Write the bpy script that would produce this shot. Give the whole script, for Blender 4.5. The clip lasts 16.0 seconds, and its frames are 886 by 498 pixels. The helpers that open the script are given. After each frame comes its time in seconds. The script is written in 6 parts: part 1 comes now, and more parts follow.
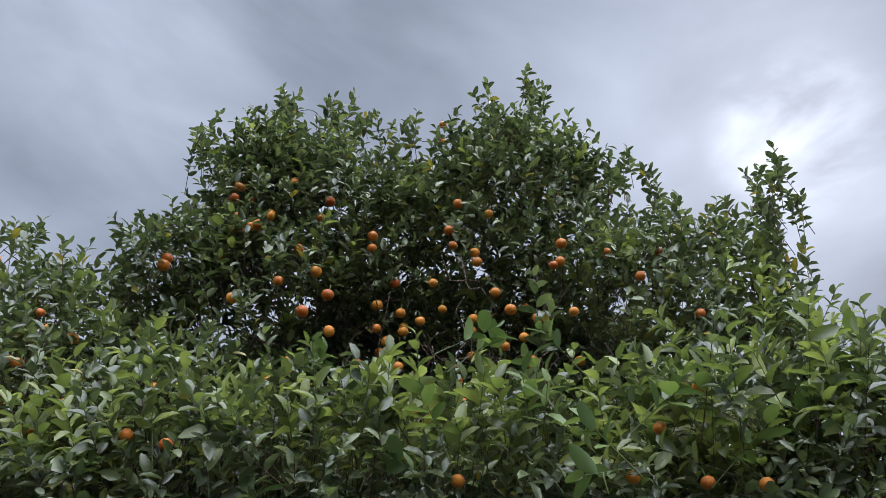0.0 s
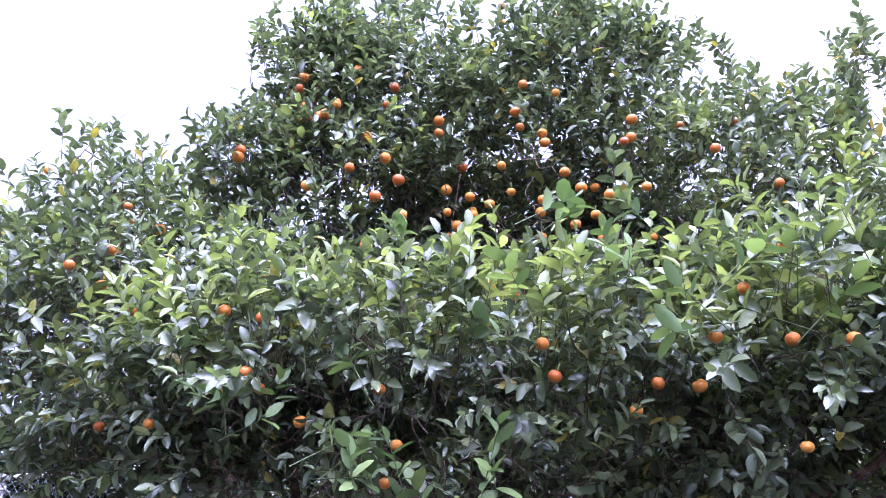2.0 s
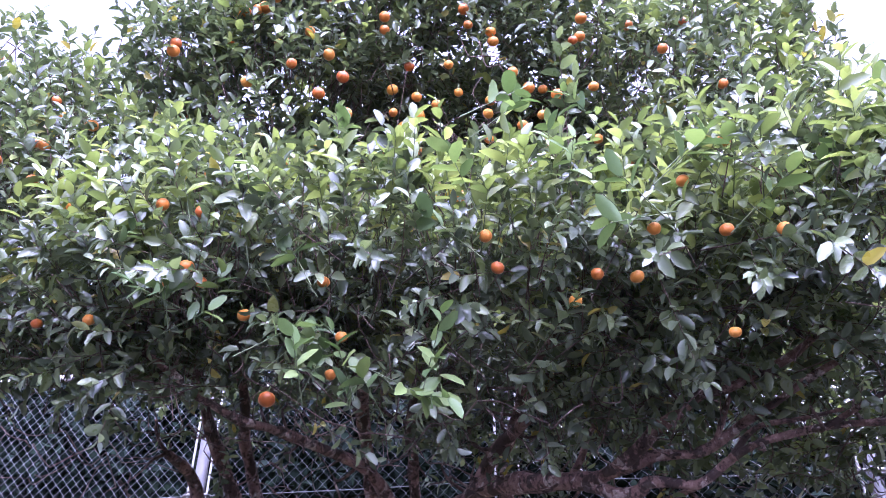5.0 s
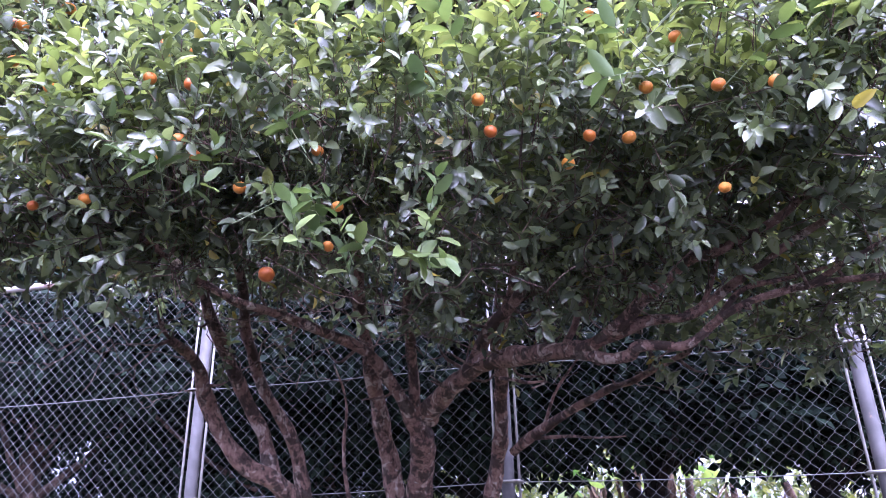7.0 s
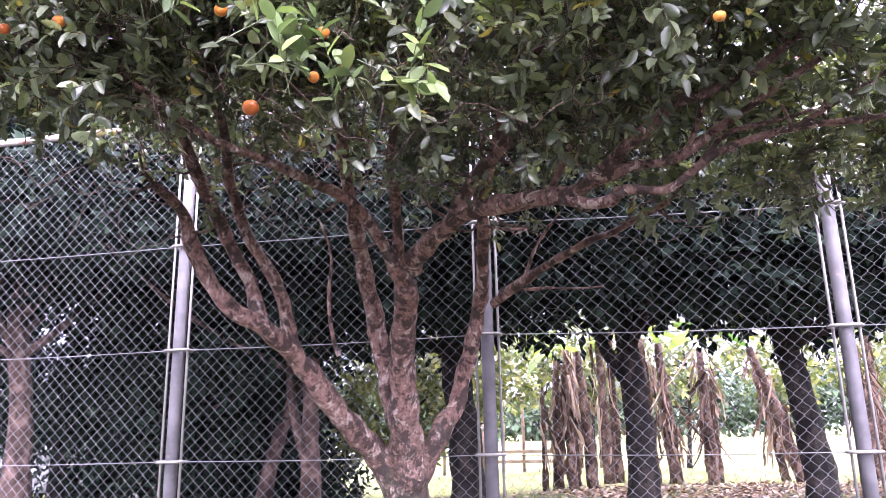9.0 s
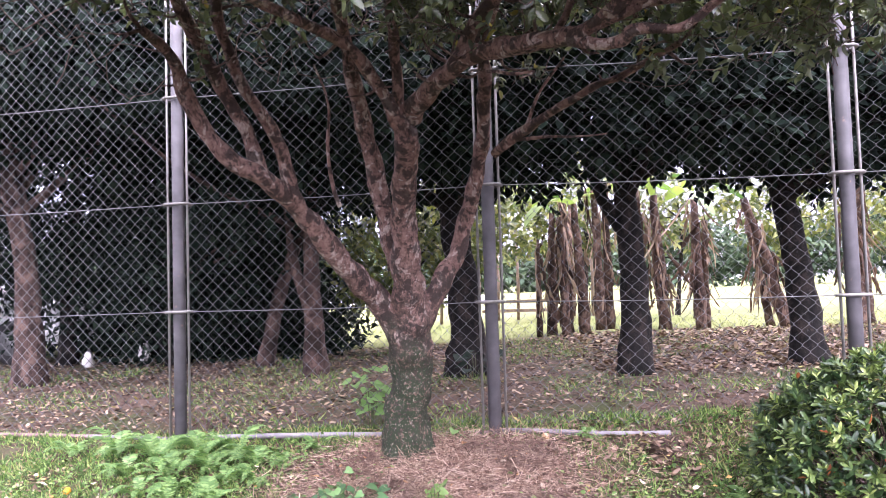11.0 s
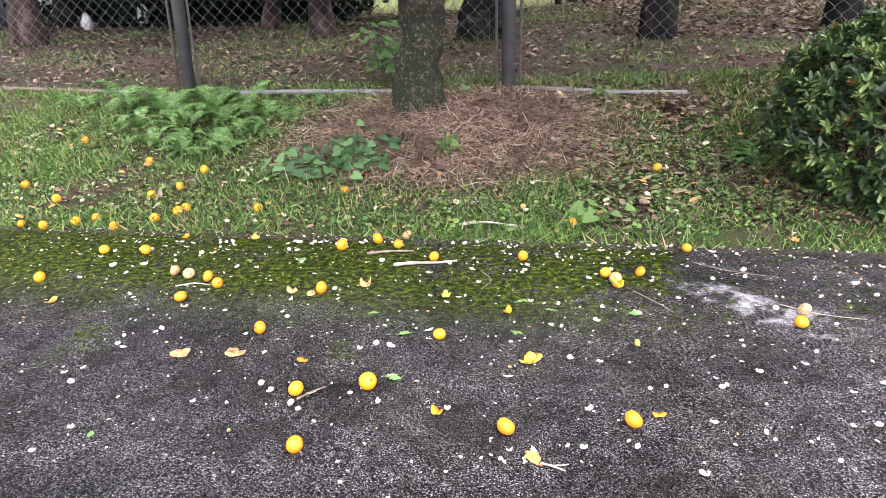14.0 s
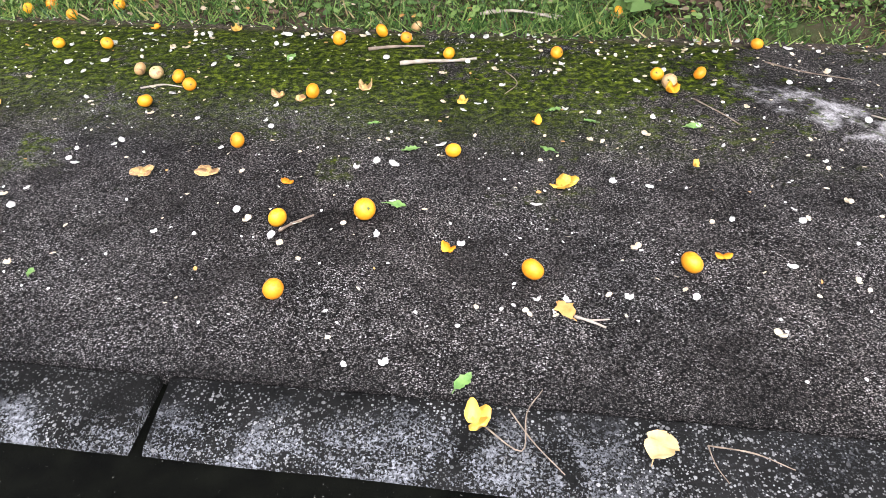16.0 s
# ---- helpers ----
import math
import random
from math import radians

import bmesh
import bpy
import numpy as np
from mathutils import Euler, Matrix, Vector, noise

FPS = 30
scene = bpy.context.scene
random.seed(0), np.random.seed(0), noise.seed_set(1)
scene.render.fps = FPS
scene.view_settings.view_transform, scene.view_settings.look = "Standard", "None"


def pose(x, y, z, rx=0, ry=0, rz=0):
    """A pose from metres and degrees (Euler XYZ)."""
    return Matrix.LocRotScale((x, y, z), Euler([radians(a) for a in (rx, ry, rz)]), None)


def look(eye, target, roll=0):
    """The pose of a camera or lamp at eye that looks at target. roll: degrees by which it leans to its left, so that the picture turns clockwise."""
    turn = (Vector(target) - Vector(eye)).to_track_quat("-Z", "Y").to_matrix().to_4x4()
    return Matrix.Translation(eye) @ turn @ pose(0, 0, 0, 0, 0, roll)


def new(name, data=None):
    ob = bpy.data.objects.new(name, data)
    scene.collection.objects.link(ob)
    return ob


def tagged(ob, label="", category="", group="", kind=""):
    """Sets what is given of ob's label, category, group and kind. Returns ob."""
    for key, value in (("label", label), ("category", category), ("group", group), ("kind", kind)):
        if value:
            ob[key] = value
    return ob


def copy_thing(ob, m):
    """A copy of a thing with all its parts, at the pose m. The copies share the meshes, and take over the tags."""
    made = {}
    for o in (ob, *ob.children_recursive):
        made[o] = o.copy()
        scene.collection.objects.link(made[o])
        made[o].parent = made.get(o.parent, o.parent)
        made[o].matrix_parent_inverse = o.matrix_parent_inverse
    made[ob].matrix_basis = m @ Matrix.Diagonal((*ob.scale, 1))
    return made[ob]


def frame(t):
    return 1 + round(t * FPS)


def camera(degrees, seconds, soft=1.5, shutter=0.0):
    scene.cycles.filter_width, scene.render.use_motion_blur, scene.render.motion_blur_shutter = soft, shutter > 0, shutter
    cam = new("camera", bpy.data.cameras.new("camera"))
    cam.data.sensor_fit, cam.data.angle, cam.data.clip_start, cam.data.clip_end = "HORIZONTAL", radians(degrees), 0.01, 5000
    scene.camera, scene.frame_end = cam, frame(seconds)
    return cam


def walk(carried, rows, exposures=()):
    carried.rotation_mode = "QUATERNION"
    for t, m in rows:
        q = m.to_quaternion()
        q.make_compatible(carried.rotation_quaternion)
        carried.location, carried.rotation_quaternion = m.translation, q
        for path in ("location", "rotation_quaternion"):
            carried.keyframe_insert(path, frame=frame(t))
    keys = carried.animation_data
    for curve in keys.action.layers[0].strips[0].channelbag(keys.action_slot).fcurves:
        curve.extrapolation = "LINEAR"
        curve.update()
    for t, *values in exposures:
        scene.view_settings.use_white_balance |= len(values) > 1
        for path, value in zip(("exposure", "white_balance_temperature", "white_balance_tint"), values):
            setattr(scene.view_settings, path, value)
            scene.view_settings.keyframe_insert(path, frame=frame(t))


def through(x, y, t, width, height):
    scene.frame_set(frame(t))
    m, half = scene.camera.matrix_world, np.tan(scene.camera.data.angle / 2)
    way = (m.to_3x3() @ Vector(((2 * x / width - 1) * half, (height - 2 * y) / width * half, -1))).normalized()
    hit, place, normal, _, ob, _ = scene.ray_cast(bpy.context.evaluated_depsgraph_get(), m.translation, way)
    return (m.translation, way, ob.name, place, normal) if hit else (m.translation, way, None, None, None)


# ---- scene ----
cam = camera(62.0, 16.0, 0.8)
PATH = [
    (0, (0.138, 0.292, 1.738), (0.036, 1.707, 3.148), 2.0),
    (0.5, (0.097, 0.293, 1.715), (-0.093, 1.73, 3.092), 4.3),
    (1, (0.075, 0.309, 1.69), (-0.184, 1.815, 2.98), 4.3),
    (1.5, (0.075, 0.313, 1.677), (-0.185, 1.858, 2.921), 3.8),
    (2, (0.069, 0.323, 1.665), (-0.186, 1.901, 2.866), 3.2),
    (2.5, (0.071, 0.325, 1.651), (-0.166, 1.943, 2.802), 2.8),
    (3, (0.077, 0.342, 1.634), (-0.115, 2.007, 2.726), 1.6),
    (3.5, (0.076, 0.349, 1.626), (-0.103, 2.038, 2.682), 1.3),
    (4, (0.08, 0.353, 1.62), (-0.072, 2.055, 2.66), 1.0),
    (4.2, (0.087, 0.36, 1.621), (-0.057, 2.067, 2.653), 0.8),
    (6.3, (0.071, 0.371, 1.572), (-0.027, 2.139, 2.503), -0.2),
    (6.5, (0.07, 0.38, 1.547), (-0.01, 2.173, 2.43), -0.9),
    (7, (0.064, 0.4, 1.501), (-0.044, 2.231, 2.299), -1.5),
    (7.5, (0.061, 0.399, 1.472), (-0.049, 2.257, 2.203), -1.6),
    (8, (0.057, 0.415, 1.435), (-0.019, 2.31, 2.07), -1.6),
    (8.5, (0.05, 0.426, 1.394), (-0.044, 2.346, 1.947), -1.1),
    (9, (0.04, 0.432, 1.374), (-0.028, 2.371, 1.859), -1.2),
    (9.2, (0.039, 0.439, 1.362), (-0.023, 2.385, 1.818), -1.4),
    (11.3, (-0.002, 0.477, 1.34), (-0.068, 2.476, 1.364), -1.8),
    (11.5, (0.019, 0.489, 1.323), (-0.062, 2.487, 1.293), -1.9),
    (12, (-0.005, 0.492, 1.287), (-0.102, 2.482, 1.104), -1.7),
    (12.5, (-0.011, 0.511, 1.255), (-0.114, 2.48, 0.921), -1.7),
    (13, (-0.008, 0.527, 1.225), (-0.112, 2.469, 0.758), -1.6),
    (13.5, (-0.011, 0.536, 1.203), (-0.106, 2.441, 0.601), -1.2),
    (14, (-0.015, 0.552, 1.185), (-0.121, 2.409, 0.45), -1.2),
    (14.5, (-0.029, 0.594, 1.148), (-0.111, 2.402, 0.298), -0.5),
    (14.7, (-0.032, 0.626, 1.132), (-0.121, 2.406, 0.223), -0.6),
    (15, (-0.023, 0.686, 1.112), (-0.11, 2.436, 0.147), -0.9),
    (15.5, (-0.015, 0.842, 1.057), (-0.086, 2.529, -0.016), 0.1),
    (16, (-0.026, 0.954, 1.014), (-0.177, 2.548, -0.185), -1.8),
]
EXPOSURES = [(0.0, 0.58, 5900, 9), (0.5, 0.72, 5850, 12), (1.0, 1.25, 5600, 14), (1.5, 2.15, 5100, 30), (4.0, 2.6, 5000, 48), (7.0, 2.65, 5150, 46), (7.5, 2.95, 5450, 44), (9.0, 3.35, 5800, 42), (11.5, 2.45, 5950, 36), (12.0, 2.4, 5950, 40), (13.5, 1.95, 6050, 36), (14.0, 1.75, 6100, 20), (15.0, 1.7, 6300, 10), (16.0, 1.4, 6250, 16)]
walk(cam, [(t, look(eye, target, roll)) for t, eye, target, roll in PATH], EXPOSURES)

# ---- sky and sun: an overcast day, the sun behind cloud ahead and to the right ----
SUN_DIR = Vector((0.385, 0.553, 0.739)).normalized()
world = bpy.data.worlds.new("overcast_sky")
scene.world = world
world.use_nodes = True
wt = world.node_tree
wt.nodes.clear()


def wnode(kind, **values):
    n = wt.nodes.new(kind)
    for key, value in values.items():
        n.inputs[key].default_value = value
    return n


sky = wt.nodes.new("ShaderNodeTexSky")
sky.sky_type, sky.sun_disc = "NISHITA", False
sky.sun_elevation, sky.sun_rotation = radians(47.7), radians(34.8)
bg_sky = wnode("ShaderNodeBackground", Strength=0.1)
wt.links.new(sky.outputs[0], bg_sky.inputs[0])
direction = wt.nodes.new("ShaderNodeTexCoord")
stretch = wnode("ShaderNodeMapping", Scale=(1.0, 1.3, 2.6), Rotation=(0.2, 0.1, 0.5))
wt.links.new(direction.outputs["Generated"], stretch.inputs[0])
puffs = wnode("ShaderNodeTexNoise", Scale=2.1, Detail=7.0, Roughness=0.47, Distortion=0.35)
wt.links.new(stretch.outputs[0], puffs.inputs["Vector"])
tone = wt.nodes.new("ShaderNodeValToRGB")
tone.color_ramp.elements[0].position, tone.color_ramp.elements[0].color = 0.36, (0.205, 0.217, 0.250, 1)
tone.color_ramp.elements[1].position, tone.color_ramp.elements[1].color = 0.66, (0.42, 0.435, 0.49, 1)
wt.links.new(puffs.outputs[0], tone.inputs[0])
toward = wt.nodes.new("ShaderNodeVectorMath")
toward.operation, toward.inputs[1].default_value = "DOT_PRODUCT", SUN_DIR
wt.links.new(direction.outputs["Generated"], toward.inputs[0])
veil = wt.nodes.new("ShaderNodeMapRange")
veil.inputs["From Min"].default_value, veil.inputs["From Max"].default_value = 0.9925, 1.0
veil.interpolation_type = "SMOOTHSTEP"
wt.links.new(toward.outputs["Value"], veil.inputs[0])
torn = wt.nodes.new("ShaderNodeMath")
torn.operation = "MULTIPLY"
wt.links.new(veil.outputs[0], torn.inputs[0])
ragged = wnode("ShaderNodeTexNoise", Scale=5.5, Detail=5.0, Roughness=0.5, Distortion=0.3)
wt.links.new(stretch.outputs[0], ragged.inputs["Vector"])
rents = wt.nodes.new("ShaderNodeMapRange")
rents.inputs["From Min"].default_value, rents.inputs["From Max"].default_value = 0.38, 0.62
wt.links.new(ragged.outputs[0], rents.inputs[0])
wt.links.new(rents.outputs[0], torn.inputs[1])
glare = wt.nodes.new("ShaderNodeMix")
glare.data_type, glare.blend_type = "RGBA", "ADD"
glare.inputs[7].default_value = (0.38, 0.38, 0.40, 1)
wt.links.new(torn.outputs[0], glare.inputs[0])
wt.links.new(tone.outputs[0], glare.inputs[6])
# the cloud is thinner overhead and behind, where most of the light comes from
behind = wt.nodes.new("ShaderNodeVectorMath")
behind.operation, behind.inputs[1].default_value = "DOT_PRODUCT", (0.12, -0.56, 0.820)
wt.links.new(direction.outputs["Generated"], behind.inputs[0])
thin = wt.nodes.new("ShaderNodeMapRange")
thin.inputs["From Min"].default_value, thin.inputs["From Max"].default_value = 0.53, 0.98
thin.inputs["To Min"].default_value, thin.inputs["To Max"].default_value = 1.0, 10.2
thin.interpolation_type = "SMOOTHSTEP"
wt.links.new(behind.outputs["Value"], thin.inputs[0])
bg_cloud = wt.nodes.new("ShaderNodeBackground")
pale_cloud = wt.nodes.new("ShaderNodeMix")
pale_cloud.data_type = "RGBA"
pale_cloud.inputs[7].default_value = (0.372, 0.372, 0.375, 1)
share = wt.nodes.new("ShaderNodeMapRange")
share.inputs["From Min"].default_value, share.inputs["From Max"].default_value = 1.2, 3.0
wt.links.new(thin.outputs[0], share.inputs[0])
wt.links.new(share.outputs[0], pale_cloud.inputs[0])
wt.links.new(glare.outputs[2], pale_cloud.inputs[6])
wt.links.new(thin.outputs[0], bg_cloud.inputs["Strength"])
wt.links.new(pale_cloud.outputs[2], bg_cloud.inputs[0])
cover = wnode("ShaderNodeMixShader", Fac=0.93)
wt.links.new(bg_sky.outputs[0], cover.inputs[1])
wt.links.new(bg_cloud.outputs[0], cover.inputs[2])
wout = wt.nodes.new("ShaderNodeOutputWorld")
wt.links.new(cover.outputs[0], wout.inputs[0])

sun = new("sun", bpy.data.lights.new("sun", "SUN"))
sun.data.energy, sun.data.angle, sun.data.color = 0.9, radians(20), (1.0, 0.96, 0.9)
sun.matrix_world = look(SUN_DIR * 50, (0, 0, 0))


# ---- materials ----
class Nodes:
    """A small builder of node materials."""

    def __init__(self, name):
        self.m = bpy.data.materials.new(name)
        self.m.use_nodes = True
        self.t = self.m.node_tree
        self.bsdf = self.t.nodes["Principled BSDF"]
        self.geo = self.t.nodes.new("ShaderNodeNewGeometry")
        self.info = self.t.nodes.new("ShaderNodeObjectInfo")
        self.coord = self.t.nodes.new("ShaderNodeTexCoord")

    def link(self, a, b):
        self.t.links.new(a, b)

    def put(self, socket, value):
        if hasattr(value, "links"):
            self.link(value, socket)
        else:
            socket.default_value = value

    def noise(self, scale, detail=3.0, vector=None, rough=0.55, distortion=0.0):
        n = self.t.nodes.new("ShaderNodeTexNoise")
        n.inputs["Scale"].default_value, n.inputs["Detail"].default_value = scale, detail
        n.inputs["Roughness"].default_value, n.inputs["Distortion"].default_value = rough, distortion
        self.link(vector or self.geo.outputs["Position"], n.inputs["Vector"])
        return n.outputs[0]

    def cells(self, scale, vector=None, out="Color"):
        n = self.t.nodes.new("ShaderNodeTexVoronoi")
        n.inputs["Scale"].default_value = scale
        self.link(vector or self.geo.outputs["Position"], n.inputs["Vector"])
        return n.outputs[out]

    def ramp(self, fac, *stops):
        n = self.t.nodes.new("ShaderNodeValToRGB")
        e = n.color_ramp.elements
        while len(e) < len(stops):
            e.new(0.5)
        for slot, (at, colour) in zip(e, stops):
            slot.position = at
            slot.color = (*colour, 1) if hasattr(colour, "__len__") else (colour, colour, colour, 1)
        self.put(n.inputs[0], fac)
        return n.outputs[0]

    def mix(self, fac, a, b, blend="MIX"):
        n = self.t.nodes.new("ShaderNodeMix")
        n.data_type, n.blend_type = "RGBA", blend
        self.put(n.inputs[0], fac)
        for socket, value in ((n.inputs[6], a), (n.inputs[7], b)):
            self.put(socket, value if hasattr(value, "links") else (*value, 1))
        return n.outputs[2]

    def calc(self, op, a, b=0.0):
        n = self.t.nodes.new("ShaderNodeMath")
        n.operation, n.use_clamp = op, False
        self.put(n.inputs[0], a)
        self.put(n.inputs[1], b)
        return n.outputs[0]

    def spread(self, value, lo, hi):
        n = self.t.nodes.new("ShaderNodeMapRange")
        n.inputs[1].default_value, n.inputs[2].default_value = lo, hi
        n.interpolation_type = "SMOOTHSTEP"
        self.put(n.inputs[0], value)
        return n.outputs[0]

    def grains(self, layers):
        """Loose bright grains: (cells a metre, the share left dark, size)."""
        chips = 0.0
        for scale, share, size in layers:
            pick = self.t.nodes.new("ShaderNodeSeparateColor")
            self.link(self.cells(scale), pick.inputs[0])
            dot = self.ramp(self.cells(scale, out="Distance"), (size - 0.08, 1.0), (size, 0.0))
            dot = self.calc("MULTIPLY", dot, self.ramp(pick.outputs[0], (share, 0.0), (share + 0.02, 1.0)))
            chips = self.calc("MAXIMUM", chips, self.calc("MULTIPLY", dot, self.ramp(pick.outputs[1], (0.0, 0.18), (1.0, 1.0))))
        return chips

    def xyz(self):
        n = self.t.nodes.new("ShaderNodeSeparateXYZ")
        self.link(self.geo.outputs["Position"], n.inputs[0])
        return n.outputs

    def bump(self, height, strength=0.4, distance=0.005):
        n = self.t.nodes.new("ShaderNodeBump")
        n.inputs["Strength"].default_value, n.inputs["Distance"].default_value = strength, distance
        self.put(n.inputs["Height"], height)
        self.link(n.outputs[0], self.bsdf.inputs["Normal"])

    def done(self, colour, rough=0.6, metal=0.0, spec=0.5, through=0.0, through_colour=None):
        self.put(self.bsdf.inputs["Base Color"], colour if hasattr(colour, "links") else (*colour, 1))
        self.put(self.bsdf.inputs["Roughness"], rough)
        self.bsdf.inputs["Metallic"].default_value = metal
        self.bsdf.inputs["Specular IOR Level"].default_value = spec
        if through:
            tr = self.t.nodes.new("ShaderNodeBsdfTranslucent")
            self.put(tr.inputs[0], through_colour if through_colour is not None else colour)
            ms = self.t.nodes.new("ShaderNodeMixShader")
            ms.inputs[0].default_value = through
            self.link(self.bsdf.outputs[0], ms.inputs[1])
            self.link(tr.outputs[0], ms.inputs[2])
            self.link(ms.outputs[0], self.t.nodes["Material Output"].inputs[0])
        return self.m


def leaf_material(name, dark, mid, light, rough=0.34, through=0.22, odd=None, spec=0.5, single=False, odd_from=0.975, old=None):
    n = Nodes(name)
    pick = n.info.outputs["Random"] if single else n.geo.outputs["Random Per Island"]
    stops = [(0.0, dark), (0.55 * odd_from, mid), (0.95 * odd_from, light)]
    if odd:
        stops += [(odd_from, light), (min(0.99, odd_from + 0.02), odd)]
    c = n.ramp(pick, *stops)
    c = n.mix(n.calc("MULTIPLY", n.noise(60, 3), 0.55), c, n.mix(1.0, c, (0.55, 0.62, 0.5), "MULTIPLY"))
    if old:
        c = n.mix(n.ramp(n.noise(4.5, 4, rough=0.6), (0.40, 0.6), (0.52, 0.0)), c, old)
    n.bump(n.noise(180, 2), 0.25, 0.002)
    return n.done(c, n.ramp(n.noise(25, 2), (0.3, rough - 0.06), (0.7, rough + 0.14)), spec=spec, through=through,
                  through_colour=n.mix(1.0, c, (1.28, 1.36, 0.82), "MULTIPLY"))


LEAF_OLD = leaf_material("citrus_leaf_mature", (0.050, 0.066, 0.035), (0.108, 0.132, 0.068), (0.210, 0.245, 0.120), odd=(0.36, 0.28, 0.05), spec=0.80, through=0.28, rough=0.28)
LEAF_YOUNG = leaf_material("citrus_leaf_young", (0.110, 0.138, 0.048), (0.198, 0.232, 0.076), (0.310, 0.340, 0.118), rough=0.32, through=0.40, spec=0.72)
LEAF_FRONT = leaf_material("citrus_leaf_front", (0.075, 0.115, 0.044), (0.130, 0.185, 0.068), (0.215, 0.275, 0.094), rough=0.38, through=0.28, single=True, spec=0.40)
# Darker than real foliage: the canopy's shade is put into this leaf colour.
LEAF_WOOD_SHADED = leaf_material("forest_leaf_shaded", (0.004, 0.008, 0.006), (0.009, 0.018, 0.012), (0.022, 0.037, 0.023), rough=0.65, through=0.05, spec=0.1)
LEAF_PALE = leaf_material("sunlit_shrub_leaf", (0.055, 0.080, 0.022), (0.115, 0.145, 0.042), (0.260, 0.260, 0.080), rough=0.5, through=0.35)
LAWN = leaf_material("dry_lawn_blade", (0.14, 0.175, 0.055), (0.21, 0.24, 0.09), (0.30, 0.30, 0.14), rough=0.6, through=0.3)
LEAF_IVY = leaf_material("creeper_leaf", (0.055, 0.125, 0.050), (0.10, 0.205, 0.078), (0.17, 0.30, 0.11), rough=0.36, through=0.2, single=True)
LEAF_BUSH = leaf_material("ixora_leaf", (0.014, 0.034, 0.012), (0.040, 0.082, 0.025), (0.130, 0.190, 0.055), rough=0.34, through=0.15, odd=(0.30, 0.09, 0.03), odd_from=0.985)
LEAF_TIP = leaf_material("ixora_young_leaf", (0.09, 0.15, 0.035), (0.17, 0.235, 0.06), (0.32, 0.38, 0.12), rough=0.36, through=0.2)
LEAF_FERN = leaf_material("fern_leaf", (0.070, 0.150, 0.040), (0.140, 0.265, 0.075), (0.260, 0.400, 0.130), rough=0.5, through=0.3)
LEAF_HERB = leaf_material("broad_herb_leaf", (0.060, 0.125, 0.032), (0.140, 0.240, 0.065), (0.270, 0.385, 0.115), rough=0.5, through=0.3)
LEAF_BANANA = leaf_material("banana_leaf", (0.05, 0.12, 0.03), (0.12, 0.21, 0.05), (0.24, 0.31, 0.09), rough=0.45, through=0.35, single=True)
GRASS = leaf_material("grass_blade", (0.032, 0.082, 0.016), (0.105, 0.212, 0.046), (0.340, 0.450, 0.140), rough=0.5, through=0.3, odd=(0.46, 0.34, 0.19), odd_from=0.92)
STRAW = leaf_material("dry_straw", (0.060, 0.034, 0.025), (0.315, 0.190, 0.140), (0.780, 0.590, 0.465), rough=0.75, through=0.1, spec=0.25, old=(0.095, 0.056, 0.042))
LITTER = leaf_material("dead_leaf_litter", (0.035, 0.020, 0.014), (0.170, 0.105, 0.072), (0.440, 0.325, 0.240), rough=0.7, through=0.12, spec=0.3, odd=(0.46, 0.40, 0.14))
DEAD_BANANA = leaf_material("dead_banana_leaf", (0.040, 0.024, 0.017), (0.150, 0.090, 0.066), (0.450, 0.325, 0.245), rough=0.75, through=0.15, spec=0.25, single=True)
LEAF_FAR = leaf_material("far_tree_leaf", (0.03, 0.05, 0.03), (0.05, 0.08, 0.045), (0.08, 0.11, 0.06), rough=0.7, through=0.1, spec=0.2)
FLOWER = leaf_material("red_flower_petal", (0.45, 0.05, 0.02), (0.6, 0.08, 0.03), (0.7, 0.16, 0.05), rough=0.5, through=0.2)


def bark_material(name, low, mid, patch, scale=14.0):
    n = Nodes(name)
    long = n.t.nodes.new("ShaderNodeMapping")
    long.inputs["Scale"].default_value = (1.0, 1.0, 0.6)
    n.link(n.geo.outputs["Position"], long.inputs[0])
    grain = long.outputs[0]
    c = n.ramp(n.noise(scale * 2.8, 8, grain, 0.78), (0.38, low), (0.60, mid))
    flake = n.calc("ADD", n.noise(scale * 1.15, 6, grain, 0.68), n.calc("MULTIPLY", n.noise(scale * 10, 4), 0.20))
    c = n.mix(n.ramp(flake, (0.60, 0.0), (0.70, 0.85)), c, patch)
    c = n.mix(n.ramp(n.noise(scale * 3.4, 5, rough=0.6), (0.63, 0.0), (0.72, 0.6)), c, tuple(0.6 * v + 0.14 for v in patch))
    c = n.mix(n.ramp(n.noise(scale * 0.8, 5, grain, 0.6), (0.38, 0.85), (0.49, 0.0)), c, tuple(0.45 * v for v in low))
    scab = n.noise(scale * 7.5, 5, rough=0.75)
    c = n.mix(n.ramp(scab, (0.34, 0.8), (0.45, 0.0)), c, tuple(0.25 * v for v in low))
    n.bump(n.calc("ADD", n.calc("MULTIPLY", flake, 0.8), n.calc("ADD", scab, n.noise(scale * 14, 4))), 0.8, 0.006)
    return n.done(c, 0.88, spec=0.2)




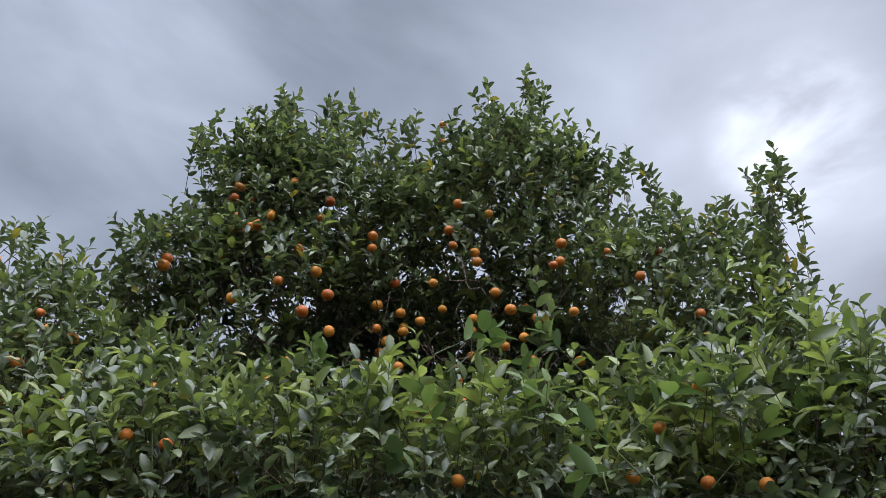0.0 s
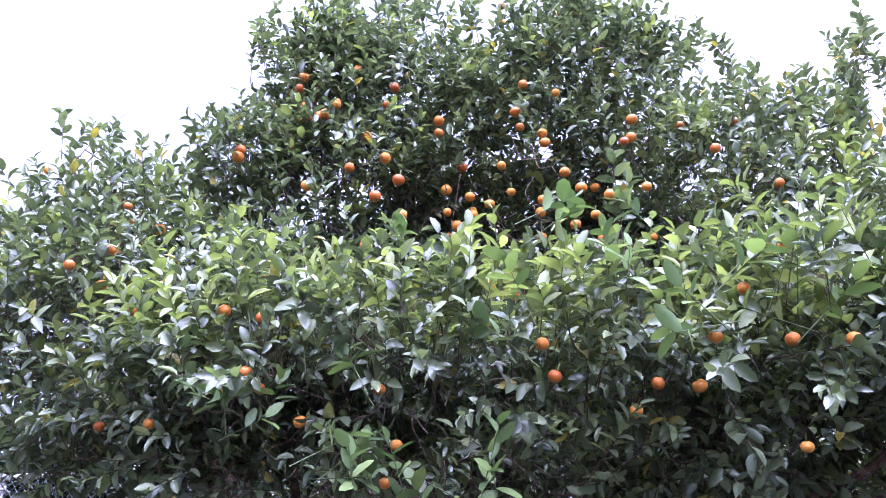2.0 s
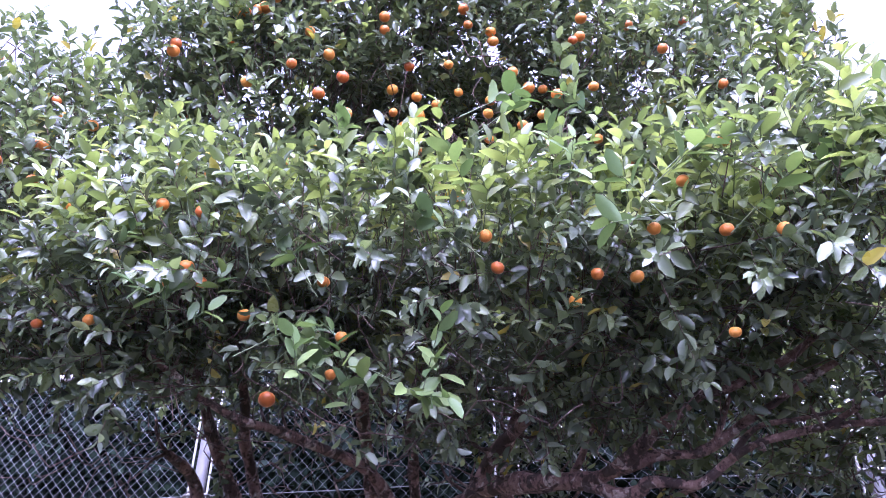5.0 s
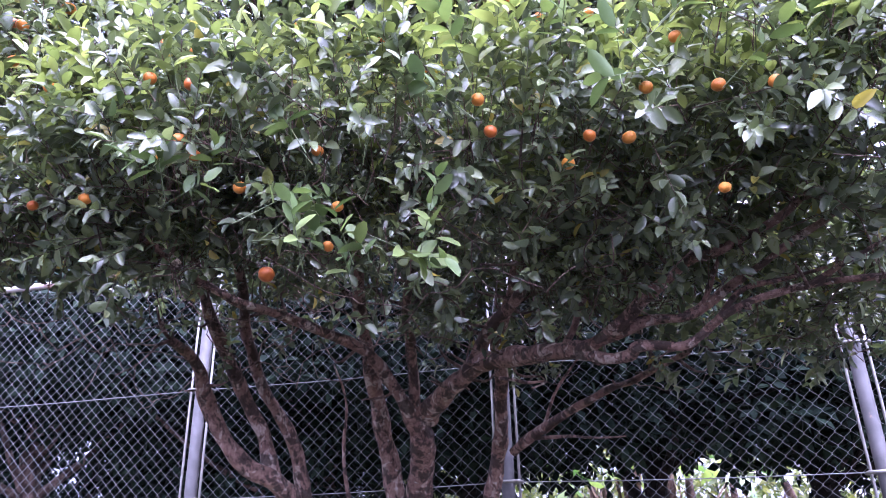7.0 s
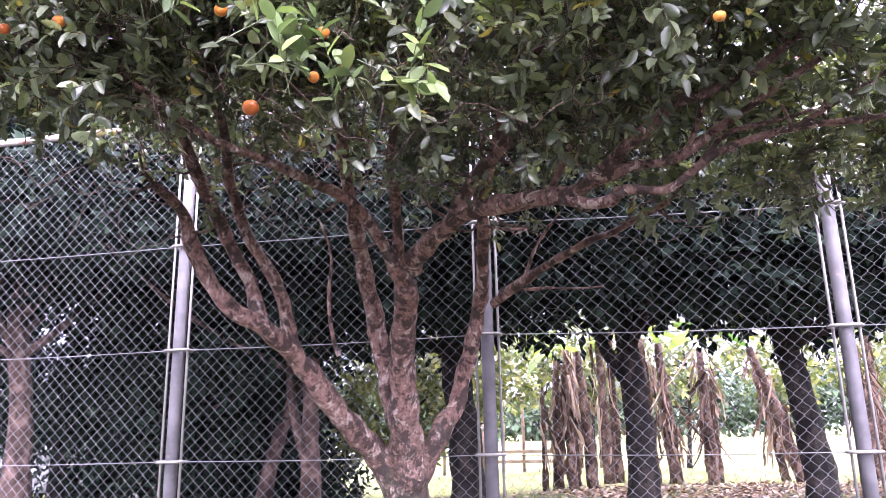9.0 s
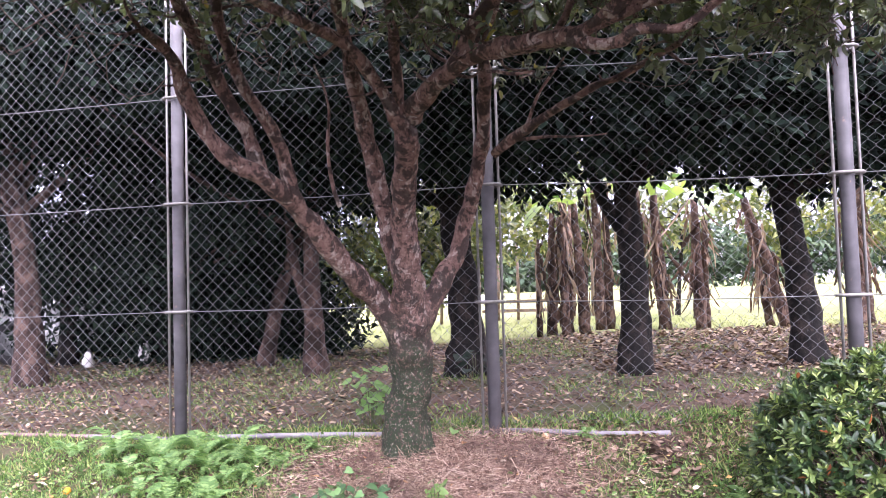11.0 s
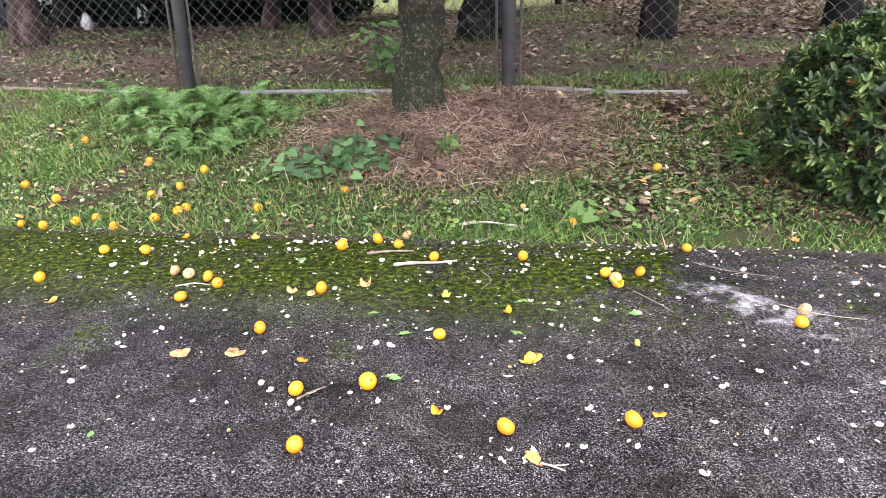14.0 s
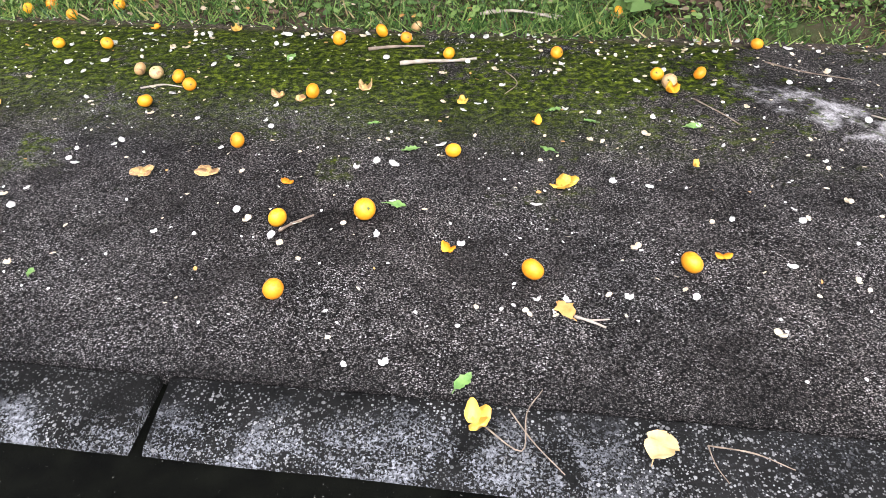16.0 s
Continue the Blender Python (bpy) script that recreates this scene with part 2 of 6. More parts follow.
def citrus_bark():
    """Brown bark, flaking pale in hard-edged patches, blackened below and mossy at the foot."""
    n = Nodes("citrus_bark")
    z = n.xyz()[2]
    squash = n.t.nodes.new("ShaderNodeMapping")
    squash.inputs["Scale"].default_value = (1.0, 1.0, 0.85)
    n.link(n.geo.outputs["Position"], squash.inputs[0])
    ring = squash.outputs[0]
    c = n.ramp(n.noise(34, 8, ring, 0.75), (0.34, (0.080, 0.047, 0.038)), (0.50, (0.212, 0.129, 0.102)), (0.66, (0.340, 0.224, 0.181)))
    patch = n.calc("ADD", n.noise(15, 5, ring, 0.62, 0.4), n.calc("MULTIPLY", n.noise(60, 4), 0.16))
    pale = n.ramp(patch, (0.645, 0.0), (0.668, 0.9))
    c = n.mix(pale, c, n.ramp(n.noise(90, 4), (0.35, (0.30, 0.225, 0.185)), (0.65, (0.52, 0.42, 0.355))))
    spots = n.ramp(n.noise(27, 4, rough=0.55, distortion=0.6), (0.660, 0.0), (0.685, 0.85))
    c = n.mix(spots, c, (0.50, 0.44, 0.385))
    dark = n.ramp(n.calc("ADD", n.noise(13, 6, ring, 0.66, 0.3), n.calc("MULTIPLY", n.noise(75, 4), 0.20)), (0.555, 0.85), (0.605, 0.0))
    c = n.mix(dark, c, (0.042, 0.031, 0.026))
    crack = n.ramp(n.noise(48, 6, ring, 0.75), (0.36, 0.9), (0.42, 0.0))
    c = n.mix(crack, c, (0.018, 0.013, 0.011))
    # blackened old bark lower down
    old = n.spread(n.calc("ADD", z, n.calc("MULTIPLY", n.noise(5, 5, rough=0.7), 1.3)), 2.35, 1.55)
    c = n.mix(n.calc("MULTIPLY", old, n.ramp(n.noise(30, 6, rough=0.75), (0.47, 0.92), (0.57, 0.10))), c, (0.036, 0.031, 0.025))
    grown = n.spread(n.calc("ADD", z, n.calc("MULTIPLY", n.noise(8, 5), 0.8)), 1.58, 1.22)
    c = n.mix(n.calc("MULTIPLY", grown, n.ramp(n.noise(45, 6, rough=0.75), (0.42, 0.1), (0.52, 1.0))), c, (0.030, 0.043, 0.022))
    c = n.mix(n.calc("MULTIPLY", grown, n.ramp(n.noise(85, 4), (0.61, 0.0), (0.66, 0.9))), c, (0.27, 0.26, 0.20))
    n.bump(n.calc("ADD", n.calc("MULTIPLY", patch, 1.2), n.calc("SUBTRACT", n.noise(110, 5, rough=0.7), n.calc("MULTIPLY", crack, 0.8))), 0.9, 0.009)
    return n.done(c, 0.88, spec=0.2)


BARK = citrus_bark()
BARK_TWIG = bark_material("citrus_twig_bark", (0.055, 0.034, 0.027), (0.140, 0.088, 0.070), (0.26, 0.19, 0.155), scale=30.0)
# Near black, with the shade under the trees put into the bark colour.
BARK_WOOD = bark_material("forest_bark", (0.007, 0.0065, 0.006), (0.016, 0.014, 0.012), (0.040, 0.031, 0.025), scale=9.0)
BARK_RED = bark_material("pale_forest_bark", (0.035, 0.024, 0.019), (0.08, 0.052, 0.042), (0.14, 0.095, 0.075), scale=8.0)
STALK = bark_material("banana_stem_skin", (0.035, 0.022, 0.016), (0.10, 0.062, 0.045), (0.22, 0.15, 0.11), scale=7.0)


def green_twig():
    n = Nodes("green_twig")
    return n.done(n.ramp(n.noise(40, 2), (0.3, (0.05, 0.075, 0.025)), (0.7, (0.10, 0.12, 0.045))), 0.55)


TWIG_GREEN = green_twig()


def peel_material(name, low, mid, high, blemish=(0.30, 0.15, 0.05), amount=0.66):
    n = Nodes(name)
    spot = n.coord.outputs["Object"]
    c = n.mix(n.info.outputs["Random"], n.ramp(n.noise(28, 3, spot), (0.3, low), (0.7, mid)), high)
    c = n.mix(n.ramp(n.noise(60, 4, spot), (amount, 0.0), (amount + 0.09, 0.8)), c, blemish)
    n.bump(n.cells(420, spot, "Distance"), 0.35, 0.0015)
    return n.done(c, 0.36, spec=0.45)


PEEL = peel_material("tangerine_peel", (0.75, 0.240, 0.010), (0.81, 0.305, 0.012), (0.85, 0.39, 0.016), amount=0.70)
# Peel of the hanging fruit, dimmed: the crown's shade is in its colour.
PEEL_SHADED = peel_material("tangerine_peel_shaded", (0.32, 0.062, 0.010), (0.43, 0.108, 0.014), (0.62, 0.245, 0.030), amount=0.70)
PEEL_PALE = peel_material("rotten_tangerine_peel", (0.42, 0.22, 0.08), (0.52, 0.31, 0.13), (0.60, 0.42, 0.20), (0.25, 0.13, 0.07), 0.55)
PEEL_YELLOW = peel_material("torn_peel", (0.74, 0.40, 0.03), (0.82, 0.52, 0.05), (0.80, 0.46, 0.10), (0.75, 0.60, 0.30), 0.62)
PULP = peel_material("crushed_pulp", (0.55, 0.33, 0.10), (0.65, 0.48, 0.22), (0.62, 0.42, 0.18), (0.32, 0.16, 0.08), 0.5)


def plain(name, low, high, rough=0.6, scale=20.0, metal=0.0, spec=0.5, bumps=0.15):
    n = Nodes(name)
    c = n.ramp(n.noise(scale, 4), (0.3, low), (0.7, high))
    n.bump(n.noise(scale * 5, 3), bumps, 0.002)
    return n.done(c, n.ramp(n.noise(scale * 0.6, 3), (0.3, max(0.05, rough - 0.1)), (0.7, min(1, rough + 0.1))), metal, spec)


CALYX = plain("green_calyx", (0.06, 0.10, 0.02), (0.12, 0.15, 0.04), 0.7)
PETAL = plain("white_petal", (0.52, 0.50, 0.45), (0.76, 0.74, 0.70), 0.6, 90)
PETAL_AGED = plain("aged_petal", (0.50, 0.40, 0.26), (0.70, 0.60, 0.44), 0.65, 90)
STICK = plain("dry_stick", (0.14, 0.10, 0.07), (0.33, 0.26, 0.19), 0.8, 45)
STICK_PALE = plain("bleached_twig", (0.30, 0.25, 0.19), (0.46, 0.41, 0.33), 0.8, 45)
DRY_LEAF = plain("pale_dry_leaf", (0.40, 0.265, 0.105), (0.56, 0.43, 0.215), 0.7, 50)
ORANGE_LEAF = plain("orange_dead_leaf", (0.50, 0.22, 0.05), (0.66, 0.36, 0.12), 0.7, 50)
GREEN_LEAF = plain("fallen_green_leaf", (0.10, 0.22, 0.05), (0.22, 0.36, 0.10), 0.45, 60)
WIRE = plain("galvanised_wire", (0.085, 0.089, 0.088), (0.165, 0.166, 0.163), 0.55, 60, metal=0.2)
CAR_WHITE = plain("white_car_paint", (0.70, 0.70, 0.70), (0.76, 0.76, 0.76), 0.25, 3, bumps=0.0)
DARK_GLASS = plain("dark_car_glass", (0.015, 0.017, 0.02), (0.02, 0.023, 0.026), 0.15, 3, bumps=0.0)
RUBBER = plain("black_rubber", (0.02, 0.02, 0.02), (0.03, 0.03, 0.03), 0.8)
TIMBER = plain("weathered_timber", (0.16, 0.11, 0.08), (0.30, 0.22, 0.16), 0.8, 12)
CONCRETE_PALE = plain("pale_concrete", (0.36, 0.36, 0.35), (0.48, 0.48, 0.46), 0.85, 2.0)


def post_material():
    n = Nodes("galvanised_post")
    c = n.ramp(n.noise(7, 5), (0.3, (0.060, 0.057, 0.059)), (0.7, (0.110, 0.105, 0.108)))
    c = n.mix(n.ramp(n.noise(22, 5), (0.66, 0.0), (0.74, 0.6)), c, (0.26, 0.17, 0.12))
    n.bump(n.noise(80, 3), 0.15, 0.001)
    return n.done(c, 0.65, 0.0, spec=0.3)


POST = post_material()


def rail_material():
    n = Nodes("pale_rusting_rail")
    c = n.ramp(n.noise(5, 4), (0.35, (0.30, 0.27, 0.26)), (0.65, (0.44, 0.40, 0.385)))
    rust = n.calc("ADD", n.noise(2.2, 5), n.calc("MULTIPLY", n.noise(30, 4), 0.3))
    c = n.mix(n.ramp(rust, (0.72, 0.0), (0.80, 1.0)), c, (0.23, 0.085, 0.045))
    n.bump(n.noise(60, 4), 0.3, 0.002)
    return n.done(c, 0.6, 0.1)


RAIL = rail_material()
BAND = plain("tarnished_clamp", (0.14, 0.135, 0.12), (0.24, 0.23, 0.21), 0.6, 40, metal=0.2)


def bottom_rail_material():
    n = Nodes("grey_pipe_with_rust")
    x = n.xyz()[0]
    c = n.ramp(n.noise(9, 5), (0.3, (0.13, 0.12, 0.12)), (0.7, (0.24, 0.225, 0.225)))
    rust = n.calc("ADD", n.noise(6, 6, rough=0.7), n.calc("MULTIPLY", n.spread(x, -2.4, -3.0), 0.3))
    c = n.mix(n.ramp(rust, (0.60, 0.0), (0.68, 0.9)), c, (0.15, 0.098, 0.075))
    n.bump(n.noise(60, 4), 0.3, 0.002)
    return n.done(c, 0.6, 0.1)


BOTTOM_RAIL = bottom_rail_material()


def road_material():
    n = Nodes("old_mossy_asphalt")
    x, y = n.xyz()[0], n.xyz()[1]
    big, mid = n.noise(1.3, 4), n.noise(6, 5)
    c = n.ramp(mid, (0.3, (0.007, 0.0062, 0.0058)), (0.7, (0.026, 0.0228, 0.0212)))
    worn = n.ramp(n.noise(1.9, 7, rough=0.68), (0.36, 0.18), (0.60, 1.0))
    worn = n.calc("MULTIPLY", worn, n.ramp(n.noise(13, 5, rough=0.7), (0.35, 0.35), (0.60, 1.0)))
    fine = n.grains(((270, 0.50, 0.50), (430, 0.46, 0.52)))
    c = n.mix(n.calc("MULTIPLY", fine, worn), c, n.ramp(big, (0.35, (0.44, 0.390, 0.362)), (0.65, (0.53, 0.505, 0.50))))
    chips = n.grains(((120, 0.92, 0.34), (200, 0.84, 0.40)))
    c = n.mix(n.calc("MULTIPLY", chips, worn), c, (0.66, 0.63, 0.61))
    chips = n.calc("MAXIMUM", chips, n.calc("MULTIPLY", fine, 0.6))
    pits = n.cells(200, out="Distance")
    c = n.mix(n.ramp(pits, (0.42, 0.0), (0.7, 0.9)), c, (0.003, 0.003, 0.003))
    # bleached patch where water stood
    skew = n.calc("ADD", n.calc("SUBTRACT", y, 2.98), n.calc("MULTIPLY", n.calc("SUBTRACT", x, 0.98), 0.75))
    dx, dy = n.calc("SUBTRACT", x, 0.98), skew
    near = n.calc("ADD", n.calc("MULTIPLY", n.calc("MULTIPLY", dx, dx), 9.0), n.calc("MULTIPLY", n.calc("MULTIPLY", dy, dy), 30.0))
    pale = n.spread(n.calc("ADD", near, n.calc("MULTIPLY", n.noise(9, 6, rough=0.75), 5.2)), 3.2, 2.1)
    c = n.mix(n.calc("MULTIPLY", pale, n.ramp(n.noise(170, 5, rough=0.75), (0.36, 0.12), (0.54, 0.92))), c, (0.52, 0.50, 0.505))
    # moss along the verge
    off = n.calc("ADD", y, n.calc("MULTIPLY", x, 0.085))
    band = n.calc("MULTIPLY", n.spread(off, 2.65, 3.2), n.spread(off, 3.68, 3.58))
    sparse = n.calc("SUBTRACT", n.calc("MULTIPLY", n.spread(x, 1.0, 0.1), 0.24), n.calc("MULTIPLY", n.calc("SUBTRACT", n.noise(1.6, 3), 0.5), -0.5))
    grown = n.calc("ADD", n.calc("MULTIPLY", n.noise(3.5, 6, rough=0.65), 0.9), sparse)
    lumps = n.noise(22, 6, rough=0.7)
    moss = n.calc("MULTIPLY", band, n.ramp(n.calc("ADD", grown, n.calc("MULTIPLY", n.calc("SUBTRACT", lumps, 0.5), 1.1)), (0.52, 0.0), (0.60, 1.0)))
    stray = n.calc("MULTIPLY", n.ramp(n.noise(3.1, 6, rough=0.65), (0.58, 0.0), (0.63, 0.9)), n.spread(y, 2.3, 2.9))
    moss = n.calc("MAXIMUM", moss, n.calc("MULTIPLY", stray, n.ramp(lumps, (0.42, 0.0), (0.52, 1.0))))
    moss = n.calc("MULTIPLY", moss, n.calc("SUBTRACT", 1.0, n.calc("MULTIPLY", chips, 0.35)))
    green = n.ramp(n.noise(38, 6, rough=0.75), (0.42, (0.005, 0.009, 0.002)), (0.52, (0.032, 0.048, 0.004)), (0.63, (0.130, 0.165, 0.011)))
    c = n.mix(moss, c, green)
    # grime that gathers along the gutter stones
    grime = n.calc("MULTIPLY", n.spread(n.calc("ADD", off, n.calc("MULTIPLY", n.noise(5, 5), 0.25)), 2.10, 1.95), 0.45)
    c = n.mix(grime, c, (0.007, 0.007, 0.007))
    # soil washed on to the edge
    soil = n.calc("MULTIPLY", n.spread(n.calc("ADD", off, n.calc("MULTIPLY", n.noise(7, 5), 0.08)), 3.605, 3.665), n.ramp(n.noise(26, 6, rough=0.7), (0.40, 0.1), (0.58, 0.95)))
    c = n.mix(soil, c, n.ramp(n.noise(60, 5, rough=0.7), (0.36, (0.035, 0.026, 0.020)), (0.64, (0.15, 0.115, 0.092))))
    n.bump(n.calc("ADD", n.calc("MULTIPLY", chips, 0.8), n.calc("ADD", n.calc("MULTIPLY", moss, n.calc("MULTIPLY", lumps, 5.0)), n.calc("MULTIPLY", pits, -0.8))), 0.7, 0.003)
    return n.done(c, n.ramp(n.noise(40, 3), (0.3, 0.75), (0.7, 0.95)), spec=0.04)


ROAD = road_material()


def gutter_material():
    n = Nodes("lichen_spotted_concrete")
    y = n.xyz()[1]
    c = n.ramp(n.noise(10, 5), (0.3, (0.0035, 0.0035, 0.0033)), (0.7, (0.013, 0.0125, 0.012)))
    chips = n.grains(((95, 0.86, 0.40), (150, 0.78, 0.42), (250, 0.70, 0.46)))
    c = n.mix(n.calc("MULTIPLY", chips, n.ramp(n.noise(5, 4), (0.35, 0.1), (0.65, 0.8))), c, (0.45, 0.45, 0.44))
    bloom = n.calc("ADD", n.noise(6, 6, rough=0.62, distortion=0.8), n.calc("MULTIPLY", n.noise(210, 3, rough=0.6), 0.85))
    white = n.ramp(bloom, (0.94, 0.0), (1.08, 1.0))
    white = n.calc("MULTIPLY", white, n.calc("ADD", 0.18, n.calc("MULTIPLY", n.spread(n.calc("ADD", n.xyz()[0], n.calc("MULTIPLY", n.noise(2.5, 3), 0.8)), 0.75, 0.2), 0.82)))
    c = n.mix(n.calc("MULTIPLY", white, n.spread(n.calc("ADD", y, n.calc("MULTIPLY", n.noise(14, 5), 0.14)), 1.915, 1.835)), c, n.ramp(n.noise(120, 4, rough=0.7), (0.38, (0.03, 0.031, 0.034)), (0.66, (0.25, 0.257, 0.275))))
    n.bump(n.calc("ADD", n.noise(90, 4), chips), 0.7, 0.003)
    return n.done(c, 0.85, spec=0.08)


GUTTER = gutter_material()


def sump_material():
    n = Nodes("black_gutter_floor")
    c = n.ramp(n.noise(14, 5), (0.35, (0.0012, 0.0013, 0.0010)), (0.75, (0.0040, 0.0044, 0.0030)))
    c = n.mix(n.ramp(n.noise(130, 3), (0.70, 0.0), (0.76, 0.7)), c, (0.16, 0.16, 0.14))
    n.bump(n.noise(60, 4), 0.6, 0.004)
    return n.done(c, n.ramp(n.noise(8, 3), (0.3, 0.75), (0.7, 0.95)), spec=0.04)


SUMP = sump_material()


def ground_material():
    n = Nodes("turf_and_leaf_litter")
    x, y = n.xyz()[0], n.xyz()[1]
    soil = n.ramp(n.noise(11, 6), (0.3, (0.040, 0.027, 0.019)), (0.7, (0.125, 0.085, 0.060)))
    turf = n.ramp(n.noise(30, 5), (0.3, (0.028, 0.046, 0.012)), (0.7, (0.075, 0.102, 0.028)))
    dead = n.ramp(n.noise(38, 5, distortion=0.8), (0.3, (0.045, 0.030, 0.022)), (0.7, (0.17, 0.115, 0.085)))
    c = n.mix(n.ramp(n.noise(2.2, 5), (0.42, 0.0), (0.58, 0.85)), soil, turf)
    behind = n.calc("MULTIPLY", n.spread(n.calc("ADD", y, n.calc("MULTIPLY", x, 0.157)), 5.1, 5.6), n.spread(y, 12.5, 10.5))
    c = n.mix(n.calc("MULTIPLY", behind, n.ramp(n.noise(1.4, 5), (0.40, 0.95), (0.56, 0.15))), c, dead)
    dx, dy = n.calc("ADD", x, 0.2), n.calc("SUBTRACT", y, 4.72)
    rr = n.calc("ADD", n.calc("MULTIPLY", n.calc("MULTIPLY", dx, dx), 1.1), n.calc("MULTIPLY", n.calc("MULTIPLY", dy, dy), 2.6))
    straw = n.spread(n.calc("ADD", rr, n.calc("MULTIPLY", n.noise(6, 5), 1.1)), 1.7, 0.9)
    c = n.mix(straw, c, n.ramp(n.noise(45, 5, distortion=1.5), (0.3, (0.065, 0.042, 0.032)), (0.7, (0.21, 0.145, 0.105))))
    lawn = n.ramp(n.noise(0.5, 5), (0.3, (0.15, 0.18, 0.055)), (0.7, (0.25, 0.265, 0.10)))
    c = n.mix(n.spread(n.calc("ADD", y, n.calc("MULTIPLY", n.noise(0.8, 3), 2.0)), 11.8, 13.2), c, lawn)
    n.bump(n.calc("ADD", n.noise(50, 5), n.noise(160, 3)), 0.9, 0.015)
    return n.done(c, 0.9, spec=0.2)


GROUND = ground_material()


# ---- mesh helpers ----
rng = np.random.default_rng(7)
rnd = random.Random(11)


def link_mesh(name, mesh, material, parent=None, label="", at=None):
    ob = new(name, mesh)
    if material is not None and not mesh.materials:
        mesh.materials.append(material)
    if parent is not None:
        ob.parent = parent
    if at is not None:
        ob.matrix_basis = at
    return tagged(ob, label)


def triangles(name, v, f, smooth=True):
    """A mesh from arrays of corners and triangles."""
    v, f = np.asarray(v, float), np.asarray(f, int)
    mesh = bpy.data.meshes.new(name)
    mesh.vertices.add(len(v))
    mesh.vertices.foreach_set("co", v.ravel())
    mesh.loops.add(f.size)
    mesh.loops.foreach_set("vertex_index", f.ravel())
    mesh.polygons.add(len(f))
    mesh.polygons.foreach_set("loop_start", np.arange(0, f.size, 3))
    mesh.polygons.foreach_set("use_smooth", np.full(len(f), smooth))
    mesh.update(calc_edges=True)
    return mesh


def faces_mesh(name, v, f, smooth=True):
    mesh = bpy.data.meshes.new(name)
    mesh.from_pydata([tuple(p) for p in v], [], f)
    mesh.polygons.foreach_set("use_smooth", np.full(len(mesh.polygons), smooth))
    mesh.update()
    return mesh


def unit(a):
    return a / np.maximum(np.linalg.norm(a, axis=-1, keepdims=True), 1e-9)


def smooth_line(points, steps=6):
    """A Catmull-Rom line through the points; a point may carry a radius as its fourth number."""
    p = np.array(points, float)
    p = np.vstack([2 * p[0] - p[1], p, 2 * p[-1] - p[-2]])
    out = []
    for i in range(1, len(p) - 2):
        for s in np.linspace(0, 1, steps, endpoint=False):
            a, b, c, d = p[i - 1:i + 3]
            out.append(0.5 * (2 * b + (c - a) * s + (2 * a - 5 * b + 4 * c - d) * s ** 2 + (3 * b - a - 3 * c + d) * s ** 3))
    out.append(p[-2])
    return np.array(out)


def tube(line, radii, sides=8, rough=0.0, seed=0):
    """Corners and triangles of a closed tube along a line."""
    line, radii = np.asarray(line, float), np.asarray(radii, float)
    tang = unit(np.gradient(line, axis=0))
    ref = np.array((0.31, 0.95, 0.05)) if abs(tang[0] @ np.array((0.31, 0.95, 0.05))) < 0.9 else np.array((1.0, 0, 0))
    v, count = [], len(line)
    ang = np.linspace(0, 2 * np.pi, sides, endpoint=False)
    for i in range(count):
        a = unit(np.cross(tang[i], ref))
        b = np.cross(a, tang[i])
        ref = b
        for k in range(sides):
            q = line[i] + radii[i] * (np.cos(ang[k]) * a + np.sin(ang[k]) * b)
            if rough:
                q = q + unit(q - line[i]) * rough * radii[i] * noise.noise(Vector(q * 9 + seed))
            v.append(q)
    f = []
    for i in range(count - 1):
        for k in range(sides):
            a, b = i * sides + k, i * sides + (k + 1) % sides
            c, d = a + sides, b + sides
            f += [(a, b, d), (a, d, c)]
    v += [line[0], line[-1]]
    n0, n1 = count * sides, count * sides + 1
    for k in range(sides):
        f.append((n0, (k + 1) % sides, k))
        f.append((n1, (count - 1) * sides + k, (count - 1) * sides + (k + 1) % sides))
    return np.array(v), np.array(f)


def merge(parts):
    v, f, base = [], [], 0
    for a, b in parts:
        v.append(np.asarray(a, float))
        f.append(np.asarray(b, int) + base)
        base += len(a)
    return np.vstack(v), np.vstack(f)


def frames_for(way, up, at, size):
    """4 x 4 frames whose y runs along way, z towards up."""
    y = unit(way)
    x = unit(np.cross(y, up))
    z = np.cross(x, y)
    m = np.zeros((len(at), 4, 4))
    s = np.asarray(size, float)
    s = s[:, None] if s.ndim == 1 else s
    m[:, :3, 0], m[:, :3, 1], m[:, :3, 2] = x * s[:, :1], y * s[:, -1:], z * s[:, :1]
    m[:, :3, 3], m[:, 3, 3] = at, 1
    return m


def scatter(tv, tf, m):
    """Many copies of a small shape as one pair of arrays."""
    tv, tf = np.asarray(tv, float), np.asarray(tf, int)
    v = np.einsum("nij,kj->nki", m[:, :3, :3], tv) + m[:, None, :3, 3]
    f = tf[None] + (np.arange(len(m)) * len(tv))[:, None, None]
    return v.reshape(-1, 3), f.reshape(-1, 3)


def leaf_shape(width=0.46, fold=0.07, droop=0.14, wide_at=0.42, tip=1.0):
    """A folded, drooping leaf of length 1 along y."""
    h = width / 2
    v = [(0, 0, 0)]
    for y, w in ((wide_at * 0.38, h * 0.66), (wide_at * 1.08, h), (0.5 + wide_at * 0.76, h * 0.70)):
        z = -droop * y * y
        v += [(-w, y, z + fold * w / h), (0, y, z), (w, y, z + fold * w / h)]
    v.append((0, tip, -droop))
    f = [(0, 2, 1), (0, 3, 2)]
    for a in (1, 4):
        f += [(a, a + 1, a + 4), (a, a + 4, a + 3), (a + 1, a + 2, a + 5), (a + 1, a + 5, a + 4)]
    f += [(7, 8, 10), (8, 9, 10)]
    return np.array(v), np.array(f)


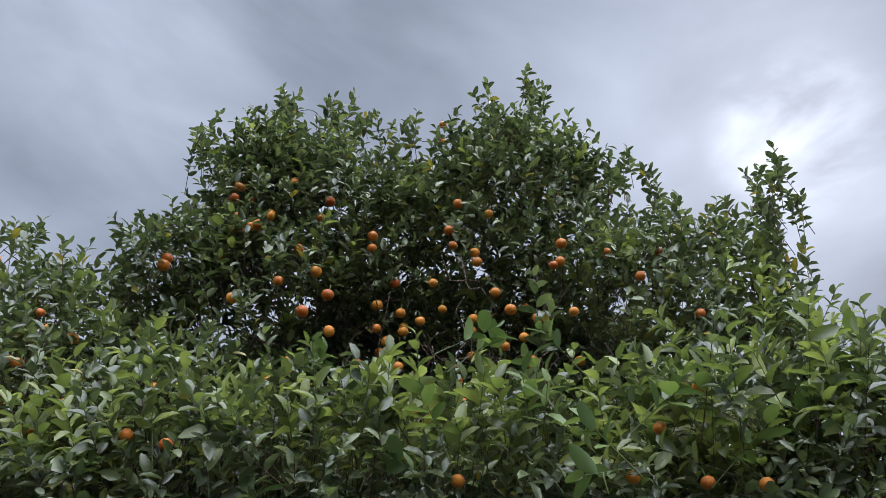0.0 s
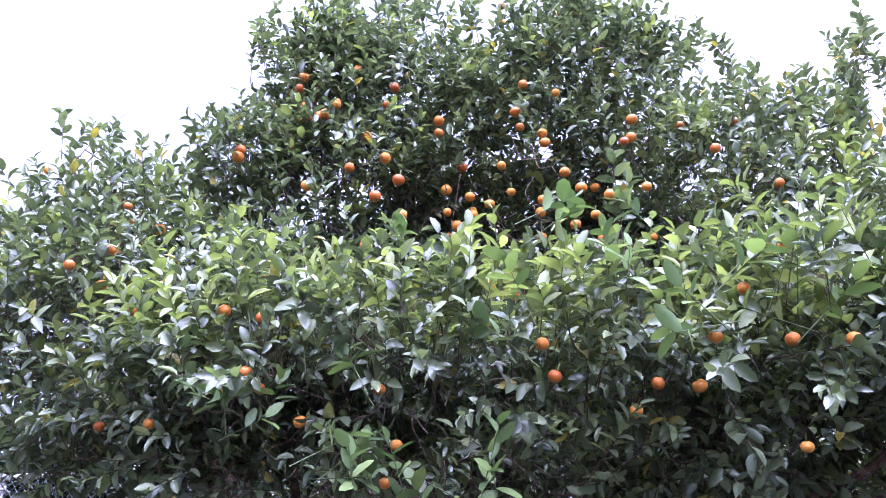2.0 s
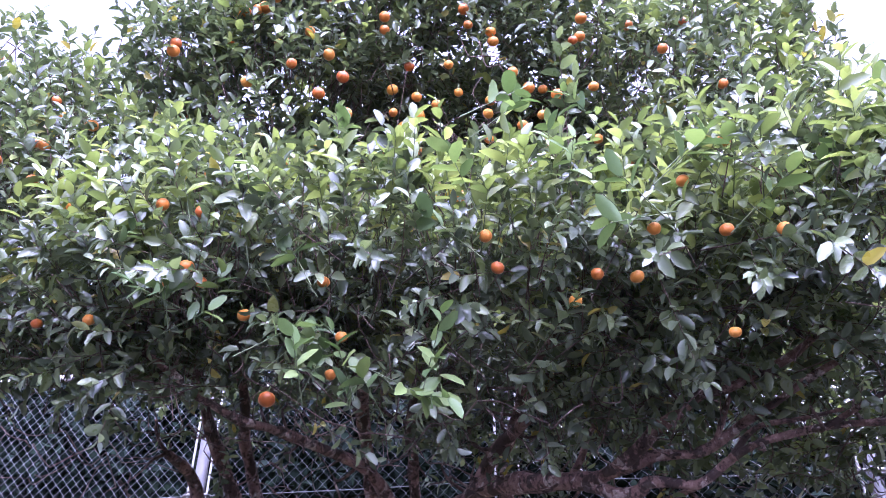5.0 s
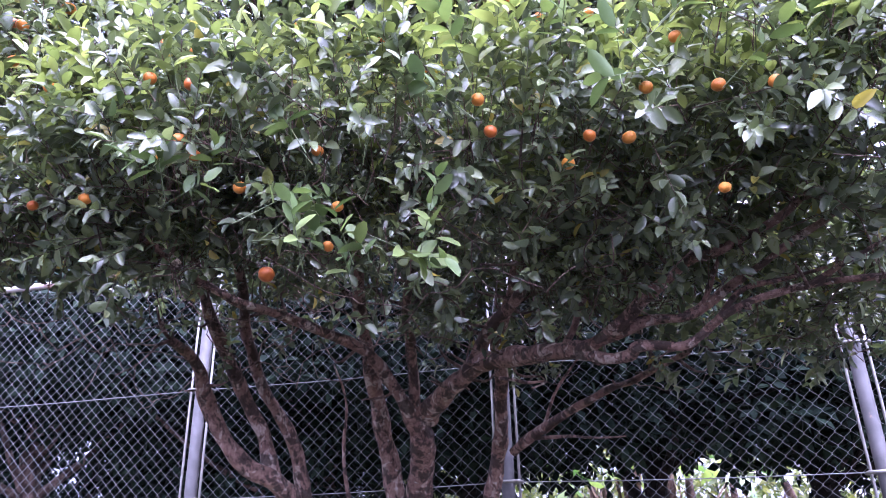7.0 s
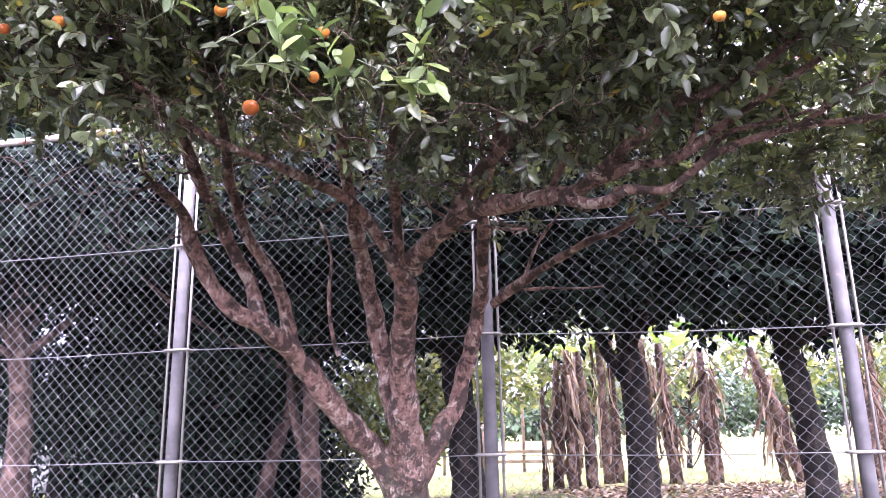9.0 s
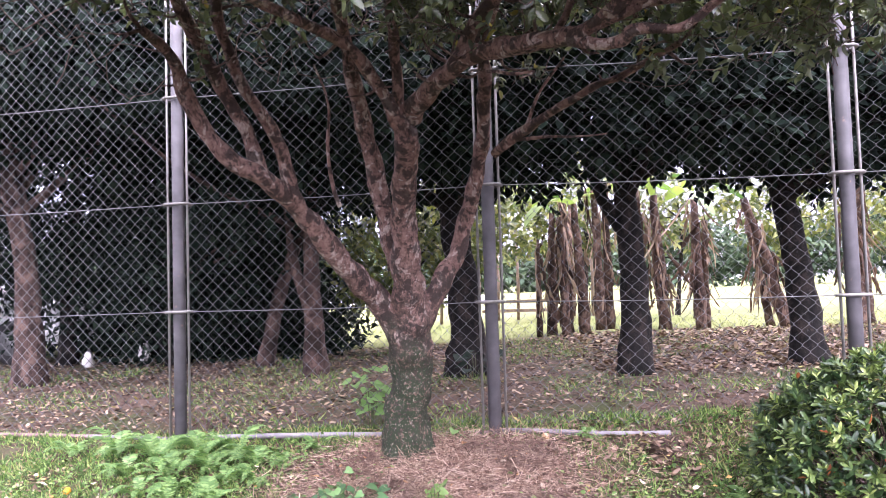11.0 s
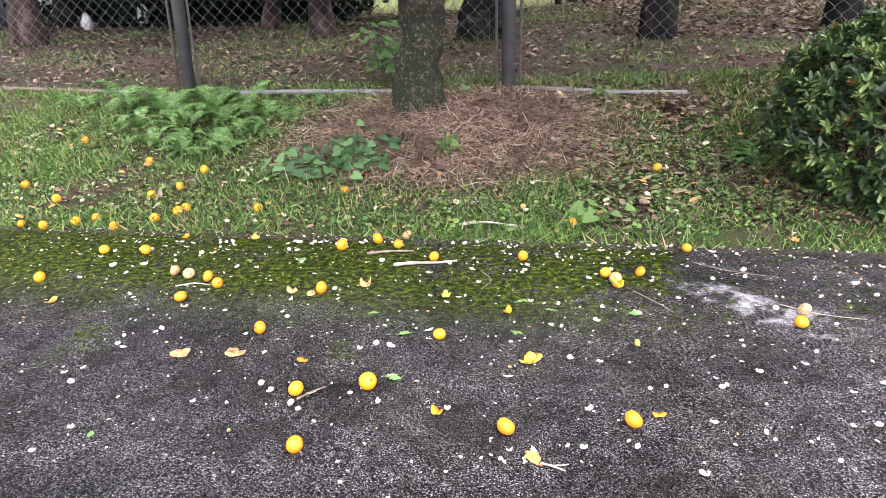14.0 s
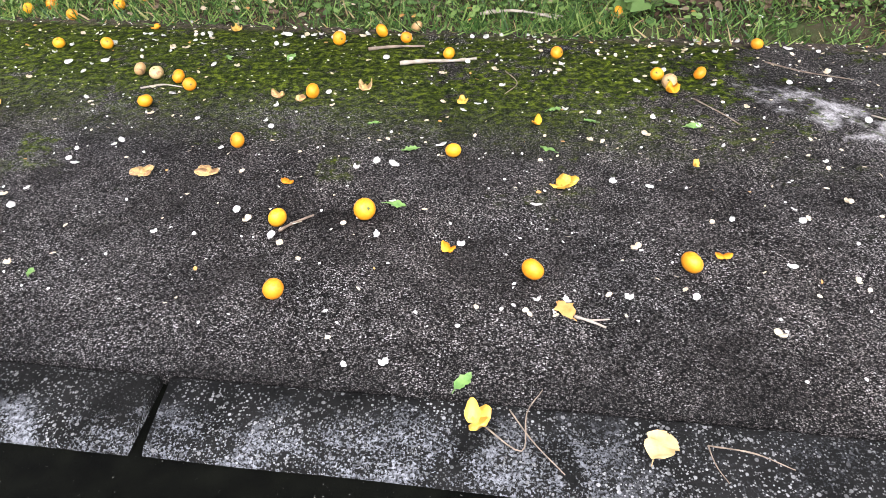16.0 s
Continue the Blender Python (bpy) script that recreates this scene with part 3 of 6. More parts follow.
def ball(radius, flat=1.0, rings=10, sides=16, dimple=0.0):
    v, f = [(0, 0, radius * flat - dimple)], []
    for i in range(1, rings):
        t = math.pi * i / rings
        for k in range(sides):
            a = 2 * math.pi * k / sides
            z = radius * flat * math.cos(t) - dimple * math.exp(-(t / 0.35) ** 2)
            v.append((radius * math.sin(t) * math.cos(a), radius * math.sin(t) * math.sin(a), z))
    v.append((0, 0, -radius * flat))
    last = len(v) - 1
    for k in range(sides):
        n = (k + 1) % sides
        f.append((0, 1 + k, 1 + n))
        f.append((last, last - sides + n, last - sides + k))
        for i in range(rings - 2):
            a, b = 1 + i * sides + k, 1 + i * sides + n
            f += [(a, a + sides, b + sides), (a, b + sides, b)]
    return np.array(v), np.array(f)


def box_arrays(x0, x1, y0, y1, z0, z1):
    v = [(x, y, z) for x in (x0, x1) for y in (y0, y1) for z in (z0, z1)]
    f = [(0, 1, 3, 2), (4, 6, 7, 5), (0, 4, 5, 1), (2, 3, 7, 6), (0, 2, 6, 4), (1, 5, 7, 3)]
    return v, f


def slab(name, x0, x1, y0, y1, z0, z1, material, parent=None, label="", bevel=0.004):
    bm = bmesh.new()
    v, f = box_arrays(x0, x1, y0, y1, z0, z1)
    made = [bm.verts.new(p) for p in v]
    for q in f:
        bm.faces.new([made[i] for i in q])
    bmesh.ops.recalc_face_normals(bm, faces=bm.faces)
    if bevel:
        bmesh.ops.bevel(bm, geom=bm.edges[:], offset=bevel, segments=2, affect="EDGES")
    mesh = bpy.data.meshes.new(name)
    bm.to_mesh(mesh)
    bm.free()
    return link_mesh(name, mesh, material, parent, label)


# ---- the lie of the land ----
def edge(x):
    """Where the road ends and the bank begins."""
    return 3.66 - 0.085 * x


def height(x, y):
    x, y = np.asarray(x, float), np.asarray(y, float)
    d = np.maximum(0, y - edge(np.clip(x, -6, 6)))
    k, e = 0.2 + 0.02 * np.clip(x, -2, 2), np.minimum(d, 1.8)
    z = k * e + 0.02 * e * e + 0.012 * np.clip(d - 1.8, 0, 8)
    z = z - 0.035 * np.exp(-((d - 1.75) / 0.30) ** 2)
    return z + 0.07 * np.exp(-((x + 0.2) ** 2 + (y - 4.8) ** 2) / 0.35) * np.minimum(1, d / 0.5)


def spaced(lo, hi, step, far):
    out = list(np.arange(lo, hi + step / 2, step))
    grow = step
    while out[-1] < far:
        grow *= 1.25
        out.append(out[-1] + grow)
    grow = step
    while out[0] > -far:
        grow *= 1.25
        out.insert(0, out[0] - grow)
    return np.array(out)


def build_ground():
    xs, ys = spaced(-5, 5, 0.06, 600), spaced(3.0, 8, 0.06, 600)
    gx, gy = np.meshgrid(xs, ys)
    gz = height(gx, gy)
    bumps = np.array([noise.noise(Vector((x * 3.1, y * 3.1, 0.4))) for x, y in zip(gx.ravel(), gy.ravel())]).reshape(gx.shape)
    gz = gz + np.where(gy > edge(np.clip(gx, -6, 6)) + 0.08, 0.022 * bumps, 0)
    gz = np.where(gy < edge(np.clip(gx, -6, 6)) - 0.01, -0.12, gz)
    nx, ny = len(xs), len(ys)
    i = (np.arange(ny - 1)[:, None] * nx + np.arange(nx - 1)[None]).ravel()
    f = np.vstack([np.stack([i, i + 1, i + nx + 1], 1), np.stack([i, i + nx + 1, i + nx], 1)])
    ob = link_mesh("ground", triangles("ground", np.stack([gx.ravel(), gy.ravel(), gz.ravel()], 1), f), GROUND)
    tagged(ob, "grassy bank with bare soil, straw and fallen leaves", "ground", kind="structure")


build_ground()


def sheet(name, xs, front, back, rows, level, material, label, category, drop=0.06):
    """A paved strip between two lines, with a skirt that gives it thickness."""
    v, f = [], []
    for j in range(rows + 1):
        for x in xs:
            y = front(x) + (back(x) - front(x)) * j / rows
            v.append((x, y, level(x, y, j / rows)))
    nx = len(xs)
    for j in range(rows):
        for i in range(nx - 1):
            a = j * nx + i
            f.append((a, a + 1, a + nx + 1, a + nx))
    top = len(v)
    rim = list(range(nx)) + [(j + 1) * nx - 1 for j in range(1, rows + 1)] + [rows * nx + i for i in range(nx - 2, -1, -1)] + [j * nx for j in range(rows - 1, 0, -1)]
    v += [(v[i][0], v[i][1], v[i][2] - drop) for i in rim]
    for k in range(len(rim)):
        n = (k + 1) % len(rim)
        f.append((rim[k], top + k, top + n, rim[n]))
    ob = link_mesh(name, faces_mesh(name, v, f, False), material)
    return tagged(ob, label, category, kind="structure")


WIDE = [-40, -20, -10, -6] + [round(-5 + 0.1 * i, 2) for i in range(101)] + [6, 10, 20, 40]


def near_line(x):
    return 1.855 - 0.065 * max(-6, min(6, x))


def far_line(x):
    return edge(max(-6, min(6, x))) + 0.012 * noise.noise(Vector((x * 4, 0, 3)))


sheet("road", WIDE, near_line, far_line, 30, lambda x, y, s: 0.004 * noise.noise(Vector((x * 2, y * 2, 0))), ROAD,
      "dark weathered asphalt lane with moss along its verge", "road")
gutter = tagged(new("gutter"), "lichen-spotted concrete gutter stones with an open joint", "gutter", kind="structure")
gutter.location = (0, 1.75, 0)
JOINTS = [-12.65, -8.65, -4.65, -0.655, 1.35, 3.35, 7.35, 11.35]
for a, b in zip(JOINTS, JOINTS[1:]):
    xs = list(np.linspace(a + 0.014, b - 0.014, 12))
    v, f = [], []
    for j, s in enumerate((0.0, 0.06, 0.35, 0.7, 0.94, 1.0)):
        for x in xs:
            y = near_line(x) - 0.17 + 0.168 * s + 0.006 * noise.noise(Vector((x * 9, s, 4)))
            z = -0.03 + 0.024 * s - (0.008 if j in (0, 5) else 0)
            v.append((x, y - 1.75, z + 0.003 * noise.noise(Vector((x * 6, y * 6, 1)))))
    for j in range(5):
        for i in range(11):
            q = j * 12 + i
            f.append((q, q + 1, q + 13, q + 12))
    top = len(v)
    rim = list(range(12)) + [j * 12 + 11 for j in range(1, 6)] + [60 + i for i in range(10, -1, -1)] + [j * 12 for j in range(4, 0, -1)]
    v += [(v[i][0], v[i][1], v[i][2] - 0.06) for i in rim]
    for k in range(len(rim)):
        n = (k + 1) % len(rim)
        f.append((rim[k], top + k, top + n, rim[n]))
    link_mesh("stone", faces_mesh("gutter_stone", v, f), GUTTER, gutter)
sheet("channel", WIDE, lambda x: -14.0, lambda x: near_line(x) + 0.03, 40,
      lambda x, y, s: -0.042 + 0.004 * noise.noise(Vector((x * 3, y * 3, 5))), SUMP, "black concrete channel", "gutter", 0.05)


# ---- chain-link fence ----
FENCE_A, FENCE_STEP = Vector((-2.05, 5.65, 0)), Vector((2.2, -0.345, 0))
FENCE_TOP = 3.74
WIRE_HEIGHTS = (1.22, 1.985, 2.75)


def wire_height(i, z):
    """The wires sag towards the lower end of the bank."""
    return z + (0.015 if i == 1 else -0.03 if i > 1 and z > 1.5 else 0.0)


def fence_at(i):
    return FENCE_A + FENCE_STEP * (i - 0.02 if i > 1 else i if i > -1 else i - 0.15)


def build_fence():
    fence = tagged(new("chain_link_fence"), "tall galvanised chain-link fence with grey steel posts and tension wires", "fence")
    fence.location = fence_at(0)
    inv = -fence_at(0)
    along = FENCE_STEP.normalized()
    front = Vector((along.y, -along.x, 0)) * (1 if along.x > 0 else -1)

    def add(name, arrays, material, parent=fence, label=""):
        v, f = arrays
        return link_mesh(name, triangles(name, v, f), material, parent, label)

    for i in range(-2, 4):
        p = fence_at(i) + inv
        g = float(height(*fence_at(i)[:2]))
        post = add("post", tube([p + Vector((0, 0, g - 0.3)), p + Vector((0, 0, 1.5)), p + Vector((0, 0, FENCE_TOP - 0.02))], [0.043] * 3, 14), POST)
        add("post_cap", tube([p + Vector((0, 0, FENCE_TOP - 0.02)), p + Vector((0, 0, FENCE_TOP)), p + Vector((0, 0, FENCE_TOP + 0.03))], [0.047, 0.046, 0.012], 14), POST, post)
        for s in (-1, 1):
            q = p + along * (0.075 * s) + front * 0.01
            add("stretcher_bar", tube([q + Vector((0, 0, g + 0.03)), q + Vector((0, 0, FENCE_TOP - 0.08))], [0.009] * 2, 6), BAND, post)
        for z in (*[wire_height(i, w) for w in WIRE_HEIGHTS], FENCE_TOP - 0.12):
            ring = [p + along * (0.092 * c) + front * (0.055 * s0) + Vector((0, 0, z)) for c, s0 in
                    [(math.copysign(abs(math.cos(a)) ** 0.5, math.cos(a)), math.copysign(abs(math.sin(a)) ** 0.5, math.sin(a))) for a in np.linspace(0, 2 * math.pi, 21)]]
            add("clamp_band", tube(ring, [0.011] * 21, 5), BAND, post)
    for i in range(-2, 3):
        a, b = fence_at(i) + inv, fence_at(i + 1) + inv
        ga, gb = float(height(*fence_at(i)[:2])), float(height(*fence_at(i + 1)[:2]))
        for z in WIRE_HEIGHTS:
            za, zb = wire_height(i, z), wire_height(i + 1, z)
            mid = (a + b) / 2 + Vector((0, 0, (za + zb) / 2 - 0.010))
            add("tension_wire", tube(smooth_line([a + Vector((0, 0, za)), mid, b + Vector((0, 0, zb))], 4) + np.array(front) * 0.012, [0.0035] * 9, 5), WIRE)
        if i != 2:
            add("top_rail", tube([a + Vector((0, 0, FENCE_TOP)), (a + b) / 2 + Vector((0, 0, FENCE_TOP)), b + Vector((0, 0, FENCE_TOP))], [0.028] * 3, 10), RAIL)
        if i <= 1:
            stop = 1.0 if i < 1 else 0.50
            c = a + (b - a) * stop
            line = [(a + (c - a) * s) + Vector((0, 0, ga + (gb - ga) * s * stop + 0.008 + 0.008 * math.sin(5 * s + i))) for s in np.linspace(0, 1, 7)]
            add("bottom_rail", tube(line, [0.019] * 7, 10), BOTTOM_RAIL)
        # woven diamonds: zigzag wires that hook into one another
        rise, count = 0.0425, int(round((b - a).length / 0.0425))
        half = (b - a).length / count
        parts = []
        for k in range(count):
            base = a + along * (half * k)
            lo = ga + (gb - ga) * k / count + 0.05
            if i >= 1:
                lo += 0.10 * abs(noise.noise(Vector((k * 0.15, i, 2)))) + (0.12 if i == 1 and k > 28 else 0)
            steps = int((FENCE_TOP - lo) / rise)
            line = []
            for j in range(steps + 1):
                side = (j + k) % 2
                z = FENCE_TOP - 0.01 - j * rise
                sag = 0.008 * noise.noise(Vector((k * 0.2 + i * 9, j * 0.13, 0)))
                out = half * (0.97 if side else 0.03)
                for dz in (0.13, -0.13):
                    line.append(base + along * out + front * (sag + (0.003 if side else -0.003)) + Vector((0, 0, z + dz * rise)))
            parts.append(zig(line, 0.0024))
        add("wire_mesh", merge(parts), WIRE)
    return fence


def zig(line, r):
    """A thin three-sided wire through the points."""
    p = np.array([tuple(q) for q in line])
    off = np.array([(r, 0, 0), (-r * 0.5, r * 0.87, 0), (-r * 0.5, -r * 0.87, 0)])
    v = (p[:, None, :] + off[None]).reshape(-1, 3)
    i = np.arange(len(p) - 1) * 3
    f = []
    for k in range(3):
        n = (k + 1) % 3
        f += [np.stack([i + k, i + n, i + 3 + n], 1), np.stack([i + k, i + 3 + n, i + 3 + k], 1)]
    return v, np.vstack(f)


build_fence()


# ---- the tangerine tree ----
CITRUS_LEAF = leaf_shape(0.48, 0.13, 0.24)
BOUGHS = {
    "left_limb": ([(-0.34, 4.89, 0.88), (-0.40, 4.86, 1.06), (-0.46, 4.82, 1.19), (-0.57, 4.74, 1.32), (-0.72, 4.50, 1.53), (-0.88, 4.25, 1.78), (-0.98, 4.05, 1.90), (-1.15, 3.95, 2.00), (-1.28, 3.85, 2.24), (-1.29, 3.70, 2.41), (-1.36, 3.50, 2.48)], 0.105, 0.022),
    "left_riser": ([(-0.88, 4.27, 1.80), (-0.93, 4.25, 1.99), (-0.97, 4.15, 2.18), (-1.08, 4.05, 2.37), (-1.15, 3.90, 2.63), (-1.12, 3.70, 2.82), (-1.2, 3.4, 3.2)], 0.045, 0.02),
    "left_pale_limb": ([(-1.01, 4.08, 1.92), (-1.07, 4.05, 2.14), (-1.17, 3.95, 2.35), (-1.25, 3.80, 2.57), (-1.29, 3.60, 2.77), (-1.27, 3.40, 2.91), (-1.4, 3.2, 3.3)], 0.042, 0.022),
    "second_stem": ([(-0.40, 4.84, 1.46), (-0.48, 4.82, 1.80), (-0.54, 4.75, 2.12), (-0.59, 4.65, 2.41), (-0.63, 4.50, 2.65), (-0.64, 4.30, 2.85), (-0.6, 3.8, 3.3), (-0.5, 3.4, 3.9)], 0.068, 0.025),
    "right_limb": ([(-0.34, 4.87, 0.95), (-0.28, 4.87, 1.14), (-0.21, 4.89, 1.28), (-0.12, 4.95, 1.43), (-0.03, 4.98, 1.63), (0.05, 4.90, 1.93), (0.11, 4.75, 2.17), (0.13, 4.55, 2.40), (0.12, 4.30, 2.63), (0.21, 4.00, 2.83), (0.3, 3.6, 3.3), (0.2, 3.3, 4.0)], 0.078, 0.022),
    "right_low_branch": ([(0.18, 4.76, 2.11), (0.30, 4.60, 2.18), (0.41, 4.40, 2.21), (0.53, 4.20, 2.26), (0.65, 4.00, 2.28), (0.78, 3.80, 2.31), (0.91, 3.50, 2.32)], 0.032, 0.012),
    "fork_left": ([(-0.29, 4.16, 2.11), (-0.36, 4.05, 2.26), (-0.48, 3.90, 2.43), (-0.61, 3.70, 2.50), (-0.80, 3.40, 2.52), (-0.94, 3.10, 2.51), (-1.2, 2.8, 2.65)], 0.042, 0.014),
    "fork_middle": ([(-0.28, 4.16, 2.11), (-0.31, 4.05, 2.32), (-0.31, 3.90, 2.51), (-0.30, 3.60, 2.63), (-0.2, 3.3, 3.1), (-0.15, 3.2, 3.8)], 0.034, 0.015),
    "fork_right": ([(-0.26, 4.16, 2.21), (-0.21, 4.05, 2.26), (-0.14, 3.95, 2.30), (-0.02, 3.75, 2.35), (0.11, 3.60, 2.35), (0.23, 3.45, 2.32), (0.35, 3.32, 2.30), (0.46, 3.20, 2.26)], 0.054, 0.036),
    "long_branch": ([(0.42, 3.24, 2.27), (0.51, 3.16, 2.22), (0.59, 3.10, 2.21), (0.62, 3.05, 2.23), (0.74, 2.98, 2.21), (0.80, 2.94, 2.23), (0.86, 2.90, 2.27), (0.96, 2.80, 2.31), (1.13, 2.75, 2.33), (1.25, 2.70, 2.33), (1.38, 2.65, 2.33)], 0.027, 0.010),
    "high_branch": ([(0.42, 3.24, 2.28), (0.53, 3.10, 2.29), (0.63, 3.04, 2.32), (0.77, 2.95, 2.31), (0.86, 2.90, 2.35), (0.93, 2.85, 2.39), (1.01, 2.75, 2.43), (1.15, 2.67, 2.50), (1.27, 2.60, 2.56)], 0.027, 0.010),
    "fan_inner": ([(0.36, 3.31, 2.30), (0.41, 3.25, 2.37), (0.45, 3.20, 2.46), (0.53, 3.10, 2.55), (0.56, 3.00, 2.69)], 0.018, 0.009),
    "fan_middle": ([(0.44, 3.22, 2.27), (0.54, 3.05, 2.31), (0.63, 2.95, 2.38), (0.71, 2.88, 2.42), (0.78, 2.80, 2.46), (0.85, 2.75, 2.46), (0.94, 2.70, 2.49), (1.04, 2.65, 2.53), (1.15, 2.60, 2.61)], 0.028, 0.012),
    "fan_outer": ([(0.86, 2.90, 2.27), (0.95, 2.82, 2.36), (1.10, 2.75, 2.37), (1.18, 2.70, 2.37)], 0.012, 0.006),
    "fan_low": ([(0.77, 2.95, 2.31), (0.83, 2.90, 2.35), (0.87, 2.84, 2.44), (0.91, 2.78, 2.54), (0.90, 2.70, 2.64)], 0.012, 0.006),
    "fan_tip": ([(1.13, 2.75, 2.33), (1.24, 2.66, 2.38), (1.38, 2.60, 2.46)], 0.011, 0.006),
    "bare_shoot": ([(-0.69, 4.50, 1.80), (-0.73, 4.48, 1.95), (-0.75, 4.44, 2.14), (-0.73, 4.40, 2.34), (-0.78, 4.34, 2.56)], 0.014, 0.006),
    "low_twig_a": ([(0.35, 4.50, 2.20), (0.39, 4.45, 2.32), (0.48, 4.40, 2.45), (0.54, 4.30, 2.53)], 0.012, 0.006),
    "low_twig_b": ([(0.30, 4.62, 2.16), (0.46, 4.45, 2.14), (0.56, 4.30, 2.10), (0.70, 4.10, 2.08)], 0.010, 0.004),
    "low_twig_c": ([(0.11, 3.62, 2.27), (0.20, 3.50, 2.22), (0.29, 3.40, 2.20), (0.23, 3.38, 2.17)], 0.009, 0.004),
    "upright_branch": ([(-0.01, 3.74, 2.36), (0.05, 3.65, 2.46), (0.12, 3.55, 2.53), (0.20, 3.40, 2.56), (0.24, 3.25, 2.63), (0.26, 3.10, 2.71), (0.32, 2.95, 2.77), (0.34, 2.80, 2.90)], 0.036, 0.014),
}
# centre, radii, shoots, share of young shoots
LOBES = [
    ((-0.25, 2.72, 2.72), (1.50, 0.72, 0.37), 950, 0.52),
    ((0.95, 2.60, 2.72), (0.75, 0.72, 0.36), 270, 0.50),
    ((1.72, 2.62, 2.70), (0.68, 0.62, 0.34), 130, 0.50),
    ((1.45, 2.32, 2.62), (0.50, 0.32, 0.30), 75, 0.55),
    ((-0.25, 3.45, 2.52), (1.20, 0.60, 0.18), 210, 0.0),
    ((-1.45, 2.85, 3.06), (0.85, 0.66, 0.42), 420, 0.22),
    ((-1.75, 2.92, 3.46), (0.62, 0.52, 0.48), 300, 0.12),
    ((-2.50, 3.05, 3.36), (0.66, 0.60, 0.42), 250, 0.10),
    ((-0.82, 2.95, 3.75), (0.50, 0.45, 0.52), 280, 0.10),
    ((-0.92, 2.78, 4.36), (0.18, 0.28, 0.42), 110, 0.08),
    ((-0.70, 2.98, 4.42), (0.55, 0.42, 0.62), 360, 0.08),
    ((0.00, 3.15, 4.35), (0.62, 0.42, 0.62), 330, 0.08),
    ((0.36, 3.05, 4.62), (0.40, 0.42, 0.66), 330, 0.08),
    ((0.66, 3.05, 3.85), (0.58, 0.45, 0.55), 230, 0.15),
    ((1.02, 3.00, 3.85), (0.42, 0.45, 0.50), 170, 0.15),
    ((-1.24, 2.72, 3.92), (0.2, 0.24, 0.2), 60, 0.1),
    ((-0.98, 2.72, 4.58), (0.13, 0.20, 0.34), 80, 0.1),
    ((1.20, 2.85, 3.45), (0.32, 0.40, 0.45), 110, 0.3),
    ((-0.10, 3.60, 3.70), (1.20, 0.42, 0.85), 950, 0.0),
    ((0.00, 4.10, 3.80), (1.40, 0.35, 0.90), 700, 0.0),
    ((-0.90, 3.30, 3.35), (0.60, 0.40, 0.42), 230, 0.0),
    ((1.12, 2.16, 2.70), (0.36, 0.26, 0.30), 60, 0.6),
    ((1.50, 2.26, 2.74), (0.42, 0.30, 0.38), 90, 0.6),
    ((-0.55, 3.75, 3.90), (0.65, 0.30, 0.55), 280, 0.0),
    ((0.75, 3.70, 3.80), (0.55, 0.30, 0.55), 240, 0.0),
    ((-0.20, 3.75, 3.00), (1.55, 0.75, 0.45), 520, 0.0),
    ((0.00, 3.20, 2.95), (0.90, 0.40, 0.35), 260, 0.0),
    ((1.30, 3.50, 2.88), (0.75, 0.55, 0.32), 110, 0.1),
    ((-1.75, 3.45, 3.15), (0.75, 0.55, 0.35), 170, 0.0),
    ((0.85, 3.35, 2.50), (0.60, 0.40, 0.22), 130, 0.05),
    ((1.55, 3.25, 2.42), (0.50, 0.40, 0.22), 90, 0.10),
    ((2.05, 2.95, 2.45), (0.40, 0.35, 0.28), 120, 0.35),
    ((-0.85, 3.55, 2.75), (0.75, 0.45, 0.20), 200, 0.0),
    ((0.12, 4.65, 2.95), (0.50, 0.30, 0.42), 260, 0.0),
    ((-1.50, 4.60, 3.18), (0.60, 0.30, 0.32), 220, 0.0),
    ((2.00, 4.25, 2.92), (0.50, 0.30, 0.32), 190, 0.1),
    ((0.95, 4.30, 2.98), (0.60, 0.30, 0.30), 160, 0.0),
    ((1.66, 3.35, 2.30), (0.40, 0.30, 0.17), 90, 0.35),
    ((-0.45, 4.00, 3.35), (0.65, 0.30, 0.45), 230, 0.0),
    ((0.35, 4.25, 3.35), (0.80, 0.30, 0.45), 230, 0.0),
    ((-1.55, 3.10, 2.62), (0.60, 0.40, 0.18), 190, 0.0),
]
HOLLOW = (np.array((0.06, 2.66, 3.60)), np.array((0.78, 0.72, 0.47)))
TIPS = [(-2.01, 2.55, 4.28), (-1.76, 2.60, 4.17), (-1.41, 2.60, 4.26), (-1.26, 2.60, 5.07), (-0.96, 2.70, 5.50), (-0.55, 2.70, 5.50),
        (-0.72, 2.75, 5.42), (-0.29, 2.70, 5.36), (-0.01, 2.75, 5.32), (0.26, 2.80, 5.66), (0.45, 2.80, 5.66), (0.36, 2.85, 5.55), (0.77, 2.90, 5.22),
        (0.96, 3.00, 5.28), (1.10, 3.0, 4.95), (1.30, 2.90, 4.71), (1.53, 2.70, 4.85), (1.57, 2.70, 4.70), (1.48, 2.7, 4.45), (1.40, 2.72, 4.2), (1.45, 2.7, 4.6), (1.40, 2.20, 3.41), (-1.20, 2.50, 4.32), (1.15, 2.1, 3.25), (0.33, 2.10, 3.27)]


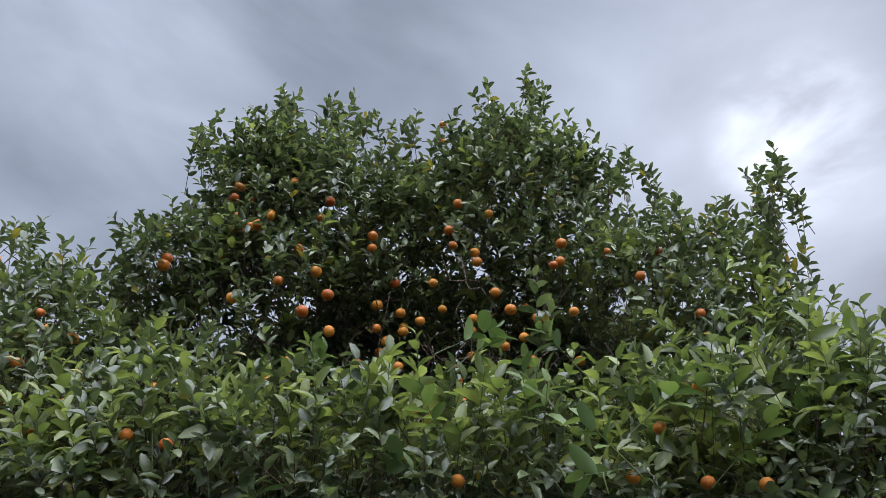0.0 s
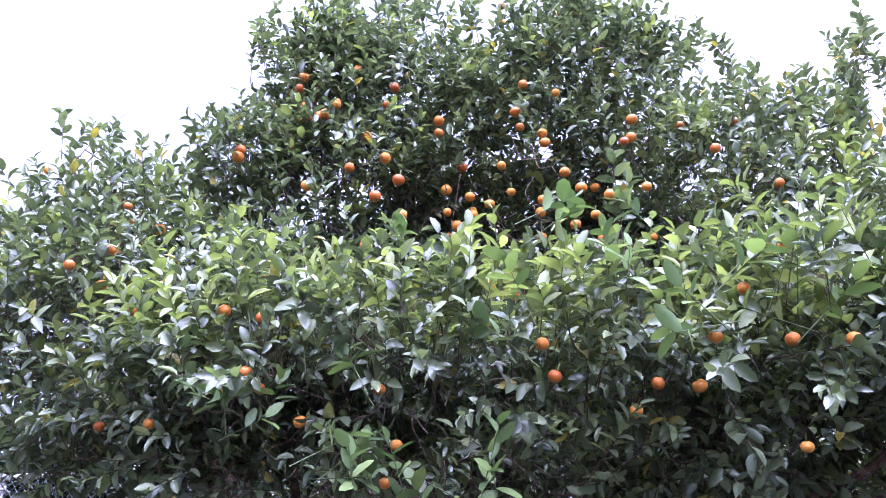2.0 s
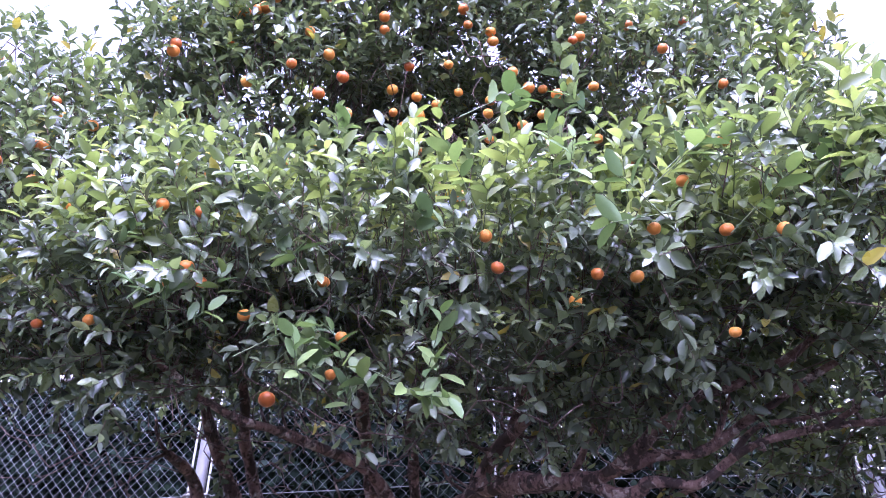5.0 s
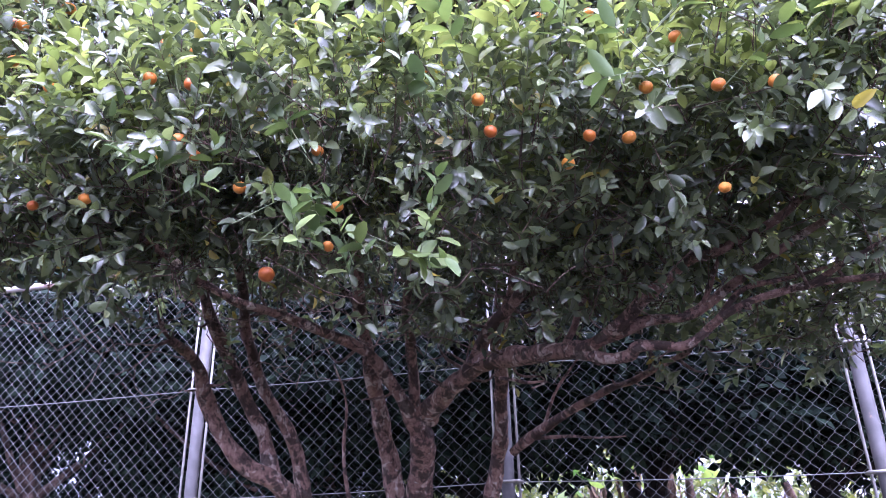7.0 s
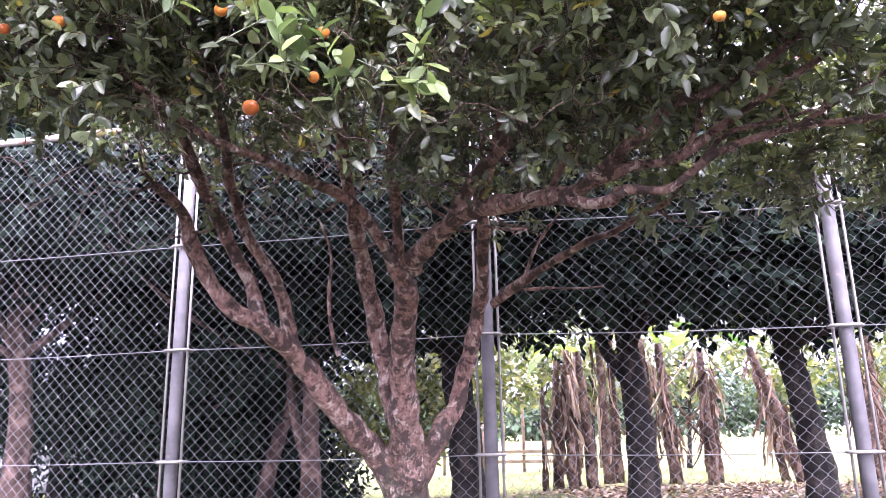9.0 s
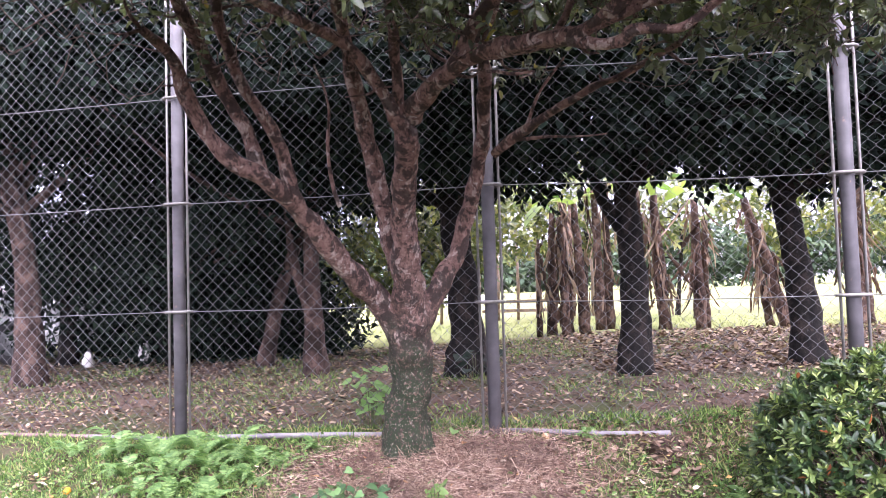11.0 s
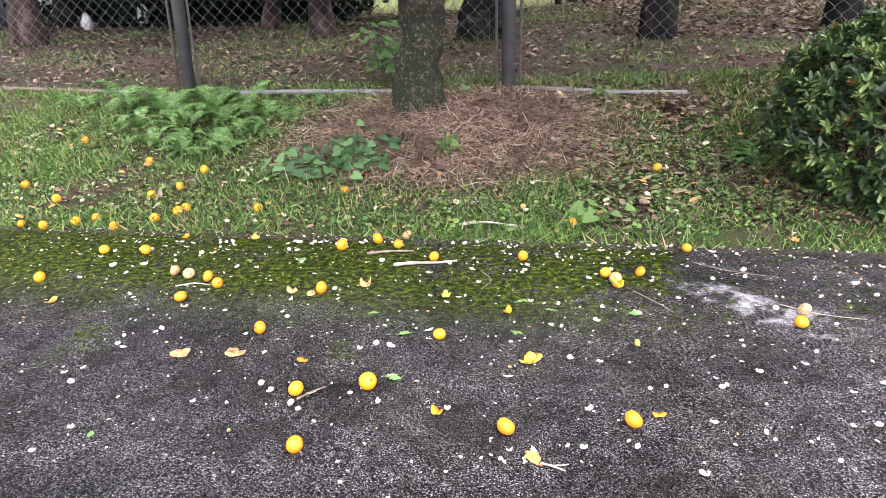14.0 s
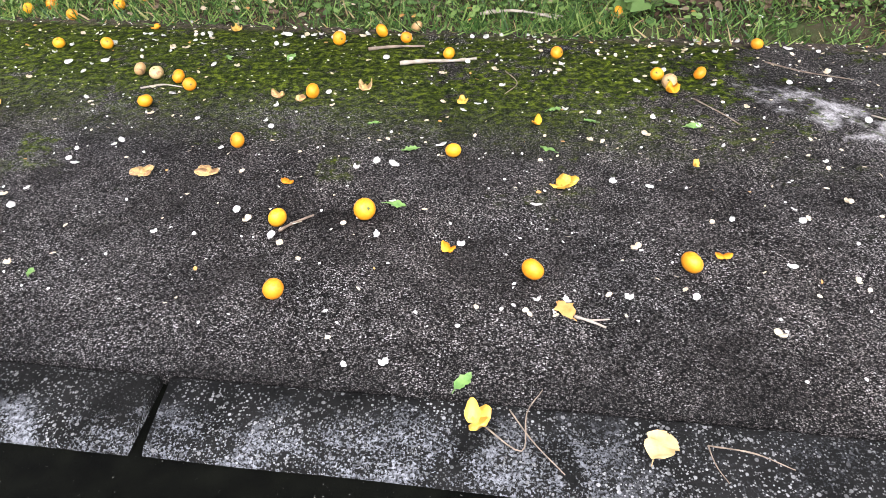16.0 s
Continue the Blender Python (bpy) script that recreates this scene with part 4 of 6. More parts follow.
def shoots(origin, way, length, leaves, size, seed):
    """Frames of the leaves on a set of shoots, and the twigs' ends."""
    r = np.random.default_rng(seed)
    n = len(origin)
    way = unit(way)
    side = unit(np.cross(way, unit(r.normal(size=(n, 3)))))
    other = np.cross(way, side)
    spin = r.uniform(0, 6.28, n)
    mats = []
    for i in range(leaves):
        s = (i + 0.7) / leaves
        a = spin + i * 2.4
        radial = np.cos(a)[:, None] * side + np.sin(a)[:, None] * other
        open_by = np.radians(r.uniform(38, 80, n) * (1.05 - 0.45 * s))[:, None]
        d = way * np.cos(open_by) + radial * np.sin(open_by) + r.normal(scale=0.16, size=(n, 3))
        d[:, 2] -= 0.12 * (1 - s)
        d = unit(d)
        up = unit(way * 0.7 + np.array((0, -0.12, 0.55)) + r.normal(scale=0.42, size=(n, 3)))
        at = origin + way * (length * s)[:, None]
        big = size * r.uniform(0.66, 1.12, n) * (0.82 + 0.3 * math.sin(math.pi * min(1, s * 1.05)))
        mats.append(frames_for(d, up, at, np.stack([big * r.uniform(0.85, 1.15, n), big], 1)))
    return np.concatenate(mats)


def prism_twigs(a, b, r0, r1):
    """Thin three-sided twigs from a to b."""
    d = unit(b - a)
    x = unit(np.cross(d, np.array((0.3, 0.5, 0.8))))
    y = np.cross(d, x)
    rows = []
    for p, r in ((a, r0), (b, r1)):
        for k in range(3):
            w = 2.094 * k
            rows.append(p + r * (math.cos(w) * x + math.sin(w) * y))
    v = np.stack(rows, 1).reshape(-1, 3)
    base = (np.arange(len(a)) * 6)[:, None, None]
    t = []
    for k in range(3):
        n = (k + 1) % 3
        t += [(k, n, 3 + n), (k, 3 + n, 3 + k)]
    return v, (np.array(t)[None] + base).reshape(-1, 3)


def build_tangerine_tree():
    tree = tagged(new("tangerine_tree"), "spreading tangerine tree with glossy leaves and ripe orange fruit", "tree")
    tree.location = (-0.38, 4.95, 0.3)
    shift = -np.array(tree.location)

    def add(name, arrays, material, parent=tree, label="", smooth=True):
        return link_mesh(name, triangles(name, arrays[0] + shift, arrays[1], smooth), material, parent, label)

    # trunk with flared roots
    line = smooth_line([(-0.40, 4.96, 0.24), (-0.39, 4.95, 0.42), (-0.37, 4.93, 0.66), (-0.35, 4.90, 0.9), (-0.345, 4.85, 1.12), (-0.345, 4.77, 1.32), (-0.35, 4.70, 1.50), (-0.345, 4.58, 1.76), (-0.31, 4.36, 1.99), (-0.285, 4.15, 2.13)], 9)
    radii = np.interp(line[:, 2], (0.24, 0.34, 0.5, 0.8, 1.0, 1.15, 1.35, 1.75, 2.13), (0.20, 0.165, 0.135, 0.122, 0.128, 0.118, 0.090, 0.070, 0.060))
    arrays = tube(line, radii, 36, 0.30)
    swell = np.array([noise.noise(Vector((p[0] * 7, p[1] * 7, p[2] * 3.2))) + 0.5 * noise.noise(Vector(p * 22)) for p in arrays[0]])
    centre = np.repeat(line, 36, axis=0)
    arrays[0][:len(centre)] += unit(arrays[0][:len(centre)] - centre) * (0.011 * swell[:len(centre)])[:, None]
    trunk = add("trunk", arrays, BARK, label="mossy flaking brown trunk")
    nodes = []
    for name, (points, r0, r1) in BOUGHS.items():
        line = smooth_line(points, 8)
        s = np.linspace(0, 1, len(line))
        radii = (r0 + (r1 - r0) * s ** 0.75) * (1 + 0.07 * np.array([noise.noise(Vector(p * 9)) for p in line]))
        wob = np.array([noise.noise_vector(Vector(p * 5)) for p in line]) * 0.014 * np.minimum(1, s * 6)[:, None]
        line = line + wob
        add("limb", tube(line, radii, 16 if r0 > 0.05 else 12, 0.34, len(points)), BARK)
        nodes += [(p, r) for p, r in zip(line[3:], radii[3:])]
    # branches that grow from the limbs into every part of the crown
    r = np.random.default_rng(3)
    goals = []
    for c, rad, n, _ in LOBES:
        u = unit(r.normal(size=(max(6, n // 26), 3))) * r.uniform(0.15, 0.88, (max(6, n // 26), 1))
        goals += list(np.array(c) + u * np.array(rad))
    goals += [np.array(t) - np.array((0, 0, 0.25)) for t in TIPS]
    for _ in range(110):
        goals.append(HOLLOW[0] + unit(r.normal(size=3)) * HOLLOW[1] * r.uniform(0.2, 1.0) + np.array((0, 0.25, 0)))
    for _ in range(640):
        goals.append(np.array((r.uniform(-1.8, 1.6), r.uniform(2.45, 4.0), r.uniform(2.25, 2.85))))
    root = np.array((-0.3, 4.3, 2.2))
    goals.sort(key=lambda g: np.linalg.norm(g - root))
    pts, rad = np.array([p for p, _ in nodes]), np.array([q for _, q in nodes])
    thin = []
    for g in goals:
        cost = np.linalg.norm(pts - g, axis=1) + 0.35 * np.maximum(0, pts[:, 2] - g[2]) - 2.0 * rad
        k = int(np.argmin(cost))
        a, gap = pts[k], np.linalg.norm(g - pts[k])
        if gap < 0.05:
            continue
        mid = (a + g) / 2 + r.normal(scale=0.10 * gap, size=3) + np.array((0, 0, -0.06 * gap))
        line = smooth_line([a, mid, g], 5)
        start = min(rad[k] * 0.7, 0.006 + 0.020 * gap)
        rr = np.linspace(start, max(0.0025, start * 0.4), len(line))
        thin.append(tube(line, rr, 6, 0.2))
        pts, rad = np.vstack([pts, line[2:]]), np.concatenate([rad, rr[2:]])
    tagged(add("inner_branchwork", merge(thin), BARK_TWIG, label="many thin dark inner branches"), kind="stuff")

    # leafy shoots in the outer crown
    old, young = [], []
    for i, (c, rad3, n, fresh) in enumerate(LOBES):
        c, rad3 = np.array(c), np.array(rad3)
        u = unit(r.normal(size=(n * 3, 3)))
        keep = r.uniform(size=len(u)) < np.where(u[:, 1] > 0.35, 0.45, 1.0) * np.where(u[:, 2] < -0.4, 0.28, 1.0)
        u = u[keep][:n]
        p = c + u * rad3 * r.uniform(0.50, 1.04, (len(u), 1)) ** 0.6
        hole = np.linalg.norm((p - HOLLOW[0]) / HOLLOW[1], axis=1)
        # few leaves low inside, where the branches stay bare
        rise = (p[:, 2] - 1.39) / (p[:, 1] - 0.43)
        bare = (rise < np.where(p[:, 0] > 0.55, np.where(p[:, 1] > 2.95, 0.285, 0.44), np.where(p[:, 0] > 0.2, 0.38, 0.47))) & (p[:, 1] < 4.0) & (r.uniform(size=len(p)) < 0.88)
        p, u = p[(hole > 1) & ~bare], u[(hole > 1) & ~bare]
        way = unit(u / rad3 * rad3.min()) * 0.75 + np.array((0, -0.08, 0.62)) + r.normal(scale=0.33, size=p.shape)
        is_new = (r.uniform(size=len(p)) < fresh) & (u[:, 2] > -0.15)
        for group, mask in ((old, ~is_new), (young, is_new)):
            group.append((p[mask], way[mask]))
    for t in TIPS:
        k = 7
        p = np.array(t) + np.stack([r.normal(scale=0.05, size=k), r.normal(scale=0.05, size=k), -r.uniform(0.2, 0.58, k)], 1)
        old.append((p, np.array((0, -0.05, 1)) + r.normal(scale=0.20, size=p.shape)))
    for name, group, mat, twig, reach, size, count in (("crown", old, LEAF_OLD, BARK_TWIG, (0.13, 0.27), 0.059, 13), ("young_crown", young, LEAF_YOUNG, TWIG_GREEN, (0.14, 0.27), 0.071, 10)):
        p, way = np.concatenate([g[0] for g in group]), np.concatenate([g[1] for g in group])
        length = r.uniform(*reach, len(p))
        m = shoots(p, way, length, count, size, 5 + count)
        ob = add(name, scatter(*CITRUS_LEAF, m), mat, label="dark glossy citrus leaves" if name == "crown" else "fresh light green shoots")
        ob["kind"] = "stuff"
        way = unit(way)
        ob = add("twig_spray", prism_twigs(p - way * 0.10, p + way * length[:, None], 0.0024, 0.0010), twig)
        ob["kind"] = "stuff"

    # shoots that reach out in front, leaf by leaf
    front_p = np.array([(-0.30, 2.14, 2.31), (-0.16, 2.16, 2.28), (-0.40, 2.18, 2.31), (-0.24, 2.22, 2.27), (-0.06, 2.20, 2.30), (-0.50, 2.22, 2.35), (-0.78, 2.08, 2.49), (-0.74, 2.12, 2.45),
                        (-0.42, 2.05, 2.55), (0.00, 1.98, 2.60), (0.46, 1.90, 2.60), (0.75, 1.98, 2.66), (-0.14, 2.04, 2.86), (0.25, 1.96, 2.78), (0.60, 1.92, 2.82), (-0.66, 2.08, 2.80),
                        (-1.05, 2.18, 2.72), (1.05, 2.02, 2.80), (0.38, 2.02, 3.02), (-0.36, 2.06, 2.98), (1.25, 2.08, 2.95), (0.10, 2.02, 3.02)])
    front_d = np.stack([r.normal(scale=0.6, size=len(front_p)), -0.30 + r.normal(scale=0.3, size=len(front_p)), np.where(front_p[:, 2] < 2.5, 0.15, 0.8)], 1)
    front_p = np.concatenate([front_p, front_p + r.normal(scale=0.05, size=front_p.shape)])
    front_d = unit(np.concatenate([front_d, front_d]) + r.normal(scale=0.35, size=front_p.shape))
    reach = r.uniform(0.07, 0.14, len(front_p))
    m = shoots(front_p, front_d, reach, 6, 0.076, 99)
    leaf_meshes = [triangles("leaf", *leaf_shape(w, fo, dr)) for w, fo, dr in ((0.50, 0.07, 0.14), (0.46, 0.10, 0.22), (0.54, 0.05, 0.08))]
    for mesh in leaf_meshes:
        mesh.materials.append(LEAF_FRONT)
    for k, mm in enumerate(m):
        mm = mm.copy()
        mm[:3, 3] += shift
        link_mesh("leaf", leaf_meshes[k % 3], None, tree, at=Matrix(mm.tolist()))
    ob = add("twig_spray", prism_twigs(front_p - unit(front_d) * 0.08, front_p + unit(front_d) * reach[:, None], 0.0019, 0.0010), TWIG_GREEN)
    ob["kind"] = "stuff"

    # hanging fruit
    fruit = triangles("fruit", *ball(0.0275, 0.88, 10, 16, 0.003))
    fruit.materials.append(PEEL_SHADED)
    stalk = triangles("stalk", *tube([(0, 0, 0.02), (0.002, 0, 0.033), (0.006, 0.002, 0.055)], [0.005, 0.0022, 0.0018], 6))
    stalk.materials.append(CALYX)
    spots = [np.array(q) for rows in FRUIT_ROWS for q in rows]
    for _ in range(30):
        spots.append(HOLLOW[0] + unit(r.normal(size=3)) * HOLLOW[1] * r.uniform(0.3, 1.05) * np.array((1, 0.5, 1)) + np.array((0, 0.40, 0.02)))
    for _ in range(8):
        c, rad3, n, fresh = LOBES[int(r.integers(5, 13))]
        u = unit(r.normal(size=3))
        u[1] = -abs(u[1])
        spots.append(np.array(c) + u * np.array(rad3) * 0.95)
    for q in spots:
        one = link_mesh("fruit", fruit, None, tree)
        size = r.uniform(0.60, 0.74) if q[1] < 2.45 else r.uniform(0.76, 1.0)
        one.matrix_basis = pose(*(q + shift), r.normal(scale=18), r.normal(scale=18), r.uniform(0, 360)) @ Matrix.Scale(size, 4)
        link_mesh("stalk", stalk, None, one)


FRUIT_ROWS = [
    [(-0.36, 2.65, 4.18), (-0.36, 2.67, 4.12), (-0.26, 2.80, 4.02), (-0.34, 2.85, 3.93), (-0.23, 2.86, 3.89), (-0.22, 2.92, 3.83), (-0.14, 2.87, 3.85), (-0.30, 2.98, 3.82), (-0.48, 2.61, 3.59), (0.11, 2.73, 4.14), (0.12, 2.74, 4.09), (0.01, 2.71, 4.17), (-0.08, 2.77, 3.99), (-0.01, 2.70, 4.26), (0.10, 2.86, 3.85), (0.26, 2.69, 3.76), (0.23, 2.76, 3.62), (0.31, 2.70, 3.62), (0.51, 2.60, 3.67), (0.37, 2.65, 3.68), (-0.66, 2.56, 4.01), (-0.56, 2.55, 4.32), (-0.59, 2.56, 4.21), (-0.75, 2.54, 4.44), (-0.99, 2.51, 4.38), (-1.01, 2.52, 4.32), (-1.12, 2.69, 4.47), (-1.41, 3.05, 4.82)],
    [(-0.94, 2.53, 4.11), (-0.89, 2.52, 4.12), (-0.86, 2.53, 4.13), (-0.82, 2.53, 4.20), (-0.69, 2.48, 3.75), (-0.86, 2.48, 3.66), (-1.02, 2.58, 4.00), (-0.62, 2.62, 3.39), (-0.61, 2.60, 3.43), (-0.64, 2.65, 3.35), (-0.68, 2.62, 3.36), (-0.50, 2.57, 3.75), (-0.58, 2.53, 3.63), (0.68, 2.59, 3.99), (0.50, 2.64, 4.10), (0.48, 2.61, 3.96), (0.45, 2.61, 3.94), (0.80, 2.58, 3.84), (0.89, 2.56, 3.96), (0.99, 2.55, 3.61), (0.18, 2.68, 4.35), (0.03, 2.71, 4.46), (0.20, 2.75, 3.91)],
    [(-2.49, 3.05, 4.47), (-2.64, 3.05, 4.41), (-1.42, 2.45, 3.44), (-1.52, 2.41, 3.46), (-1.36, 2.17, 3.12), (-1.40, 2.18, 3.14), (-1.50, 2.16, 3.06), (-1.18, 2.46, 3.87), (-1.19, 2.47, 3.84), (-1.55, 2.39, 3.52), (-0.86, 2.33, 3.10), (-1.16, 2.20, 2.99), (-0.84, 2.04, 2.78), (-0.94, 2.28, 3.10), (-1.36, 2.17, 2.98), (-1.25, 2.21, 2.90), (-1.12, 3.05, 5.71), (-1.01, 2.53, 4.41), (-0.09, 3.05, 5.60), (-0.09, 3.05, 5.43), (-0.04, 3.05, 5.29), (-0.66, 3.05, 5.50), (-0.75, 2.54, 4.45), (-0.82, 2.53, 4.21), (-0.56, 2.55, 4.31), (-1.05, 2.58, 4.38), (-0.86, 2.52, 4.13), (-0.98, 2.54, 4.12)],
    [(0.70, 1.93, 2.85), (0.59, 1.98, 2.76), (0.52, 2.07, 2.67), (0.82, 1.99, 2.61), (0.07, 2.05, 2.65), (0.10, 2.10, 2.58), (0.37, 2.15, 2.58), (0.48, 2.17, 2.58), (0.31, 2.19, 2.52), (-0.37, 2.10, 2.55), (-0.75, 2.08, 2.60), (-0.81, 2.12, 2.57), (-0.72, 2.12, 2.57), (-1.30, 2.32, 2.55), (-1.10, 2.26, 2.53), (-0.61, 2.19, 2.50), (-0.34, 2.24, 2.45), (-0.40, 2.40, 2.40), (-0.63, 2.55, 2.38), (0.71, 2.17, 2.41), (-0.72, 2.04, 2.75), (0.69, 2.02, 2.63)],
]
build_tangerine_tree()


# ---- behind the fence: trees, banana plants, lawn and what stands on it ----
WOOD_LEAF = (np.array([(0, 0, 0), (-0.24, 0.45, 0.04), (0, 0.5, -0.04), (0.24, 0.45, 0.04), (0, 1.0, -0.14)]), np.array([(0, 2, 1), (0, 3, 2), (1, 2, 4), (2, 3, 4)]))


def forest_tree(label, base, top, r0, crown, leaves, bark=BARK_WOOD, foliage=LEAF_WOOD_SHADED, size=0.12, droop=0.0, bend=0.05, extra=()):
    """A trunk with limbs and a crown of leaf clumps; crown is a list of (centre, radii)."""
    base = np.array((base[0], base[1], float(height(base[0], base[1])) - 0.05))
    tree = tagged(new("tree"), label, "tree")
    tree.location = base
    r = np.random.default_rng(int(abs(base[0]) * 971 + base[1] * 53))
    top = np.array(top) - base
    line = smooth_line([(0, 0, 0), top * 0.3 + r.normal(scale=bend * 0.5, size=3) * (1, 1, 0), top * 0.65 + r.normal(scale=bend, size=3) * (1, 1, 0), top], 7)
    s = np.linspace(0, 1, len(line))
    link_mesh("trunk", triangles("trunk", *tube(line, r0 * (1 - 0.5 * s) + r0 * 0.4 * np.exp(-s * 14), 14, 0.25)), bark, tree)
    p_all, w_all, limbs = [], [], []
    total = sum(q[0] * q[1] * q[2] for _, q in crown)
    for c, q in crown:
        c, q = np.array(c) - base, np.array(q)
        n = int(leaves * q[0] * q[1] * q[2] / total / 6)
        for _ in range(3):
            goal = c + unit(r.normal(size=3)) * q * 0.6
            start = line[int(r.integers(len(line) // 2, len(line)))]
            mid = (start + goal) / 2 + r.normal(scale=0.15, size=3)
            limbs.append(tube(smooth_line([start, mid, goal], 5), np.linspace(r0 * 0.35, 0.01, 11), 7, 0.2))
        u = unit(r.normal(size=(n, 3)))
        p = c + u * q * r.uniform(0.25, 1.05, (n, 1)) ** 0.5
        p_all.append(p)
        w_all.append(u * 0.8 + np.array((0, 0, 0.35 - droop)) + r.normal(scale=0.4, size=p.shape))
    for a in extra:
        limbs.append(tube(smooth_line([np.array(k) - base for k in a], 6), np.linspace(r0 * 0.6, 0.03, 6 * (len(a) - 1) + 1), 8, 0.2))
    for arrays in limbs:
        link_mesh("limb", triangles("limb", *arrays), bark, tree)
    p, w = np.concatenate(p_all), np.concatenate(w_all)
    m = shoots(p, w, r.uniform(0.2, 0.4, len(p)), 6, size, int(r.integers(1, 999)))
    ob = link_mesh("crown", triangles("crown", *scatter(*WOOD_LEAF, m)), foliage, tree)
    ob["kind"] = "stuff"
    return tree


# High lobes nearest the fence are unseen, added to keep sky light out.
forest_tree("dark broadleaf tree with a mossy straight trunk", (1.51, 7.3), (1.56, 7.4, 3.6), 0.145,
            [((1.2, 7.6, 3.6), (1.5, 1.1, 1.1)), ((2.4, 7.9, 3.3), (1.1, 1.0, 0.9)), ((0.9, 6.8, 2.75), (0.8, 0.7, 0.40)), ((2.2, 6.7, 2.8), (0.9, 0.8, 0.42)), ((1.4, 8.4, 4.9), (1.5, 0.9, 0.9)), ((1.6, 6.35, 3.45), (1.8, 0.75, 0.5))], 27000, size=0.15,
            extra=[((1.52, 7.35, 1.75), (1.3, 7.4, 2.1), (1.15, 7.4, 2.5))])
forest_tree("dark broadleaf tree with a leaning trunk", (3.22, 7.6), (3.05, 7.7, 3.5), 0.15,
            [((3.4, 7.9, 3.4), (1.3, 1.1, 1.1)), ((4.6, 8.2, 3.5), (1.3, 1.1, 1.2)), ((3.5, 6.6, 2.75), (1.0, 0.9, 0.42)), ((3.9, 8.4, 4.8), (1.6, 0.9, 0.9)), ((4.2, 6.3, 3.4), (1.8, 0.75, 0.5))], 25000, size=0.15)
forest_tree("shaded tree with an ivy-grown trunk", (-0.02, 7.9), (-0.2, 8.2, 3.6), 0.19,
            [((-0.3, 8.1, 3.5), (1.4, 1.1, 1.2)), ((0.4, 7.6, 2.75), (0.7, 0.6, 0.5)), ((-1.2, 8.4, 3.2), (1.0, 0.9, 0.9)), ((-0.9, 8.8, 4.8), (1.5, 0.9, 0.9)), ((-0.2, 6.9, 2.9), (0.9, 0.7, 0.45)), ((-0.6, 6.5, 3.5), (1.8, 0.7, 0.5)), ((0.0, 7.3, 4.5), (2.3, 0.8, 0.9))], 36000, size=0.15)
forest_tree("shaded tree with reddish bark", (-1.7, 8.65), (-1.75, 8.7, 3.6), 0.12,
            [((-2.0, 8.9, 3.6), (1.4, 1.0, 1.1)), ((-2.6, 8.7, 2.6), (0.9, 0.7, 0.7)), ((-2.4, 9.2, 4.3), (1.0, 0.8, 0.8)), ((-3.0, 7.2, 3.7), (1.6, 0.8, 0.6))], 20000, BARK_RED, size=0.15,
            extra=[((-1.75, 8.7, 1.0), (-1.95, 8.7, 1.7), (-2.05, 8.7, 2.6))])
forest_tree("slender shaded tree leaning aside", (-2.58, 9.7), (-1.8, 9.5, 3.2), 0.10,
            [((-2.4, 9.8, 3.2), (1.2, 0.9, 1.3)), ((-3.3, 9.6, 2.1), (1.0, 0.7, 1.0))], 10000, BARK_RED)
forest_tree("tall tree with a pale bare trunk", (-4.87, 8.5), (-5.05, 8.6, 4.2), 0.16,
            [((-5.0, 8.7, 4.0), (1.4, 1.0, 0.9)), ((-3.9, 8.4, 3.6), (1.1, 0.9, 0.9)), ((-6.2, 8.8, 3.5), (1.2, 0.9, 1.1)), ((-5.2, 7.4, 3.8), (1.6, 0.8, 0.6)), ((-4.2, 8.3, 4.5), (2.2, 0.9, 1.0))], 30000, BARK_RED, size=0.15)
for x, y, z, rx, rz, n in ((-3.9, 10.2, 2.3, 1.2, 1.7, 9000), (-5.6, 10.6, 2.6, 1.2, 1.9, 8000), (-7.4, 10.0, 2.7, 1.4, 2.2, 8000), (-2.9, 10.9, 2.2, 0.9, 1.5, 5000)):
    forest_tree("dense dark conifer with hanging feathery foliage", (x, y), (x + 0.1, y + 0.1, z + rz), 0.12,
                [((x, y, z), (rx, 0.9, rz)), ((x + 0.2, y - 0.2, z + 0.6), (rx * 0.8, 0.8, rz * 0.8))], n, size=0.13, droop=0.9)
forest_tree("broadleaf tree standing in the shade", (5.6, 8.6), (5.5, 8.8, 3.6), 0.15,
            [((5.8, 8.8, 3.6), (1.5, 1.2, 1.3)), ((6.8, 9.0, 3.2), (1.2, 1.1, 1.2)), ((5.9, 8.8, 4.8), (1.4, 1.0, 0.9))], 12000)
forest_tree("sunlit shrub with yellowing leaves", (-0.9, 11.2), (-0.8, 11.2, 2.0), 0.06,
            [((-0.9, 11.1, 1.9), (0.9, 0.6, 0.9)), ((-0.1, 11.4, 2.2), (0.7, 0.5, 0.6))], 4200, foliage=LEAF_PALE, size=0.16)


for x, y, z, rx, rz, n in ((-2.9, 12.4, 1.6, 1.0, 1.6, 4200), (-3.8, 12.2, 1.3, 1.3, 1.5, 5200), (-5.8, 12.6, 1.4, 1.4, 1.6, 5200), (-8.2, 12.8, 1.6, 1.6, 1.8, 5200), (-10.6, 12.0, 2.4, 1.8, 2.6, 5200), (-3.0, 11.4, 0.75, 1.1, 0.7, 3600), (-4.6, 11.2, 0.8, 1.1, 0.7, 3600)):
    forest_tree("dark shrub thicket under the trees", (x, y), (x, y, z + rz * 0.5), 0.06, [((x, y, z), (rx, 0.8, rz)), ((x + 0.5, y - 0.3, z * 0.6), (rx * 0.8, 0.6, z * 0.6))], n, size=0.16)
